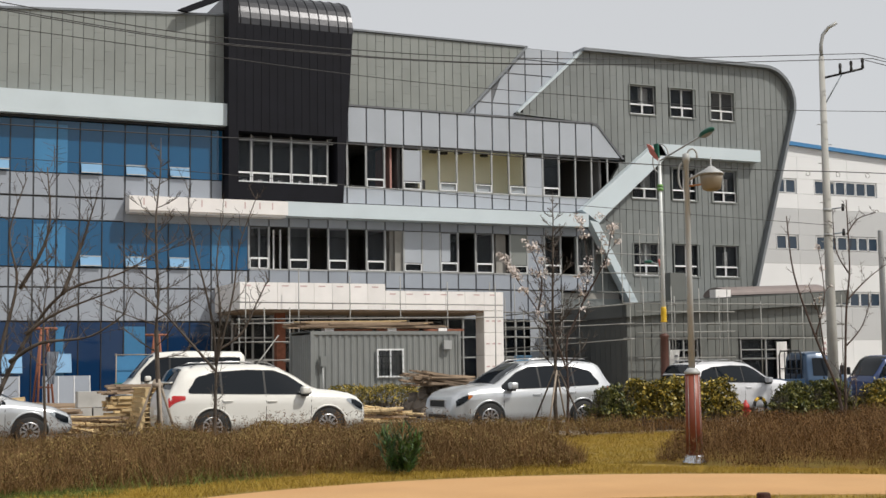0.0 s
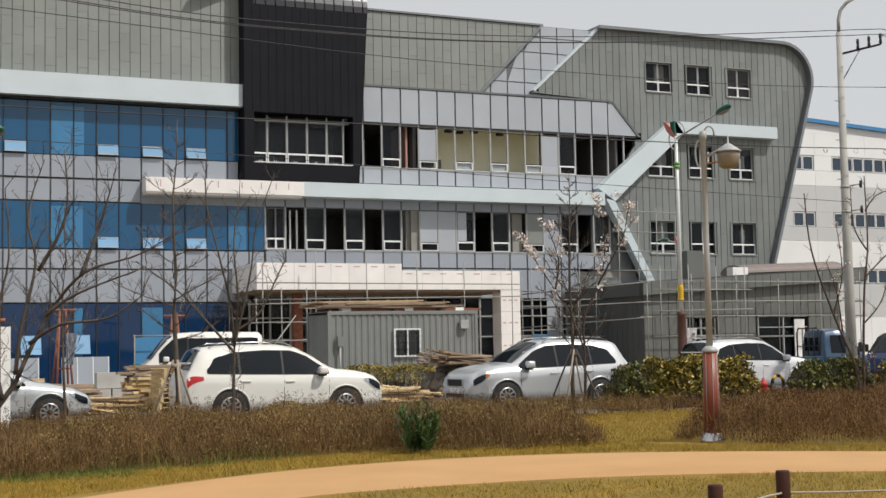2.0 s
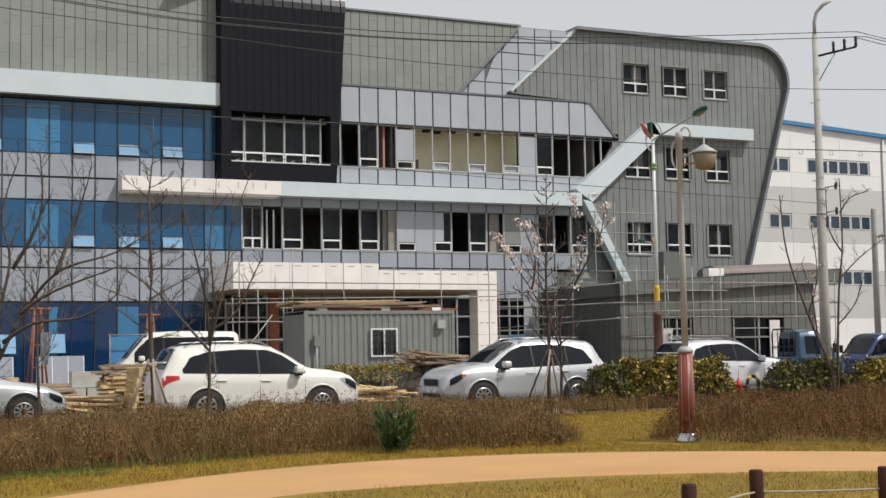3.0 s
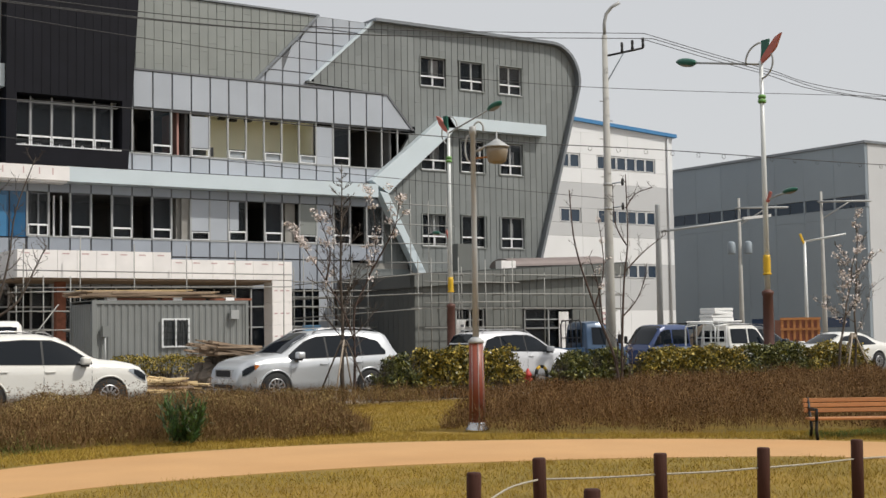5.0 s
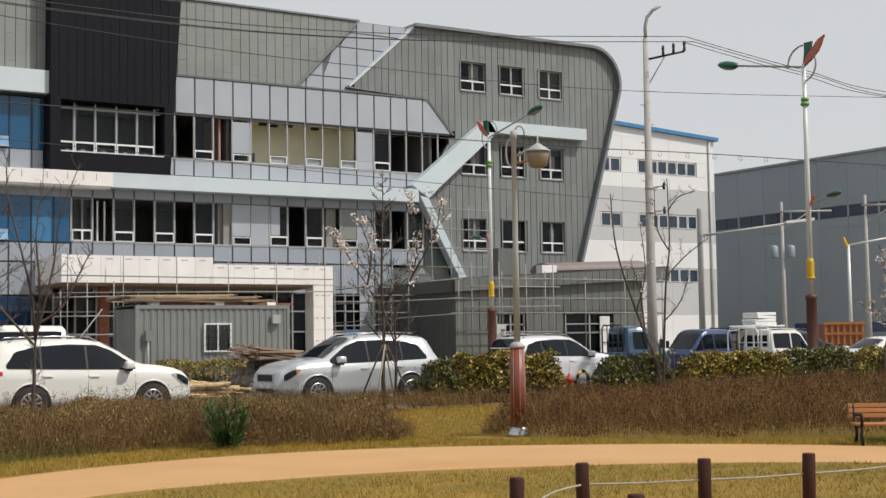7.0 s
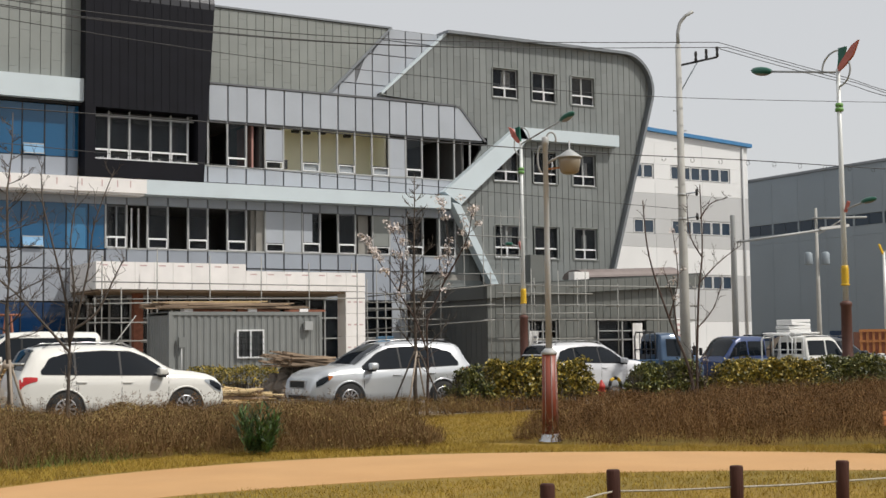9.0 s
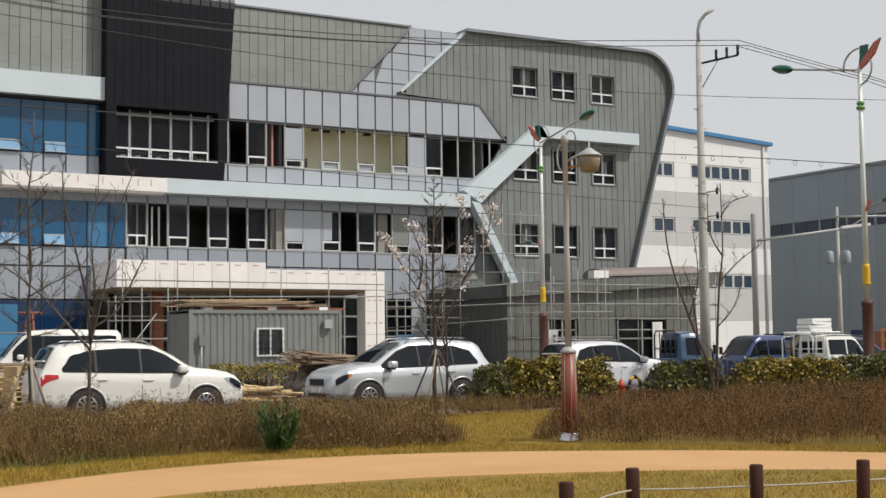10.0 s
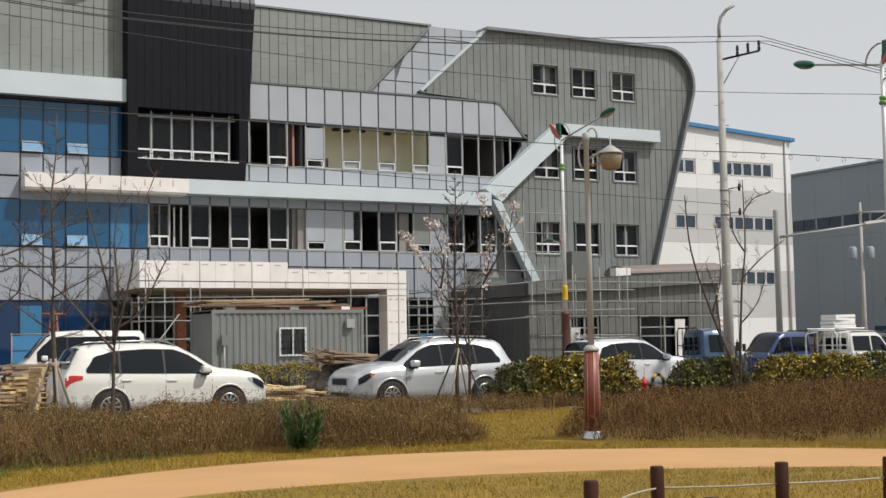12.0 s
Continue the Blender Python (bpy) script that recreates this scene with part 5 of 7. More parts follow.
car("dark_suv", "dark charcoal SUV parked behind the street light", 38.4, 36.2, 0, SUV, "car_dark", SUV_P, SUV_H, (0.28, 1.14), (-2.21, -1.93), (-1.32, 1.38))
VAN_H = ([-2.05, 0.6, 1.0, 1.3, 1.6], [1.84, 1.84, 1.80, 1.55, 1.2])
HIGHVAN = [(a * 0.95, b, c * 1.10, d * 1.09, e, f) for a, b, c, d, e, f in VAN]
v = car("white_van", "white van with dark windows beside the building site", 10.8, 45.2, 176, HIGHVAN, "car_white", [(-1.9, -0.75, 0, 0), (-0.66, 0.45, 0, 0), (0.52, 1.45, 0, 0)], (VAN_H[0], [2.02, 2.02, 1.98, 1.7, 1.35]), (1.0, 1.7), None, (-1.3, 1.33), rails=False, grille=False)


def truck(name, label, x, y, rz, paint, double=False, frame_m=None, bed_m=None, size=0.935):
    """A small cab-over truck: cab, bed with side boards, guard frame."""
    t = empty(name, label, "truck", (x, y, 0), rz, group="parked trucks")
    t.matrix_world = t.matrix_world @ Matrix.Scale(size, 4)
    c0 = 0.0 if double else 0.75
    st = [(c0, 0.62, 1.14, 1.80, 0.78, 0.66), (c0 + 0.06, 0.56, 1.15, 1.92, 0.83, 0.69), (c0 + 0.4, 0.54, 1.15, 1.96, 0.845, 0.70), (1.35, 0.50, 1.14, 1.95, 0.85, 0.70), (1.62, 0.46, 1.13, 1.82, 0.85, 0.70), (1.95, 0.42, 1.08, 1.42, 0.845, 0.71), (2.2, 0.40, 1.0, 1.13, 0.82, 0.70), (2.33, 0.40, 0.86, 0.94, 0.76, 0.62), (2.38, 0.44, 0.7, 0.74, 0.68, 0.5)]
    S = Shell(st)
    part("cab", S.mesh(30), M[paint], t, smooth=True)
    panes = [(c0 + 0.12, 0.98), (1.06, 1.98)] if double else [(1.0, 1.98)]
    H = ([c0, 1.4, 1.6, 2.0], [1.74, 1.74, 1.64, 1.14])
    for sgn in (1, -1):
        for p0, p1 in panes:
            xs = list(np.linspace(p0, p1, 8))
            lo = [S.at(q)[1] + 0.03 for q in xs]
            hi = [max(a + 0.01, interp(H[0], H[1], q)) for a, q in zip(lo, xs)]
            part("side_window", S.side_patch(xs, lo, hi, sgn), M["car_glass"], t, "dark side window", smooth=True)
        for wx in (-1.35, 1.55):
            if wx > 0:
                arch(t, S, wx, 0.37, sgn)
            wheel(t, wx, sgn * 0.74, 0.31, 0.2, sgn, 4)
        bm = bmesh.new()
        add_box(bm, 1.86, 1.94, min(sgn * 0.9, sgn * 1.06), max(sgn * 0.9, sgn * 1.06), 1.2, 1.5)
        part("mirror", bevel(bm, 0.02, 1), M["trim_black"], t)
        bm = bmesh.new()
        add_box(bm, 2.2, 2.36, sgn * 0.58 - 0.16, sgn * 0.58 + 0.16, 0.68, 0.82)
        part("headlight", bevel(bm, 0.02, 1), M["headlight"], t)
        bm = bmesh.new()
        add_box(bm, -2.45, c0 - 0.08, sgn * 0.84 - 0.02, sgn * 0.84 + 0.02, 0.74, 1.08)
        part("side_board", bevel(bm, 0.008, 1), M[bed_m or paint], t)
    part("windscreen", S.top_patch(1.45, 2.16, 0.92), M["car_glass"], t, "dark windscreen", smooth=True)
    rw = box("rear_window", c0 - 0.012, c0 + 0.03, -0.56, 0.56, 1.24, 1.68, M["car_glass"], t, "dark rear window")
    for yy in (-0.57, -0.19, 0.19, 0.57):
        box("window_post", c0 - 0.02, c0 - 0.013, yy - 0.02, yy + 0.02, 1.22, 1.70, M[paint], rw)
    box("bed", -2.45, c0 - 0.06, -0.82, 0.82, 0.62, 0.74, M[paint], t)
    box("tailboard", -2.49, -2.45, -0.84, 0.84, 0.74, 1.08, M[paint], t)
    box("chassis", -2.3, 2.0, -0.35, 0.35, 0.38, 0.61, M["trim_black"], t)
    fm = M[frame_m or "trim_black"]
    g = rod("guard_frame", [(c0 - 0.16, -0.8, 0.74), (c0 - 0.16, -0.8, 1.85), (c0 - 0.16, -0.68, 1.98), (c0 - 0.16, 0.68, 1.98), (c0 - 0.16, 0.8, 1.85), (c0 - 0.16, 0.8, 0.74)], 0.028, fm, t)
    for yy in (-0.4, 0.0, 0.4):
        rod("guard_bar", [(c0 - 0.16, yy, 0.74), (c0 - 0.16, yy, 1.98)], 0.018, fm, g)
    rod("guard_bar", [(c0 - 0.16, -0.8, 1.4), (c0 - 0.16, 0.8, 1.4)], 0.018, fm, g)
    return t


truck("blue_truck", "dark blue small cab-over truck with guard frame", 27.75, 34.9, -14, "car_blue", size=1.0)
truck("navy_truck", "navy blue double-cab truck on the road", 35.5, 37.2, 180, "car_navy", True)
wt_ = truck("white_truck", "white double-cab truck with dark bed and white guard hoops", 34.95, 34.7, 0, "car_white", True, "ins_white", "darkgrey")
rod("guard_hoop", [(-0.75, -0.8, 1.08), (-0.75, -0.8, 1.8), (-0.75, -0.66, 1.95), (-0.75, 0.66, 1.95), (-0.75, 0.8, 1.8), (-0.75, 0.8, 1.08)], 0.03, M["ins_white"], wt_)
for sy in (-0.78, 0.78):
    rod("guard_rail", [(-0.75, sy, 1.85), (-0.12, sy, 1.9)], 0.024, M["ins_white"], wt_)
rod("roof_gutter", [(0.1, -0.70, 1.90), (1.35, -0.71, 1.90)], 0.015, M["trim_black"], wt_)
rk = empty("roof_rack", "white steel roof rack on the truck cab", "rack", (34.95, 34.7, 0))
for x in (-0.5, 0.2, 0.6):
    rod("rack_bar", [(x, -0.7, 1.87), (x, 0.7, 1.87)], 0.03, M["ins_white"], rk)
for sy in (-0.68, 0.68):
    rod("rack_rail", [(-0.7, sy, 1.90), (0.7, sy, 1.90)], 0.026, M["ins_white"], rk)
for k in range(4):
    dx = random.uniform(-0.12, 0.12)
    bm = bmesh.new()
    add_box(bm, -0.5, 0.5, -0.35, 0.35, 0, 0.105)
    ob = part("foam_slab", bevel(bm, 0.015, 2), M["ins_white"], None)
    ob.matrix_world = pose(35.0 + dx, 34.7, 1.925 + 0.118 * k, 0, random.uniform(-1.5, 1.5), random.uniform(-7, 7))
    tagged(ob, "white foam slab stacked on the truck roof", "slab", "stack of foam slabs")
# plain box added in place of a white truck's side
cb = box("white_truck_side", 1.6, 2.95, 28.9, 29.6, 0.0, 2.2, M["ins_white"], None)
tagged(cb, "tall white truck side beside the road, built as a plain box", "cabinet")

# ---- park lamp ----
def park_lamp(x, y):
    t = empty("park_lamp", "park lamp with red-brown sleeve, grey pole and hanging lantern", "street lamp", (x, y, 0))
    lathe("base_collar", [(0.20, 0.0), (0.20, 0.05), (0.165, 0.09), (0.165, 0.13), (0.15, 0.16)], M["chrome"], t, "polished steel collar")
    s = lathe("sleeve", [(0.135, 0.16), (0.118, 1.46)], M["red_sleeve"], t, "red-brown fluted sleeve")
    for a in (20, 110, 200, 250, 290, 340):
        ca, sa = math.cos(radians(a)), math.sin(radians(a))
        rod("metal_strip", [(0.137 * ca, 0.137 * sa, 0.2), (0.120 * ca, 0.120 * sa, 1.44)], 0.005, M["pole_grey"], s, sides=6)
    lathe("sleeve_cap", [(0.13, 1.46), (0.13, 1.50), (0.075, 1.56)], M["pole_grey"], t)
    lathe("pole", [(0.055, 1.56), (0.046, 3.2), (0.043, 4.95), (0.06, 4.96), (0.06, 5.08), (0.02, 5.1)], M["pole_grey"], t)
    u = Vector((math.cos(radians(-33)), math.sin(radians(-33)), 0))
    hook = [tuple(u * (0.02 + 0.08 * (1 - math.cos(a))) + Vector((0, 0, 5.05 + 0.12 * math.sin(a)))) for a in [i * math.pi * 1.1 / 10 for i in range(11)]]
    rod("hook", hook, 0.016, M["pole_grey"], t)
    ring = [tuple(-u * (0.06 + 0.07 * math.sin(a)) + Vector((0, 0, 4.72 + 0.22 * math.cos(a)))) for a in [i * math.pi / 10 for i in range(11)]]
    rod("side_ring", ring, 0.016, M["pole_grey"], t)
    rod("arm", [tuple(u * 0.04 + Vector((0, 0, 4.66))), tuple(u * 0.42 + Vector((0, 0, 4.86)))], 0.022, M["pole_grey"], t)
    rod("arm_brace", [tuple(u * 0.04 + Vector((0, 0, 4.55))), tuple(u * 0.3 + Vector((0, 0, 4.58)))], 0.016, M["bench_wood"], t)
    c = u * 0.40
    lathe("lantern_cap", [(0.012, 0.36), (0.012, 0.22), (0.05, 0.20), (0.21, 0.09), (0.215, 0.07)], M["pole_grey"], t, "flat grey lantern cap", at=(c.x, c.y, 4.66))
    lathe("lantern_glass", [(0.185, 0.07), (0.185, 0.0), (0.15, -0.17), (0.09, -0.20)], M["lens"], t, "pale frosted lantern bowl", at=(c.x, c.y, 4.66))
    return t


park_lamp(12.72, 18.1)


# ---- street lights with fins ----
def street_light(x, y, yaw, lower=True, top=True):
    t = empty("street_light", "tall white street light with green head and red fin", "street lamp", (x, y, 0), yaw, group="street lights along the road")
    s = lathe("sleeve", [(0.24, 0), (0.24, 0.1), (0.17, 0.14), (0.155, 2.62), (0.18, 2.66), (0.18, 2.74), (0.1, 2.8)], M["brown_sleeve"], t, "dark brown base sleeve")
    lathe("pole", [(0.088, 2.8), (0.075, 6.5), (0.06, 9.8)], M["pole_white"], t)
    g = lathe("yellow_guard", [(0.13, 3.25)] + [(0.13 if i % 2 else 0.095, 3.25 + 0.045 * i) for i in range(1, 13)] + [(0.11, 3.85)], M["yellow"], t, "yellow ringed guard")
    for k in range(2):
        lathe("green_ring", [(0.115 - 0.012 * k, 8.5 + 0.14 * k), (0.135 - 0.012 * k, 8.55 + 0.14 * k), (0.115 - 0.012 * k, 8.61 + 0.14 * k)], M["green_ring"], t)
    # arm along -x with the head, fins above
    def head(parent, tip, sgn, tilt, k=1.0):
        bm = bmesh.new()
        bmesh.ops.create_uvsphere(bm, u_segments=14, v_segments=8, radius=0.5)
        bmesh.ops.transform(bm, matrix=Matrix.Translation(tip) @ pose(0, 0, 0, 0, tilt, 0) @ Matrix.Diagonal((0.95 * k, 0.36 * k, 0.27 * k, 1)), verts=bm.verts)
        h = part("lamp_head", bm, M["green_head"], parent, "green oval lamp head", smooth=True)
        bm = bmesh.new()
        bmesh.ops.create_uvsphere(bm, u_segments=12, v_segments=6, radius=0.5)
        bmesh.ops.transform(bm, matrix=Matrix.Translation((tip[0], tip[1], tip[2] - 0.07 * k)) @ pose(0, 0, 0, 0, tilt, 0) @ Matrix.Diagonal((0.7 * k, 0.28 * k, 0.18 * k, 1)), verts=bm.verts)
        part("lamp_glass", bm, M["lens"], h, smooth=True)
    rod("arm", [(0, 0, 9.70), (-1.3, 0, 9.95), (-2.85, 0, 10.25)], 0.035, M["pole_grey"], t)
    head(t, (-3.2, 0, 10.33), -1, 12)
    bm = bmesh.new()
    pts = [(0.02, 9.7), (0.30, 9.85), (0.62, 10.1), (0.85, 10.52), (0.60, 10.42), (0.36, 10.2), (0.14, 9.98), (-0.05, 9.75)]
    for yy in (-0.04, 0.04):
        bm.faces.new([bm.verts.new((px, yy, pz)) for px, pz in pts])
    v = list(bm.verts)
    for i in range(8):
        bm.faces.new((v[i], v[(i + 1) % 8], v[8 + (i + 1) % 8], v[8 + i]))
    part("red_fin", bm, M["red_fin"], t, "faded red leaf-shaped fin")
    bm = bmesh.new()
    pts = [(0.0, 9.8), (0.26, 10.0), (0.36, 10.42), (0.06, 10.42), (0.05, 10.1)]
    for yy in (-0.035, 0.035):
        bm.faces.new([bm.verts.new((px, yy, pz)) for px, pz in pts])
    v = list(bm.verts)
    for i in range(5):
        bm.faces.new((v[i], v[(i + 1) % 5], v[5 + (i + 1) % 5], v[5 + i]))
    part("green_fin", bm, M["green_head"], t, "green leaf-shaped fin")
    rod("hoop", [(-0.62, 0, 9.76)] + [(0.0 - 0.62 * math.cos(a), 0, 9.85 + 0.52 * math.sin(a)) for a in [i * math.pi / 2 / 8 for i in range(9)]], 0.03, M["pole_grey"], t)
    rod("hoop", [(0.48 - 0.5 + 0.5 * math.cos(a), 0, 9.75 + 0.5 * math.sin(a)) for a in [-math.pi / 2 + i * math.pi * 0.75 / 8 for i in range(9)]], 0.03, M["pole_grey"], t)
    rod("lower_arm", [(0, 0, 5.5), (0.5, 0, 5.62), (0.75, 0, 5.66)], 0.03, M["pole_grey"], t)
    head(t, (1.0, 0, 5.72), 1, -5, 0.62)
    bm = bmesh.new()
    add_box(bm, -0.045, 0.045, -0.03, 0.03, 0, 0.34, pose(0.1, 0, 5.45, 0, 25, 0))
    part("small_fin", bm, M["red_fin"], t, "small red fin")
    return t


street_light(30.5, 28.0, -90)
street_light(29.9, 44.25, 90)
street_light(2.35, 26.4, -90)

# banner hung on the farther light
bn = empty("banner", "small white cloth banner tied to a pole", "banner", (30.0, 44.1, 0))
bm = bmesh.new()
g = [[bm.verts.new((0.06 + 0.42 * u - 0.1 * v * u, 0.05 * math.sin(5 * u + 3 * v), 2.15 - 1.25 * v)) for u in (0, 0.33, 0.66, 1)] for v in (0, 0.25, 0.5, 0.75, 1)]
for i in range(4):
    for j in range(3):
        bm.faces.new((g[i][j], g[i][j + 1], g[i + 1][j + 1], g[i + 1][j]))
bmesh.ops.solidify(bm, geom=list(bm.faces), thickness=0.01)
cl = part("cloth", bm, M["ins_white"], bn)
for k in range(4):
    box("bar", 0.2, 0.36, -0.08, -0.07, 1.85 - 0.22 * k, 1.95 - 0.22 * k, M["mullion"], cl)

# ---- utility pole ----
def utility_pole(x, y, h, arm=True, label="tall tapered concrete utility pole with crossarm"):
    t = empty("utility_pole", label, "utility pole", (x, y, 0))
    lathe("pole", [(0.16, 0), (0.135, 3.0), (0.075, h)], M["conc_pole"], t)
    if arm:
        u = Vector((math.cos(radians(-40)), math.sin(radians(-40)), 0))
        top = [(0, 0, h), (0, 0, h + 0.35), tuple(u * 0.06 + Vector((0, 0, h + 0.62))), tuple(u * 0.22 + Vector((0, 0, h + 0.82))), tuple(u * 0.45 + Vector((0, 0, h + 0.95)))]
        rod("hooked_tip", top, 0.05, M["pole_grey"], t)
        a0, a1 = Vector((0, 0, h - 0.62)), u * 1.1 + Vector((0, 0, h - 0.42))
        rod("crossarm", [tuple(a0), tuple(a1)], 0.032, M["iron"], t)
        rod("brace", [(0, 0, h - 1.45), tuple(a0.lerp(a1, 0.5))], 0.018, M["darkgrey"], t)
        for f in (0.45, 0.72, 1.0):
            p = a0.lerp(a1, f)
            lathe("insulator", [(0.035, 0), (0.045, 0.08), (0.03, 0.14), (0.045, 0.2), (0.035, 0.3)], M["trim_black"], t, at=tuple(p))
        for z in (h - 4.4, h - 5.1):
            lathe("clamp", [(0.125, 0), (0.125, 0.08)], M["pole_grey"], t, at=(0, 0, z))
            rod("bracket", [(0, 0, z + 0.05), tuple(u * 0.42 + Vector((0, 0, z + 0.1)))], 0.02, M["darkgrey"], t)
            lathe("insulator", [(0.035, 0), (0.045, 0.08), (0.03, 0.2)], M["trim_black"], t, at=tuple(u * 0.42 + Vector((0, 0, z))))
        for k in range(12):
            rod("step_bolt", [(0.0, 0, 2.2 + 0.55 * k), (0.24 * (-1) ** k, 0, 2.2 + 0.55 * k)], 0.012, M["steel"], t, sides=5)
    return t


utility_pole(25.15, 29.05, 10.2)
# a steel traffic mast whose long arm reaches towards the street light
mast = empty("lamp_mast", "grey steel mast with a long lamp arm", "street lamp", (38.2, 41.0, 0))
lathe("pole", [(0.14, 0), (0.11, 6.8), (0.10, 6.85)], M["pole_grey"], mast)
rod("arm", [(0, 0, 5.7), (1.7, -0.9, 5.95), (3.3, -1.75, 6.2)], 0.05, M["pole_grey"], mast)
bm = bmesh.new()
add_box(bm, -0.6, 0.6, -0.12, 0.12, -0.05, 0.06, pose(3.75, -2.0, 6.3, 0, -6, -28))
part("lamp_head", bm, M["ins_white"], mast, "pale flat lamp head")
# far poles along the side road
for x, y, h in ((57.9, 55.2, 9.3), (61.0, 51.7, 9.5)):
    t = utility_pole(x, y, h, False, "distant concrete utility pole with a short crossarm")
    rod("crossarm", [(-0.3, 0, h - 0.6), (2.2, -1.8, h - 0.6)], 0.06, M["pole_grey"], t)
    rod("stay", [(0, 0, h - 1.6), (1.3, -1.0, h - 0.6)], 0.04, M["pole_grey"], t)
    if x < 59:
        lathe("transformer", [(0.22, 0), (0.24, 0.08), (0.24, 0.65), (0.12, 0.75)], M["darkgrey"], t, "grey pole transformer", at=(0.35, -0.3, 6.0))
        lathe("transformer", [(0.22, 0), (0.24, 0.08), (0.24, 0.65), (0.12, 0.75)], M["darkgrey"], t, "grey pole transformer", at=(-0.4, 0.3, 6.0))
s2 = empty("street_light_small", "distant white street light with an orange fin", "street lamp", (52.8, 45.9, 0))
lathe("pole", [(0.1, 0), (0.07, 6.0)], M["pole_white"], s2)
rod("arm", [(0, 0, 6.0), (1.6, -1.3, 6.35)], 0.05, M["pole_white"], s2)
bm = bmesh.new()
add_box(bm, -0.05, 0.05, -0.04, 0.04, 0, 0.55, pose(-0.05, 0, 5.9, 0, -30, 0))
part("fin", bm, M["yellow"], s2)

# ---- overhead wires ----
def wire(name, pts, r, label):
    t = new(name)
    tagged(t, label, "cable", group="overhead wires")
    rod("wire", smooth_curve(pts, 12), r, M["cable"], t, sides=5)
    return t


for dz, dy in ((0.0, 0.0), (-0.12, 0.15), (-0.22, -0.35)):
    wire("power_line", [(-14, 28.4 + dy, 11.2 + dz), (2.95, 28.4 + dy, 9.3 + dz), (9.5, 28.4 + dy, 8.98 + dz), (16.4, 28.4 + dy, 9.25 + dz), (26.0, 28.3 + dy, 10.2 + dz)], 0.011, "thin dark overhead power line")
    wire("power_line", [(26.0, 28.3 + dy, 10.2 + dz), (30.9, 28.4 + dy, 9.72 + dz), (36.8, 28.4 + dy, 9.35 + dz), (60, 28.4 + dy, 9.9 + dz)], 0.011, "thin dark overhead power line")
wire("telephone_line", [(-14, 28.5, 9.6), (2.96, 28.5, 8.8), (10.7, 28.5, 8.42), (16, 28.5, 8.36), (23.5, 28.5, 8.46), (36.7, 28.5, 9.33), (55, 28.5, 10.6)], 0.009, "thin dark overhead line")
wire("cable_line", [(-14, 28.5, 7.0), (3, 28.5, 6.75), (10.7, 28.5, 6.78), (16.4, 28.5, 6.72), (22.3, 28.5, 6.77), (26.8, 28.5, 6.88), (36.6, 28.5, 7.02), (55, 28.5, 7.4)], 0.013, "dark overhead messenger cable with rings")
wire("cable_line", [(-14, 28.5, 6.4), (3, 28.5, 6.06), (7.8, 28.5, 5.93), (16.4, 28.5, 5.6), (25.2, 28.9, 5.4)], 0.008, "thin dark overhead line")
rg = empty("cable_rings", "small wire rings on the overhead cable", "cable", group="overhead wires")
for k in range(16):
    x = 23.0 + 1.05 * k
    z = 6.78 + (x - 22.3) * 0.017
    rod("ring", [(x + 0.07 * math.cos(a), 28.5, z - 0.06 + 0.07 * math.sin(a)) for a in [i * math.tau / 8 for i in range(9)]], 0.008, M["cable"], rg, sides=4)

# ---- rope fence ----
def fence_post(x, y, h):
    t = tagged(lathe("fence_post", [(0.048, 0.0), (0.048, h - 0.01), (0.042, h), (0.0, h)], M["post"], None, sides=18), "dark brown round timber fence post", "post", "posts of the rope fence")
    t.matrix_world = pose(x, y, 0, random.uniform(-1, 1), random.uniform(-1, 1), 0)
    return t


POSTS = [(4.91, 7.05), (5.84, 7.54), (6.70, 7.23), (7.57, 7.06), (8.64, 7.05), (9.75, 6.95), (10.9, 6.8)]
for x, y in POSTS:
    fence_post(x, y, 0.75)
fence_post(4.92, 5.88, 0.75)
for z in (0.598, 0.24):
    for (xa, ya), (xb, yb) in zip(POSTS, POSTS[1:]):
        if z < 0.5 and xa < 7:
            continue
        mid_ = ((xa + xb) / 2, (ya + yb) / 2, z - 0.006)
        t = rod("rope", smooth_curve([(xa, ya, z - (0.10 if xa < 5 else 0)), mid_, (xb, yb, z)], 6), 0.0075, M["rope"], None, sides=6)
        tagged(t, "pale twisted rope strung between fence posts", "rope", "ropes of the fence")
kn = rod("rope_knot", [(4.97 + 0.055 * math.cos(a) + 0.02, 7.03, 0.52 + 0.04 * math.sin(a)) for a in [i * math.tau / 10 for i in range(11)]], 0.012, M["rope"], None, sides=6)
tagged(kn, "knotted pale rope end on the fence post", "rope")

# ---- park bench ----
bench = empty("park_bench", "park bench with orange-brown slats and black iron frame", "bench", (15.36, 13.36, 0), -33)
SC = 0.76
for k, (yy, zz, tl) in enumerate(((0.30, 0.54, 12), (0.325, 0.64, 12), (0.35, 0.735, 12))):
    bm = bmesh.new()
    add_box(bm, -0.02, 1.75, -0.016, 0.016, -0.031, 0.031, pose(0, yy * SC, zz * SC, -tl, 0, 0))
    part("back_slat", bevel(bm, 0.006, 1), M["bench_wood"], bench)
for k in range(4):
    bm = bmesh.new()
    add_box(bm, -0.02, 1.75, -0.034, 0.034, -0.016, 0.016, pose(0, (-0.14 + 0.105 * k) * SC, 0.40 * SC, 0, 0, 0))
    part("seat_slat", bevel(bm, 0.006, 1), M["bench_wood"], bench)
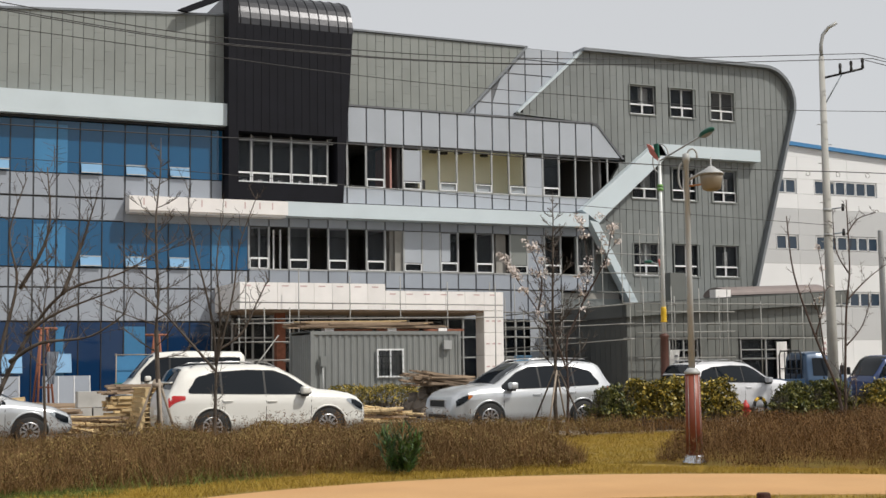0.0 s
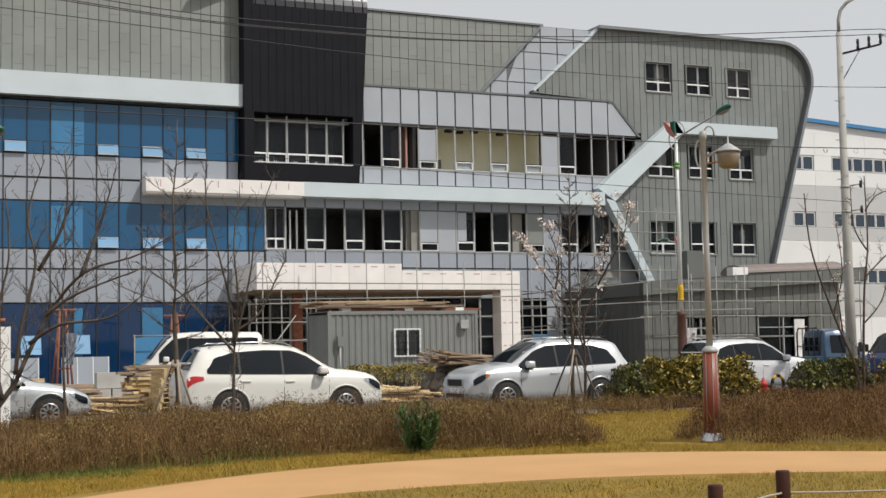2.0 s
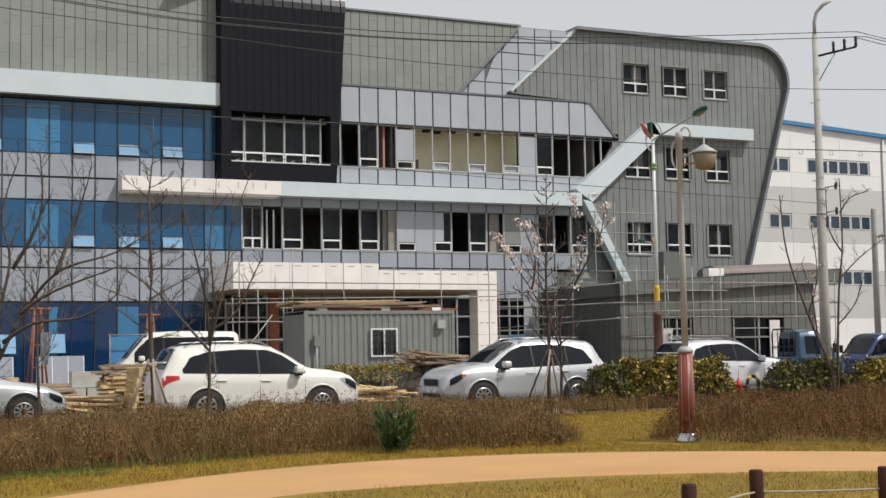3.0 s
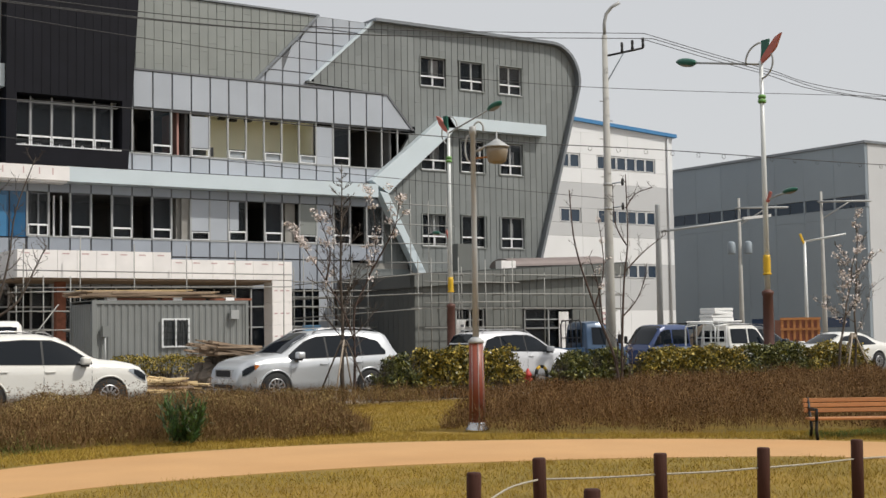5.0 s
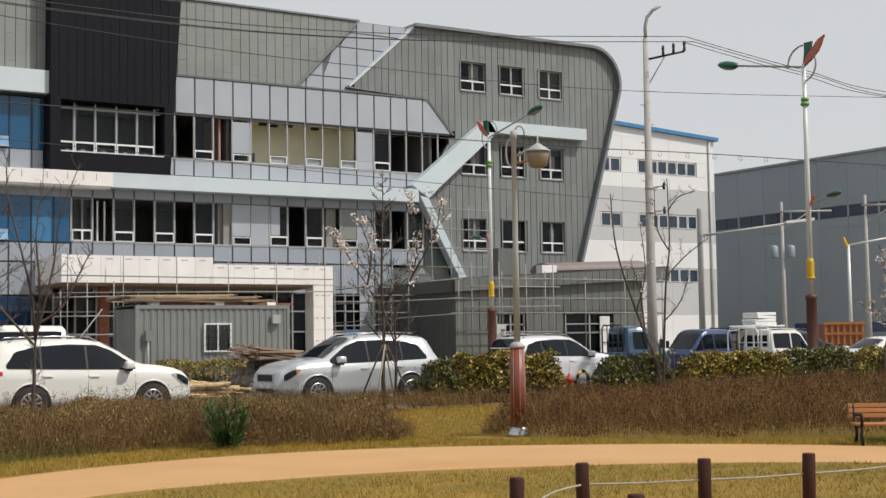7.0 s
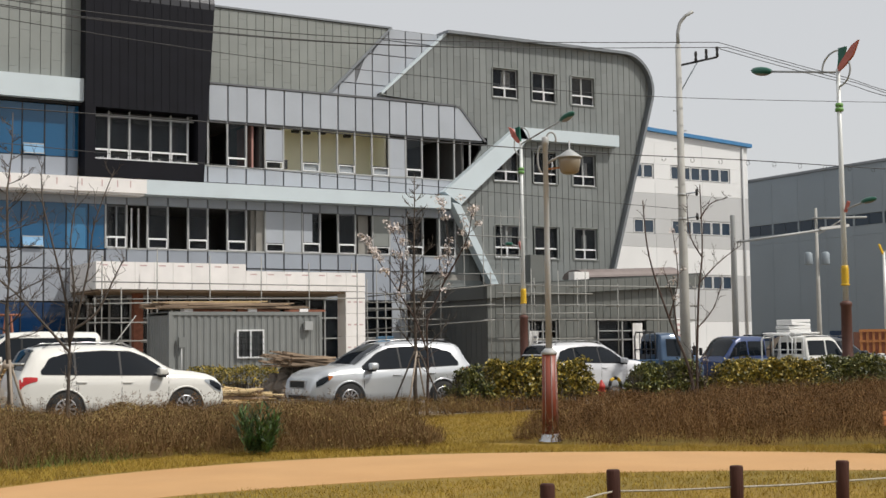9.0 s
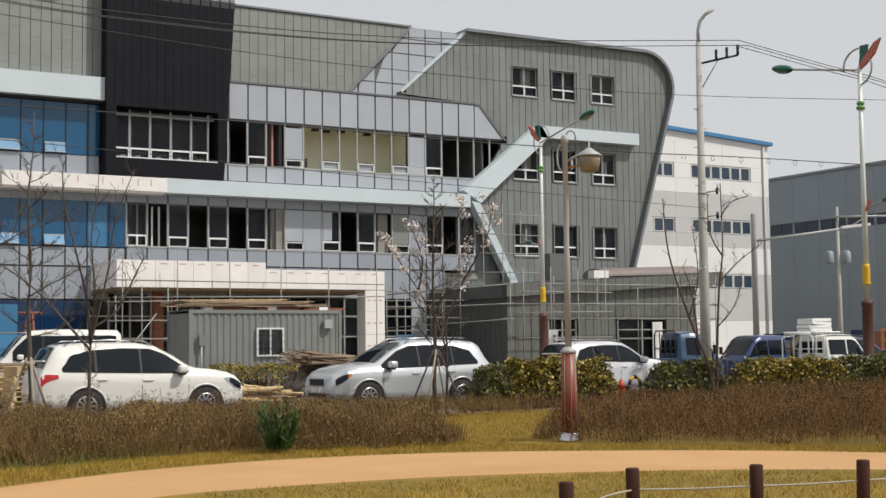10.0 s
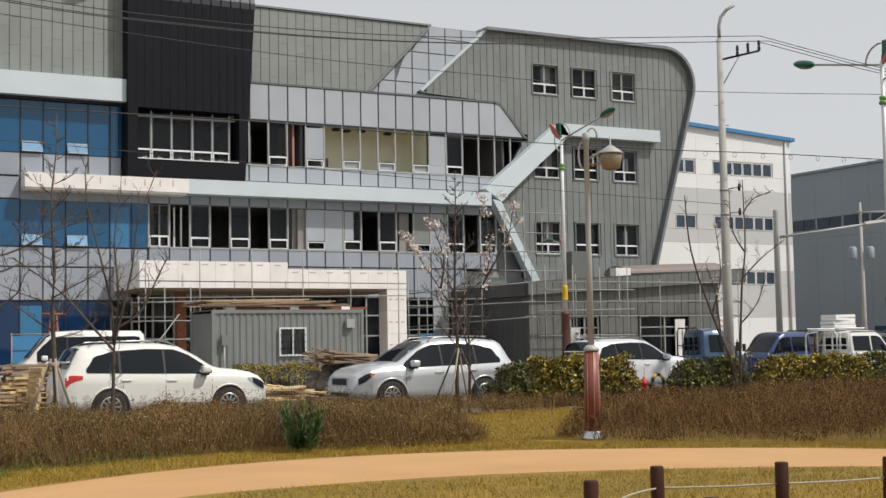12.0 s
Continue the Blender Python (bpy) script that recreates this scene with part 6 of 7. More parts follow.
for x in (0.06, 1.66):
    f = rod("end_frame", [(x, -0.22 * SC, 0.0), (x, -0.16 * SC, 0.2 * SC), (x, -0.2 * SC, 0.38 * SC), (x, 0.2 * SC, 0.37 * SC), (x, 0.28 * SC, 0.5 * SC), (x, 0.37 * SC, 0.79 * SC)], 0.024, M["iron"], bench, "black cast-iron end frame")
    rod("back_leg", [(x, 0.2 * SC, 0.37 * SC), (x, 0.16 * SC, 0.2 * SC), (x, 0.26 * SC, 0.0)], 0.024, M["iron"], f)
    rod("armrest", [(x, -0.2 * SC, 0.38 * SC), (x, -0.2 * SC, 0.58 * SC), (x, 0.28 * SC, 0.57 * SC)], 0.024, M["iron"], f)

# ---- container office ----
con = empty("container_office", "grey corrugated steel container office with a barred window", "container", (15.8, 46.1, 0.32))
L_, W_, H_ = 6.06, 2.43, 2.64
def corrugated(name, length, h, parent, m, holes=None):
    """A ribbed steel wall along x, its face towards -y."""
    bm = bmesh.new()
    prof, x = [], 0.0
    while x < length - 0.01:
        for dx, dy in ((0.0, 0.0), (0.075, 0.0), (0.115, 0.036), (0.19, 0.036), (0.23, 0.0)):
            if x + dx <= length:
                prof.append((x + dx, dy))
        x += 0.25
    prof.append((length, 0.0))
    prof += [(length, 0.07), (0.0, 0.07)]
    lo = [bm.verts.new((px, py, 0.16)) for px, py in prof]
    hi = [bm.verts.new((px, py, h - 0.12)) for px, py in prof]
    for i in range(len(prof)):
        j = (i + 1) % len(prof)
        bm.faces.new((lo[i], lo[j], hi[j], hi[i]))
    bm.faces.new(lo)
    bm.faces.new(hi)
    ob = part(name, bm, M["container"], parent)
    ob.matrix_basis = m
    return ob


corrugated("front_wall", L_ - 0.24, H_, con, pose(0.12, 0.03, 0))
corrugated("side_wall", W_ - 0.24, H_, con, pose(0.03, W_ - 0.12, 0, 0, 0, -90))
corrugated("side_wall", W_ - 0.24, H_, con, pose(L_ - 0.03, 0.12, 0, 0, 0, 90))
box("back_wall", 0.1, L_ - 0.1, W_ - 0.06, W_ - 0.02, 0.1, H_ - 0.1, M["container"], con)
box("roof", 0.0, L_, 0.0, W_, H_ - 0.03, H_, M["container"], con)
for y in (0, W_ - 0.1):
    box("bottom_rail", 0.12, L_ - 0.12, y, y + 0.1, 0, 0.16, M["container"], con)
    box("top_rail", 0.12, L_ - 0.12, y, y + 0.1, H_ - 0.13, H_ - 0.03, M["container"], con)
    for x in (0, L_ - 0.12):
        box("corner_post", x, x + 0.12, y - 0.005, y + 0.115, 0, H_ - 0.03, M["container"], con)
cw = box("window", 2.62, 3.62, -0.03, -0.01, 0.98, 1.92, M["pane_dark"], con)
for a in ((2.58, 3.66, 0.92, 0.98), (2.58, 3.66, 1.92, 1.98), (2.58, 2.64, 0.98, 1.92), (3.60, 3.66, 0.98, 1.92), (3.10, 3.15, 0.98, 1.92)):
    box("window_frame", a[0], a[1], -0.06, -0.005, a[2], a[3], M["pvc"], cw)
for k in range(6):
    x = 2.74 + 0.155 * k
    rod("window_bar", [(x, -0.08, 0.96), (x, -0.08, 1.94)], 0.011, M["iron"], cw, sides=5)
for z in (1.2, 1.45, 1.7):
    rod("window_bar", [(2.6, -0.08, z), (3.64, -0.08, z)], 0.011, M["iron"], cw, sides=5)
box("air_unit", 5.28, 5.6, -0.16, 0.0, 1.95, 2.28, M["pole_grey"], con, "small grey wall box")
mt = box("meter_box", 0.33, 0.54, -0.16, -0.01, 1.35, 1.72, M["container"], con, "grey electricity meter box")
rod("conduit", [(0.43, -0.1, 1.35), (0.43, -0.12, 0.0)], 0.03, M["pole_grey"], con)
for x in (0.3, 3.0, 5.6):
    bl = box("block", x, x + 0.35, 0.1, 2.3, -0.32, 0.0, M["kerb"], con, "concrete support block")

def planks(name, at, n, length, w, h, yaw, jitter, material, label, spread, layers=1, tilt=0.0, group=""):
    """A loose pile of boards; each board is a thing of its own."""
    k = 0
    for l in range(layers):
        for i in range(n):
            ll = length * random.uniform(0.6, 1.1)
            bm = bmesh.new()
            add_box(bm, -ll / 2, ll / 2, -w / 2, w / 2, 0, h)
            ob = part(name, bm, M[material] if random.random() < 0.75 else M["wood_dark"], None)
            ob.matrix_world = pose(at[0] + random.uniform(-0.15, 0.15) * length * 0.6, at[1] + (i - (n - 1) / 2) * spread + random.uniform(-0.04, 0.04), at[2] + l * (h + 0.012) + 0.02, random.uniform(-1, 1) * jitter * 0.4, random.uniform(-1, 1) * jitter * 0.35 + tilt, yaw + random.uniform(-1, 1) * jitter)
            tagged(ob, label, "lumber", group or label)


# boards on the container's roof
planks("roof_board", (18.3, 47.0, 3.06), 6, 5.6, 0.16, 0.04, 1, 2.5, "wood_dark", "weathered timber board lying on the container roof", 0.3, 4)
planks("roof_board", (18.0, 46.9, 3.25), 2, 5.0, 0.16, 0.04, 1, 2.0, "wood", "raw timber board lying on the container roof", 0.5, 2)
for k in range(3):
    b = box("red_board", 16.6 + 1.9 * k, 18.3 + 1.9 * k, 46.3, 46.5, 2.97, 3.05, M["rust"], None)
    tagged(b, "red-brown formwork board on the container roof", "lumber", "boards on the container")
for x in (16.4, 18.9, 21.0):
    b = box("white_sack", x, x + 0.35, 46.25, 46.6, 2.965, 3.08, M["wrap"], None)
    tagged(b, "white sack lying on the container roof", "sack", "sacks on the container")

# lumber heaps on the site
planks("lumber", (8.0, 38.3, 0.0), 7, 1.9, 0.11, 0.07, 10, 5, "wood", "raw timber boards stacked beside the road", 0.16, 11)
planks("lumber", (6.2, 37.5, 0.0), 8, 2.0, 0.12, 0.05, -12, 16, "wood", "loose raw timber boards in a heap", 0.2, 6)
planks("lumber", (5.2, 38.2, 0.25), 4, 2.2, 0.12, 0.06, 15, 18, "wood_dark", "weathered boards thrown on a heap", 0.25, 4)
planks("lumber", (14.4, 37.4, 0.0), 7, 2.4, 0.2, 0.05, -8, 12, "wood", "pale timber boards lying on the ground", 0.28, 6)
planks("lumber", (17.9, 39.3, 0.98), 7, 2.3, 0.14, 0.05, 12, 16, "wood_dark", "weathered boards on a rubble heap", 0.22, 6, tilt=4)
planks("lumber", (8.0, 38.3, 0.93), 5, 2.2, 0.14, 0.06, 4, 6, "wood_dark", "dark boards on top of the timber stack", 0.2, 4)
planks("lumber", (5.6, 36.0, 0.0), 7, 1.6, 0.10, 0.04, 35, 40, "wood", "splintered raw boards thrown on a heap", 0.2, 5, tilt=8)
planks("lumber", (15.6, 38.6, 0.0), 6, 2.0, 0.18, 0.04, -20, 25, "wood", "loose plywood strips on the ground", 0.25, 6, tilt=3)
# pallet stack
for k in range(9):
    p = empty("pallet", "raw wooden pallet in a leaning stack", "pallet", (7.9 + 0.02 * k, 36.4, 0.13 * k), 6 + random.uniform(-5, 5), group="stack of pallets")
    for j in range(5):
        box("deck_board", -0.55, 0.55, -0.5 + 0.22 * j, -0.36 + 0.22 * j, 0.10, 0.122, M["wood"], p)
    for j in (-0.5, -0.05, 0.4):
        box("bearer", j, j + 0.09, -0.5, 0.5, 0.0, 0.10, M["wood"], p)
# rubble
for k in range(130):
    bm = bmesh.new()
    bmesh.ops.create_icosphere(bm, subdivisions=1, radius=random.uniform(0.12, 0.32))
    for vtx in bm.verts:
        vtx.co *= random.uniform(0.7, 1.2)
    ob = part("rubble_stone", bm, M["rubble"], None)
    a, rr = random.uniform(0, math.tau), random.uniform(0, 1) ** 0.5
    ob.matrix_world = pose(17.9 + 1.25 * rr * math.cos(a), 39.4 + 0.9 * rr * math.sin(a), 1.0 * (1 - rr ** 2) * random.uniform(0.35, 1.0) + 0.05, random.uniform(0, 90), random.uniform(0, 90), 0)
    tagged(ob, "broken grey rubble piece in a heap", "rubble", "rubble heap")

# concrete blocks, grey panels, blue sheets and trestles before the glass front
for x, y in ((6.3, 41.5), (7.25, 41.5), (8.2, 41.6), (6.8, 41.6)):
    b = box("concrete_block", x, x + 0.9, y, y + 0.5, 0 if x != 6.8 else 0.52, 0.5 if x != 6.8 else 1.0, M["kerb"], None)
    tagged(b, "pale concrete block lying on the site", "block", "concrete blocks")
for x in (4.7, 7.35):
    g = empty("grey_panel_stack", "grey panels leaning with white edges", "panel", (x, 53.0, 0))
    for k in range(3):
        bm = bmesh.new()
        add_box(bm, 0.0 + 0.6 * k, 0.58 + 0.6 * k, -0.05, 0.05, 0.0, 1.45, pose(0, 0, 0, -8, 0, 0))
        part("panel", bm, M["spandrel"], g)
        bm = bmesh.new()
        add_box(bm, 0.57 + 0.6 * k, 0.605 + 0.6 * k, -0.07, 0.05, 0.0, 1.45, pose(0, 0, 0, -8, 0, 0))
        part("edge", bm, M["pvc"], g)
bs = empty("blue_sheet_rack", "rack of blue film-covered sheets with yellow rails", "rack", (9.6, 50.0, 0))
for k, (x0, x1, m) in enumerate(((0.0, 1.25, "blue_film"), (1.3, 2.0, "light_blue"), (2.05, 2.7, "blue_film"))):
    bm = bmesh.new()
    add_box(bm, x0, x1, -0.05 - 0.06 * k, 0.0 - 0.06 * k, 0.2, 2.15, pose(0, 0, 0, -6, 0, 0))
    part("sheet", bm, M[m], bs)
for z, m in ((2.2, "stake"), (1.15, "tarp")):
    rod("rail", [(-0.15, -0.25, z), (2.85, -0.25, z)], 0.022, M[m], bs)
for x in (-0.1, 2.75):
    rod("post", [(x, -0.25, 0), (x, -0.25, 2.25)], 0.022, M["stake"], bs)
def trestle(x, y, h, m):
    t = empty("steel_trestle", "rust-red steel trestle standing on the site", "trestle", (x, y, 0), random.uniform(-15, 15), group="steel trestles")
    for sx in (-1, 1):
        for sy in (-1, 1):
            rod("leg", [(sx * 0.30, sy * 0.35, 0), (sx * 0.10, 0, h)], 0.04, M[m], t, sides=6)
    rod("top_bar", [(-0.45, 0, h), (0.45, 0, h)], 0.05, M[m], t, sides=6)
    rod("tie", [(-0.24, -0.2, h * 0.35), (0.24, -0.2, h * 0.35)], 0.03, M[m], t, sides=6)
    rod("tie", [(-0.18, 0.12, h * 0.6), (0.18, 0.12, h * 0.6)], 0.03, M[m], t, sides=6)
    return t
trestle(6.6, 47.5, 3.1, "rust")
trestle(3.9, 44.0, 2.7, "orange_rust")
trestle(11.6, 52.5, 3.0, "rust")
planks("lumber", (4.6, 43.0, 0.0), 6, 1.6, 0.14, 0.1, 8, 10, "wood", "raw timber beams lying by the glass front", 0.2, 7)
planks("lumber", (6.6, 45.5, 0.0), 5, 2.6, 0.14, 0.1, -6, 14, "wood_dark", "rusty beams and boards in a low heap", 0.25, 5)
rg_ = empty("cloth_rag", "grey cloth hung on a trestle", "cloth", (6.75, 47.1, 1.2))
bm = bmesh.new()
g = [[bm.verts.new((0.4 * u * (1 - 0.4 * v_) - 0.1, 0.07 * math.sin(6 * u + 4 * v_), 1.1 - 1.1 * v_)) for u in (0, 0.25, 0.5, 0.75, 1)] for v_ in (0, 0.25, 0.5, 0.75, 1)]
for i in range(4):
    for j in range(4):
        bm.faces.new((g[i][j], g[i][j + 1], g[i + 1][j + 1], g[i + 1][j]))
bmesh.ops.solidify(bm, geom=list(bm.faces), thickness=0.01)
part("cloth", bm, M["spandrel"], rg_)

# hydrant with yellow guards
hy = empty("fire_hydrant", "red fire hydrant between yellow guard hoops", "hydrant", (21.6, 28.35, 0))
hy.matrix_world = hy.matrix_world @ Matrix.Scale(0.8, 4)
lathe("barrel", [(0.14, 0), (0.14, 0.05), (0.10, 0.08), (0.10, 0.55), (0.13, 0.57), (0.13, 0.62), (0.10, 0.68), (0.05, 0.76), (0.03, 0.82)], M["hydrant"], hy)
rod("outlet", [(-0.17, 0, 0.45), (0.17, 0, 0.45)], 0.05, M["hydrant"], hy)
for sx in (-1, 1):
    gh = empty("guard_hoop", "yellow and black bent guard hoop", "guard", (21.6 + sx * 0.42, 28.3, 0), group="guard hoops")
    for i in range(5):
        aa = [math.pi * (i + q / 3) / 5 for q in range(4)]
        rod("hoop_band", [(0.18 * math.cos(a), 0, 0.5 + 0.2 * math.sin(a)) for a in aa], 0.045, M["yellow" if i % 2 == (1 if sx > 0 else 0) else "trim_black"], gh)
    for x in (-0.18, 0.18):
        rod("hoop_leg", [(x, 0, 0), (x, 0, 0.5)], 0.045, M["trim_black"], gh)

# ---- scaffolding ----
def scaffold(x0, x1, y, levels, bay, label, top, ties=True):
    t = empty("scaffold", label, "scaffolding", (0, 0, 0))
    n = max(1, round((x1 - x0) / bay))
    for k in range(n + 1):
        x = x0 + (x1 - x0) * k / n
        rod("upright", [(x, y + random.uniform(-0.05, 0.05), 0), (x + random.uniform(-0.04, 0.04), y, top + random.uniform(-0.4, 0.3))], 0.026, M["steel"], t, sides=6)
        if ties:
            for z in levels:
                rod("tie", [(x, y - 0.15, z), (x, y + 0.9, z + 0.02)], 0.024, M["steel"], t, sides=6)
    for z in levels:
        rod("ledger", [(x0 - 0.4, y - 0.04, z + random.uniform(-0.06, 0.06)), (x1 + 0.4, y - 0.04, z + random.uniform(-0.08, 0.08))], 0.026, M["steel"], t, sides=6)
    return t


scaffold(32.9, 45.2, 51.4, (2.72, 3.42, 4.32), 2.4, "steel tube scaffolding round the annex", 4.8)
scaffold(28.9, 33.0, 57.6, (1.2, 2.3, 3.4, 4.2), 1.35, "steel tube scaffolding before the main front", 5.6)
scaffold(15.8, 27.6, 54.5, (3.75, 4.45), 2.3, "steel tube scaffolding before the canopy", 5.8, False)
scaffold(15.4, 17.6, 54.0, (1.1, 1.9, 2.7, 3.5), 1.1, "dense steel tube scaffolding beside the canopy", 4.0)
scaffold(28.6, 32.6, 55.4, (0.9, 1.9, 2.9, 3.7), 1.0, "second row of steel tube scaffolding", 4.6)
scaffold(33.4, 38.0, 51.0, (1.9, 3.0, 4.0), 1.5, "outer steel tube scaffolding by the annex corner", 5.2, False)
sc = scaffold(35.2, 38.6, 57.4, (5.2, 6.2, 7.2, 8.2), 1.2, "light scaffolding beside the pale band", 8.6, False)
dg = new("scaffold_brace")
tagged(dg, "slanting scaffold tube beside the container", "tube")
rod("tube", [(14.6, 53.0, 0.2), (16.9, 53.4, 3.0)], 0.028, M["steel"], dg, sides=6)
rod("tube", [(33.0, 51.2, 4.35), (29.2, 56.5, 4.0)], 0.026, M["steel"], dg, sides=6)
rod("tube", [(33.0, 51.2, 2.75), (29.0, 56.5, 2.4)], 0.026, M["steel"], dg, sides=6)
rod("tube", [(33.0, 51.2, 3.45), (29.0, 56.5, 3.3)], 0.026, M["steel"], dg, sides=6)

# ---- factories in the distance ----
fac = empty("white_factory", "white and pale grey factory with blue roof edge", "building", (0, 0, 0))
FY = 80.0
def fz(x):
    return 17.4 + (76.3 - x) * 0.06
fw = empty("front_wall", "", "")
fw.parent = fac
ZB = ((0, 3.2, "bluewall"), (3.2, 5.75, "lightgrey"), (6.9, 9.0, "bluewall"), (9.0, 10.05, "lightgrey"), (11.2, 13.2, "lightgrey"), (13.2, 14.35, "bluewall"), (15.5, 17.2, "bluewall"))
for z0, z1, m in ZB:
    for k in range(5):
        box("wall_panel", 52 + 4.86 * k, 52 + 4.86 * (k + 1) - 0.02, FY, FY + 0.3, z0, z1 - 0.015, M[m], fw)
for zw in (5.75, 10.05, 14.35):
    box("window_back", 52, 76.3, FY + 0.2, FY + 0.3, zw, zw + 1.15, M["bluewall"], fw)
    for x0, n in ((52.5, 3), (58.5, 3), (64.4, 2), (68.2, 6)):
        for k in range(n):
            w = box("window", x0 + 1.02 * k, x0 + 1.02 * k + 0.96, FY + 0.05, FY + 0.09, zw + 0.04, zw + 1.08, M["pane_far"], fac)
            for a in ((0, 0.96, 0.0, 0.05), (0, 0.96, 0.98, 1.04), (0, 0.06, 0.05, 0.98), (0.9, 0.96, 0.05, 0.98)):
                box("frame", x0 + 1.02 * k + a[0], x0 + 1.02 * k + a[1], FY, FY + 0.05, zw + 0.04 + a[2], zw + 0.04 + a[3], M["pvc"], w)
    for xa, xb in ((55.7, 58.4), (61.6, 64.35), (66.5, 68.15), (74.4, 76.3), (52.0, 52.45)):
        box("wall_panel", xa, xb, FY, FY + 0.19, zw, zw + 1.14, M["lightgrey" if zw < 13 else "bluewall"], fw)
prism("gable", [(52, 17.19), (76.3, 17.19), (76.3, fz(76.3)), (52, fz(52))], FY, FY + 0.3, M["bluewall"], fac)
prism("roof_edge", [(51.5, fz(51.5)), (76.6, fz(76.6)), (76.6, fz(76.6) + 0.28), (51.5, fz(51.5) + 0.28)], FY - 0.3, FY + 20, M["roof_blue"], fac, "blue roof edge")
box("end_wall", 76.0, 76.3, FY + 0.3, FY + 20, 0, 17.2, M["lightgrey"], fac)
rod("downpipe", [(75.7, FY - 0.1, 17.3), (75.7, FY - 0.1, 0)], 0.09, M["lightgrey"], fac)
sg = box("notice_board", 46.5, 47.4, 55.0, 55.05, 0.9, 2.9, M["ins_white"], None)
tagged(sg, "white notice board with faded red lines", "sign")
for k in range(5):
    box("bar", 46.6, 47.25, 54.985, 54.999, 2.5 - 0.3 * k, 2.62 - 0.3 * k, M["print_red"], sg)

gf = empty("grey_factory", "large slate grey factory hall with ribbon windows", "building", (0, 0, 0))
GX, GY0, GY1, GZ = 85.0, 67.6, 89.3, 16.0
gw = empty("side_wall", "", "")
gw.parent = gf
for k in range(7):
    ya, yb = GY0 + 3.1 * k, GY0 + 3.1 * (k + 1) - 0.02
    for z0, z1 in ((0, 1.2), (1.2, 10.2), (10.2, 11.0), (11.95, GZ)):
        box("wall_panel", GX, GX + 0.3, ya, yb, z0, z1 - 0.012, M["darkgrey"], gw)
box("window_back", GX + 0.15, GX + 0.3, GY0, GY1, 10.9, 12.0, M["darkgrey"], gw)
for k in range(7):
    ya = GY0 + 3.1 * k
    for j in range(2):
        box("window", GX + 0.06, GX + 0.1, ya + 0.12 + 1.45 * j, ya + 1.5 + 1.45 * j, 11.02, 11.92, M["pane_far"], gf)
    box("window_post", GX + 0.02, GX + 0.14, ya - 0.1, ya + 0.1, 11.0, 11.95, M["darkgrey"], gf)
box("roof_edge", GX - 0.15, GX + 30, GY0 - 0.15, GY1, GZ, GZ + 0.2, M["edge"], gf)
# front facing the sun: its brightness is put into a lighter grey
for k in range(8):
    box("sunlit_front_panel", GX + 0.35 + 3.2 * k, GX + 0.35 + 3.2 * (k + 1) - 0.02, GY0, GY0 + 0.3, 0, GZ - 0.01, M["lightgrey"], gf)
for k in range(5):
    box("low_window", GX - 0.02, GX + 0.0, GY0 + 2.0 + 4.0 * k, GY0 + 4.3 + 4.0 * k, 1.6, 2.4, M["pane_navy"], gf)
# stored goods in front of it
cr = empty("timber_crate", "large raw timber crate with upright slats", "crate", (49.4, 44.6, 0), -35)
box("crate_body", 0, 1.9, 0, 1.2, 0, 2.0, M["rust"], cr)
for k in range(7):
    box("slat", 0.02 + 0.29 * k, 0.14 + 0.29 * k, -0.06, -0.005, 0, 2.1, M["bench_wood"], cr)
for z in (0.4, 1.5, 2.0):
    box("rail", -0.02, 1.92, -0.1, -0.061, z, z + 0.12, M["bench_wood"], cr)
tarp_load = empty("covered_load", "tan tarpaulin draped over a stacked load", "load", (0, 0, 0))
for k in range(6):
    bm = bmesh.new()
    ring = [[bm.verts.new((xx, 44.9 + 0.2 * k + 0.1 * math.sin(3 * xx + k) * (a_ > 0), zz)) for a_, (xx, zz) in enumerate(((44.9 - 0.05 * k, 0.0), (44.9, 1.3), (45.3, 1.75), (46.0, 1.95 + 0.04 * math.sin(k)), (46.8, 1.8), (47.1, 1.2), (47.15, 0.0)))] for k in range(k, k + 2)]
    for j in range(6):
        bm.faces.new((ring[0][j], ring[0][j + 1], ring[1][j + 1], ring[1][j]))
    bmesh.ops.solidify(bm, geom=list(bm.faces), thickness=0.03)
    part("tarpaulin_fold", bm, M["stake"], tarp_load)
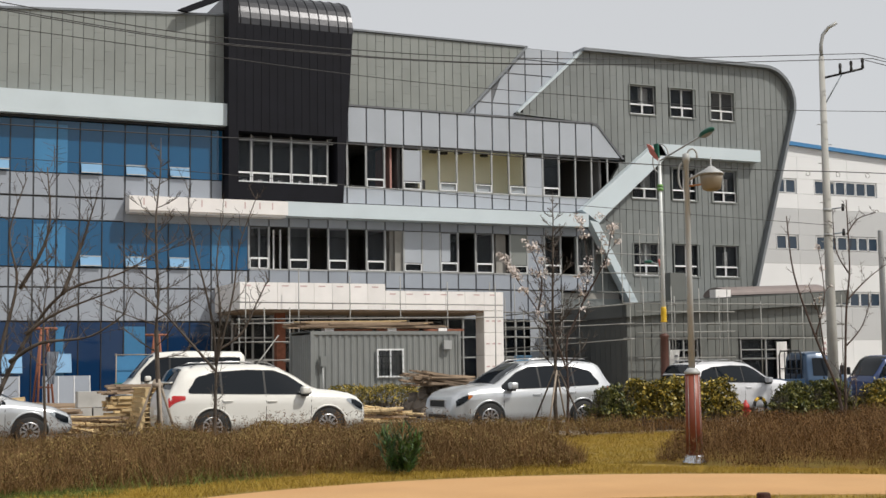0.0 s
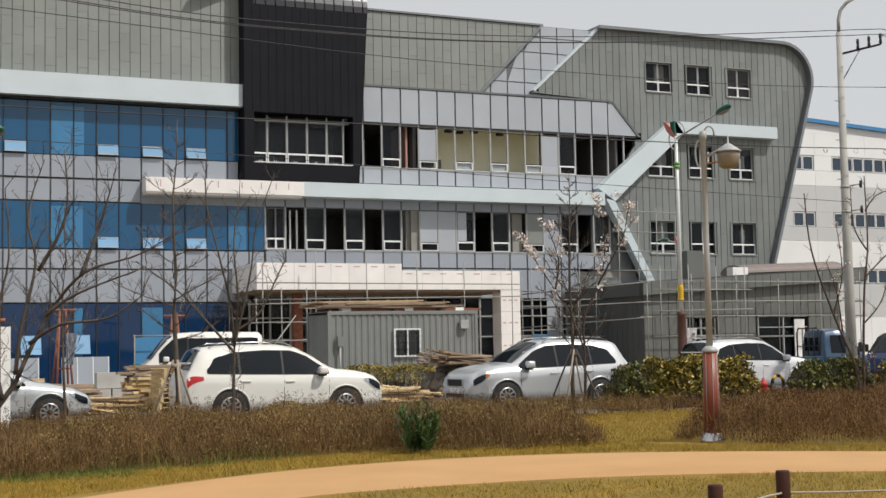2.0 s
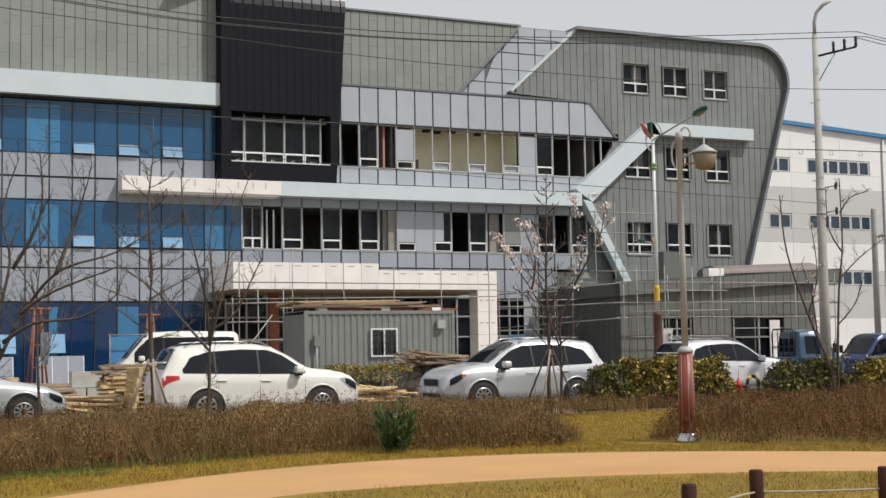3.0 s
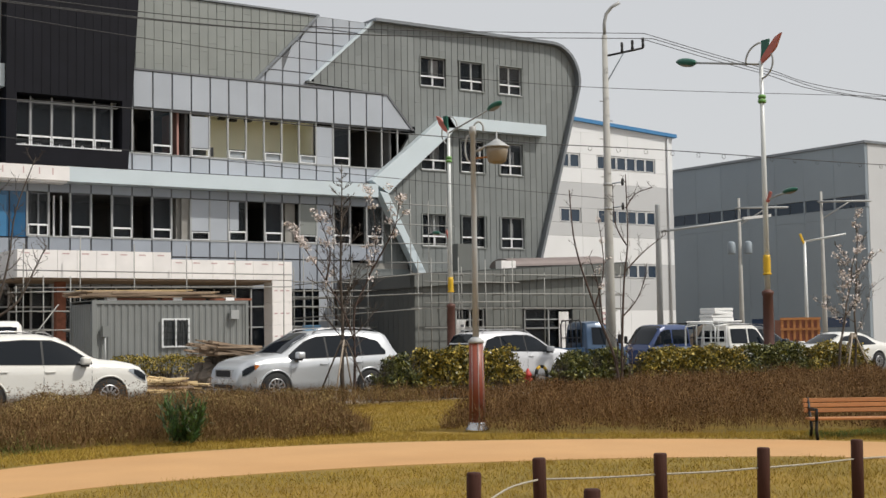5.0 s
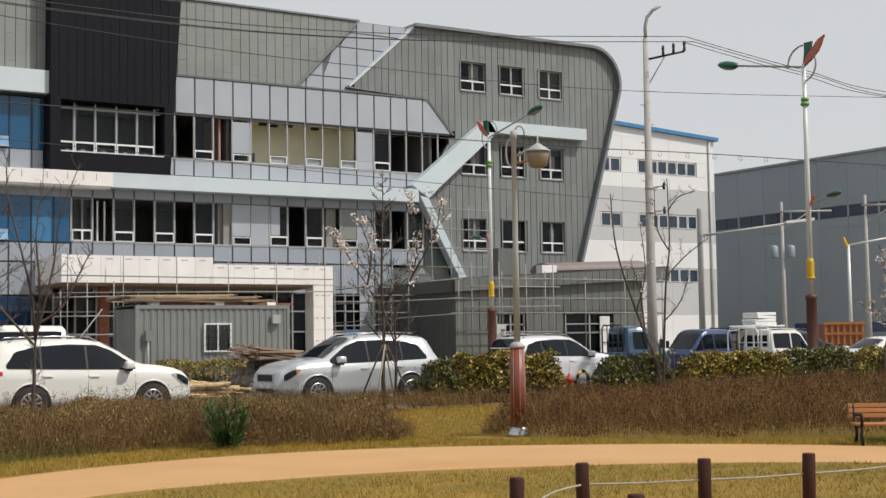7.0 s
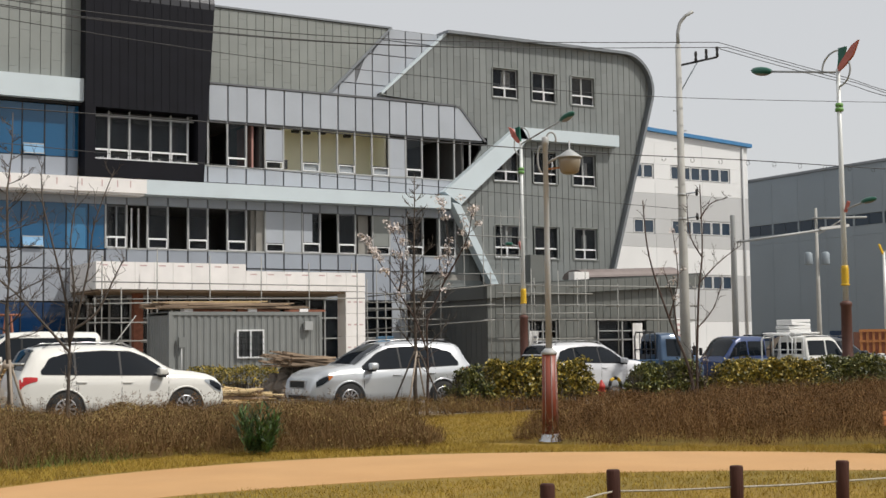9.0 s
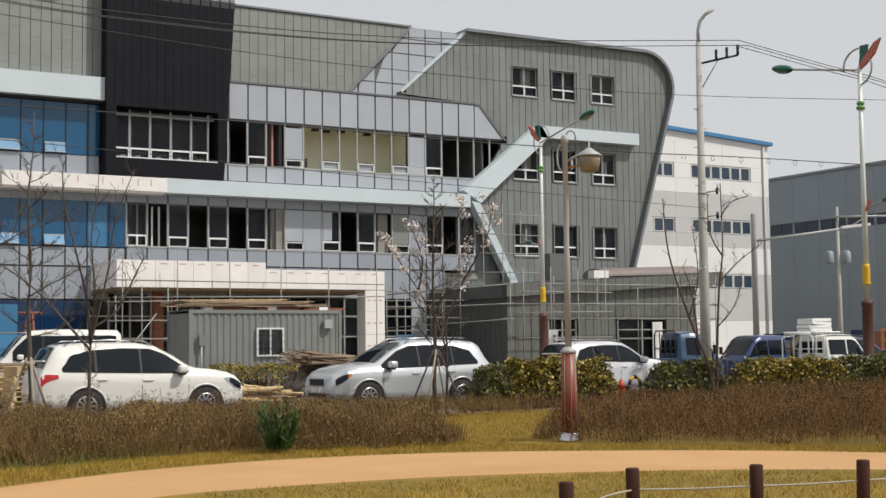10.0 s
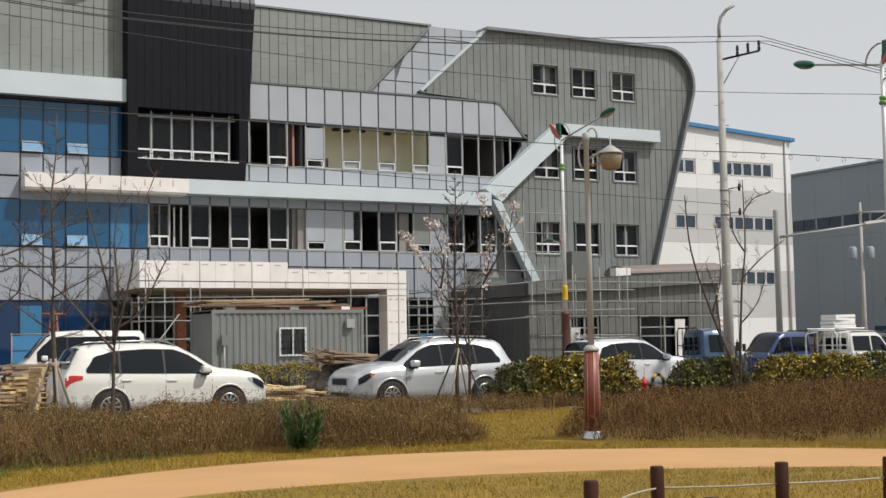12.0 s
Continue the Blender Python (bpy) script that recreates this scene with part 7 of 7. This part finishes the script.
# ---- bare trees ----
def tree(x, y, h, seed, label, r=0.055, spread=0.6, first=0.35, n=16, blossoms=0, bark="bark", lean=(0, 0), stakes=False, up=0.75, fork=False):
    """A young tree: tapered trunk, limbs, twigs, and blossom clusters on the twigs."""
    rn = random.Random(seed)
    t = empty("bare_tree" if not blossoms else "blossom_tree", label, "tree", (x, y, 0))
    top = Vector((lean[0], lean[1], h))
    pts = []
    for i in range(9):
        u = i / 8
        pts.append(tuple(top * u + Vector((rn.uniform(-1, 1), rn.uniform(-1, 1), 0)) * 0.035 * h * 0.25 * (u > 0)))
    rod("trunk", pts, r, M[bark], t, sides=9, r1=0.008)
    twigs = bmesh.new()
    tips = []
    def along_trunk(u):
        k = min(int(u * 8), 7)
        return Vector(pts[k]).lerp(Vector(pts[k + 1]), u * 8 - k)
    for b in range(n):
        u = first + (0.97 - first) * (b + rn.random() * 0.6) / n
        p = along_trunk(u)
        a = b * 2.4 + rn.uniform(-0.5, 0.5)
        L = spread * h * (1.08 - u) * rn.uniform(0.55, 1.1)
        d = Vector((math.cos(a), math.sin(a), up * rn.uniform(0.5, 1.4))).normalized()
        q, path = p.copy(), [tuple(p)]
        for s in range(5):
            d = (d + Vector((rn.uniform(-0.22, 0.22), rn.uniform(-0.22, 0.22), rn.uniform(-0.05, 0.22)))).normalized()
            q = q + d * L / 5
            path.append(tuple(q))
            if s >= 0:
                for w in range(rn.randint(2, 3)):
                    td = (d + Vector((rn.uniform(-0.9, 0.9), rn.uniform(-0.9, 0.9), rn.uniform(-0.3, 0.9)))).normalized()
                    tl = L * rn.uniform(0.16, 0.42)
                    e = q + td * tl * 0.5 + Vector((rn.uniform(-0.04, 0.04), rn.uniform(-0.04, 0.04), 0.02))
                    f = e + (td + Vector((rn.uniform(-0.4, 0.4), rn.uniform(-0.4, 0.4), rn.uniform(-0.1, 0.4)))).normalized() * tl * 0.5
                    tube(twigs, [tuple(q), tuple(e), tuple(f)], 0.006, 3, 0.0035, cap=False)
                    tips += [q, e, f, q.lerp(e, 0.5)]
                    for w2 in range(2):
                        g2 = e + (td + Vector((rn.uniform(-1, 1), rn.uniform(-1, 1), rn.uniform(-0.4, 0.8)))).normalized() * tl * 0.4
                        tube(twigs, [tuple(e), tuple(g2)], 0.0045, 3, 0.003, cap=False)
        rod("limb", path, max(0.009, r * 0.38 * (1.05 - u)), M[bark], t, sides=6, r1=0.006)
    tw = part("crown", twigs, M[bark], t)
    tw["kind"] = "stuff"
    if blossoms:
        c = []
        for k in range(blossoms):
            p = rn.choice(tips)
            for j in range(rn.randint(5, 12)):
                c.append((p.x + rn.gauss(0, 0.045), p.y + rn.gauss(0, 0.045), p.z + rn.gauss(0, 0.04)))
        stuff("blossoms", leaves(np.array(c), 0.075, 0.0), M["blossom"], "", "", t)
    if stakes:
        st = empty("tree_stakes", "tripod of wooden stakes tied to a young tree", "tree support", (x, y, 0), rn.uniform(0, 90), group="tree supports")
        for k in range(3):
            a = k * math.tau / 3
            rod("stake", [(0.62 * math.cos(a), 0.62 * math.sin(a), 0), (0.05 * math.cos(a + 0.4), 0.05 * math.sin(a + 0.4), 1.45)], 0.028, M["stake"], st, sides=7)
        lathe("band", [(0.10, 0), (0.11, 0.05), (0.10, 0.1)], M["stake"], st, at=(0, 0, 1.28))
    return t


def limbed_tree(x, y, turn, label, trunk, limbs, r, bark, seed, blossoms=0, twig=0.32, dense=9, stakes=False):
    """A tree with a trunk and main limbs along given ways (sideways, height), side shoots and twigs on each."""
    rn = random.Random(seed)
    side = Vector((math.cos(radians(turn)), math.sin(radians(turn)), 0))
    deep = Vector((-side.y, side.x, 0))
    t = empty("blossom_tree" if blossoms else "bare_tree", label, "tree", (x, y, 0))
    twigs = bmesh.new()
    tips = []

    def way(pts, sway):
        out, off = [], 0.0
        for dx, dz in pts:
            out.append(tuple(side * dx + deep * off + Vector((0, 0, dz))))
            off += rn.uniform(-sway, sway)
        return smooth_curve(out, 5)

    def shoots(path, start, n, size):
        for k in range(n):
            u = start + (1 - start) * (k + rn.random()) / n
            i = min(int(u * (len(path) - 1)), len(path) - 2)
            p = Vector(path[i]).lerp(Vector(path[i + 1]), u * (len(path) - 1) - i)
            d0 = (Vector(path[i + 1]) - Vector(path[i])).normalized()
            d = (d0 * 0.5 + Vector((rn.uniform(-1, 1), rn.uniform(-1, 1), rn.uniform(-0.1, 0.9)))).normalized()
            L = size * rn.uniform(0.5, 1.6) * (1.15 - 0.5 * u)
            q, run = p.copy(), [tuple(p)]
            for j in range(4):
                d = (d + Vector((rn.uniform(-0.3, 0.3), rn.uniform(-0.3, 0.3), rn.uniform(-0.1, 0.25)))).normalized()
                q = q + d * L / 4
                run.append(tuple(q))
                for w in range(rn.randint(1, 2)):
                    e = (d * 0.6 + Vector((rn.uniform(-1, 1), rn.uniform(-1, 1), rn.uniform(-0.5, 0.8)))).normalized() * L * rn.uniform(0.15, 0.4)
                    m_ = q + e * 0.5 + Vector((0, 0, rn.uniform(-0.02, 0.03)))
                    tube(twigs, [tuple(q), tuple(m_), tuple(q + e)], 0.0045, 3, 0.003, cap=False)
                    if u > 0.45:
                        tips.append(q + e * rn.random())
            tube(twigs, run, 0.008, 4, 0.0035, cap=False)

    tp = way(trunk, 0.03)
    rod("trunk", tp, r, M[bark], t, sides=9, r1=r * 0.32)
    shoots(tp, 0.35, dense, twig)
    tips.clear()
    for k, pts in enumerate(limbs):
        lp = way(pts, 0.18)
        rod("limb", lp, r * 0.55, M[bark], t, sides=7, r1=0.007)
        shoots(lp, 0.15, dense, twig)
    cr_ = part("crown", twigs, M[bark], t)
    cr_["kind"] = "stuff"
    if blossoms:
        c = []
        for k in range(blossoms):
            p = rn.choice(tips)
            for j in range(rn.randint(6, 13)):
                c.append((p.x + rn.gauss(0, 0.045), p.y + rn.gauss(0, 0.045), p.z + rn.gauss(0, 0.04)))
        stuff("blossoms", leaves(np.array(c), 0.07, 0.0), M["blossom"], "", "", t)
    if stakes:
        st = empty("tree_stakes", "tripod of weathered stakes tied to a young tree", "tree support", (x, y, 0), rn.uniform(0, 90), group="tree supports")
        for k in range(4):
            a = k * math.tau / 4 + 0.3
            rod("stake", [(0.72 * math.cos(a), 0.72 * math.sin(a), 0), (0.05 * math.cos(a + 0.4), 0.05 * math.sin(a + 0.4), 1.5)], 0.022, M["bark" if k % 2 else "stake"], st, sides=7)
        lathe("band", [(0.07, 0), (0.08, 0.04), (0.07, 0.08)], M["bark"], st, at=(0, 0, 1.34))
    return t


tree(5.97, 27.0, 6.4, 11, "tall slender bare street tree held by stakes", 0.062, 0.28, 0.28, 26, stakes=True, up=0.35)
limbed_tree(6.34, 24.0, -25, "bare vase-shaped young tree before the white SUV", [(0, 0), (0.02, 0.9), (0.04, 1.78)],
            [[(0.04, 1.75), (0.2, 2.3), (0.38, 3.1), (0.5, 3.9), (0.84, 4.85)], [(0.04, 1.7), (-0.05, 2.5), (-0.25, 3.4), (-0.45, 4.3), (-0.5, 5.0)], [(0.03, 1.6), (-0.5, 2.2), (-1.0, 2.75), (-1.75, 3.3)], [(0.04, 1.78), (0.12, 2.6), (0.05, 3.6), (0.15, 4.5)], [(0.1, 2.0), (0.5, 2.3), (0.8, 2.9), (1.0, 3.3)]], 0.05, "bark", 5, twig=0.42, dense=16)
limbed_tree(1.75, 23.2, -25, "large bare spreading tree at the edge of the park", [(0, 0), (0.3, 0.6), (0.72, 1.2), (0.9, 1.7)],
            [[(0.75, 1.25), (1.2, 2.25), (1.85, 2.95), (2.8, 3.25), (3.65, 3.8)], [(0.72, 1.3), (0.85, 2.1), (1.1, 3.1), (1.0, 3.9), (1.3, 4.8)], [(1.2, 2.25), (1.75, 2.6), (2.9, 3.0)], [(1.8, 2.9), (2.05, 3.7), (2.35, 4.5)], [(1.1, 3.0), (1.6, 3.9), (1.55, 5.0)], [(0.5, 0.9), (0.35, 2.0), (0.6, 3.2), (0.5, 4.4)], [(0.95, 1.8), (1.5, 2.1), (2.3, 2.2), (2.9, 2.6)]], 0.07, "bark", 23, twig=0.6, dense=14)
tree(3.75, 27.0, 4.6, 29, "thin bare tree behind the shrubs", 0.035, 0.34, 0.3, 14, up=0.8)
limbed_tree(15.34, 27.2, -32, "young cherry tree with pale pink blossom and stakes", [(0.23, 0), (0.25, 0.9), (0.25, 1.6)],
            [[(0.24, 1.5), (0.0, 2.18), (-0.41, 2.9), (-0.88, 3.65), (-1.2, 4.15)], [(0.25, 1.55), (0.27, 2.25), (0.64, 3.06), (0.78, 3.9), (0.65, 5.0)], [(0.6, 3.0), (0.95, 3.6), (1.25, 4.2), (1.35, 4.9)], [(-0.4, 2.9), (-0.3, 3.6), (-0.55, 4.4)]], 0.045, "bark_red", 41, blossoms=125, twig=0.36, dense=15, stakes=True)
tree(15.34, 27.25, 5.7, 43, "straight dark young tree bound to the cherry", 0.055, 0.26, 0.25, 36, up=0.5)
limbed_tree(23.45, 26.8, -32, "bare reddish tree leaning beside the utility pole", [(0, 0), (-0.13, 0.97), (-0.6, 2.23), (-1.1, 3.9), (-1.23, 5.4)],
            [[(-0.4, 1.8), (-0.5, 2.8), (-0.75, 3.6)], [(-0.6, 2.3), (-0.35, 3.3), (-0.45, 4.6)], [(0, 0), (0.1, 0.7), (0.35, 1.4)]], 0.045, "bark_red", 51, blossoms=14, twig=0.26, dense=7)
limbed_tree(23.6, 26.85, -32, "bare reddish tree beside the utility pole", [(0, 0), (0.0, 0.97), (0.1, 2.9), (0.22, 4.05), (0.2, 5.8)],
            [[(0.2, 3.9), (-0.1, 4.5), (-0.15, 5.55)], [(0.14, 3.2), (0.7, 3.75), (1.3, 4.2)], [(0.2, 4.9), (0.5, 5.3), (0.95, 5.45)], [(0.05, 2.0), (0.5, 2.5), (0.75, 3.2)], [(0, 0), (-0.15, 0.8), (-0.1, 1.6)], [(0, 0), (0.25, 0.6), (0.3, 1.3)]], 0.042, "bark_red", 57, twig=0.34, dense=7)
tree(31.3, 26.2, 4.6, 63, "young cherry tree with white blossom clusters", 0.045, 0.42, 0.25, 9, blossoms=80, lean=(0.9, -0.3), up=0.8)
tree(33.1, 27.0, 5.4, 67, "slender bare tree with a few white blossoms", 0.045, 0.36, 0.25, 11, blossoms=70, bark="bark", lean=(0.4, 0), stakes=True, up=0.9)
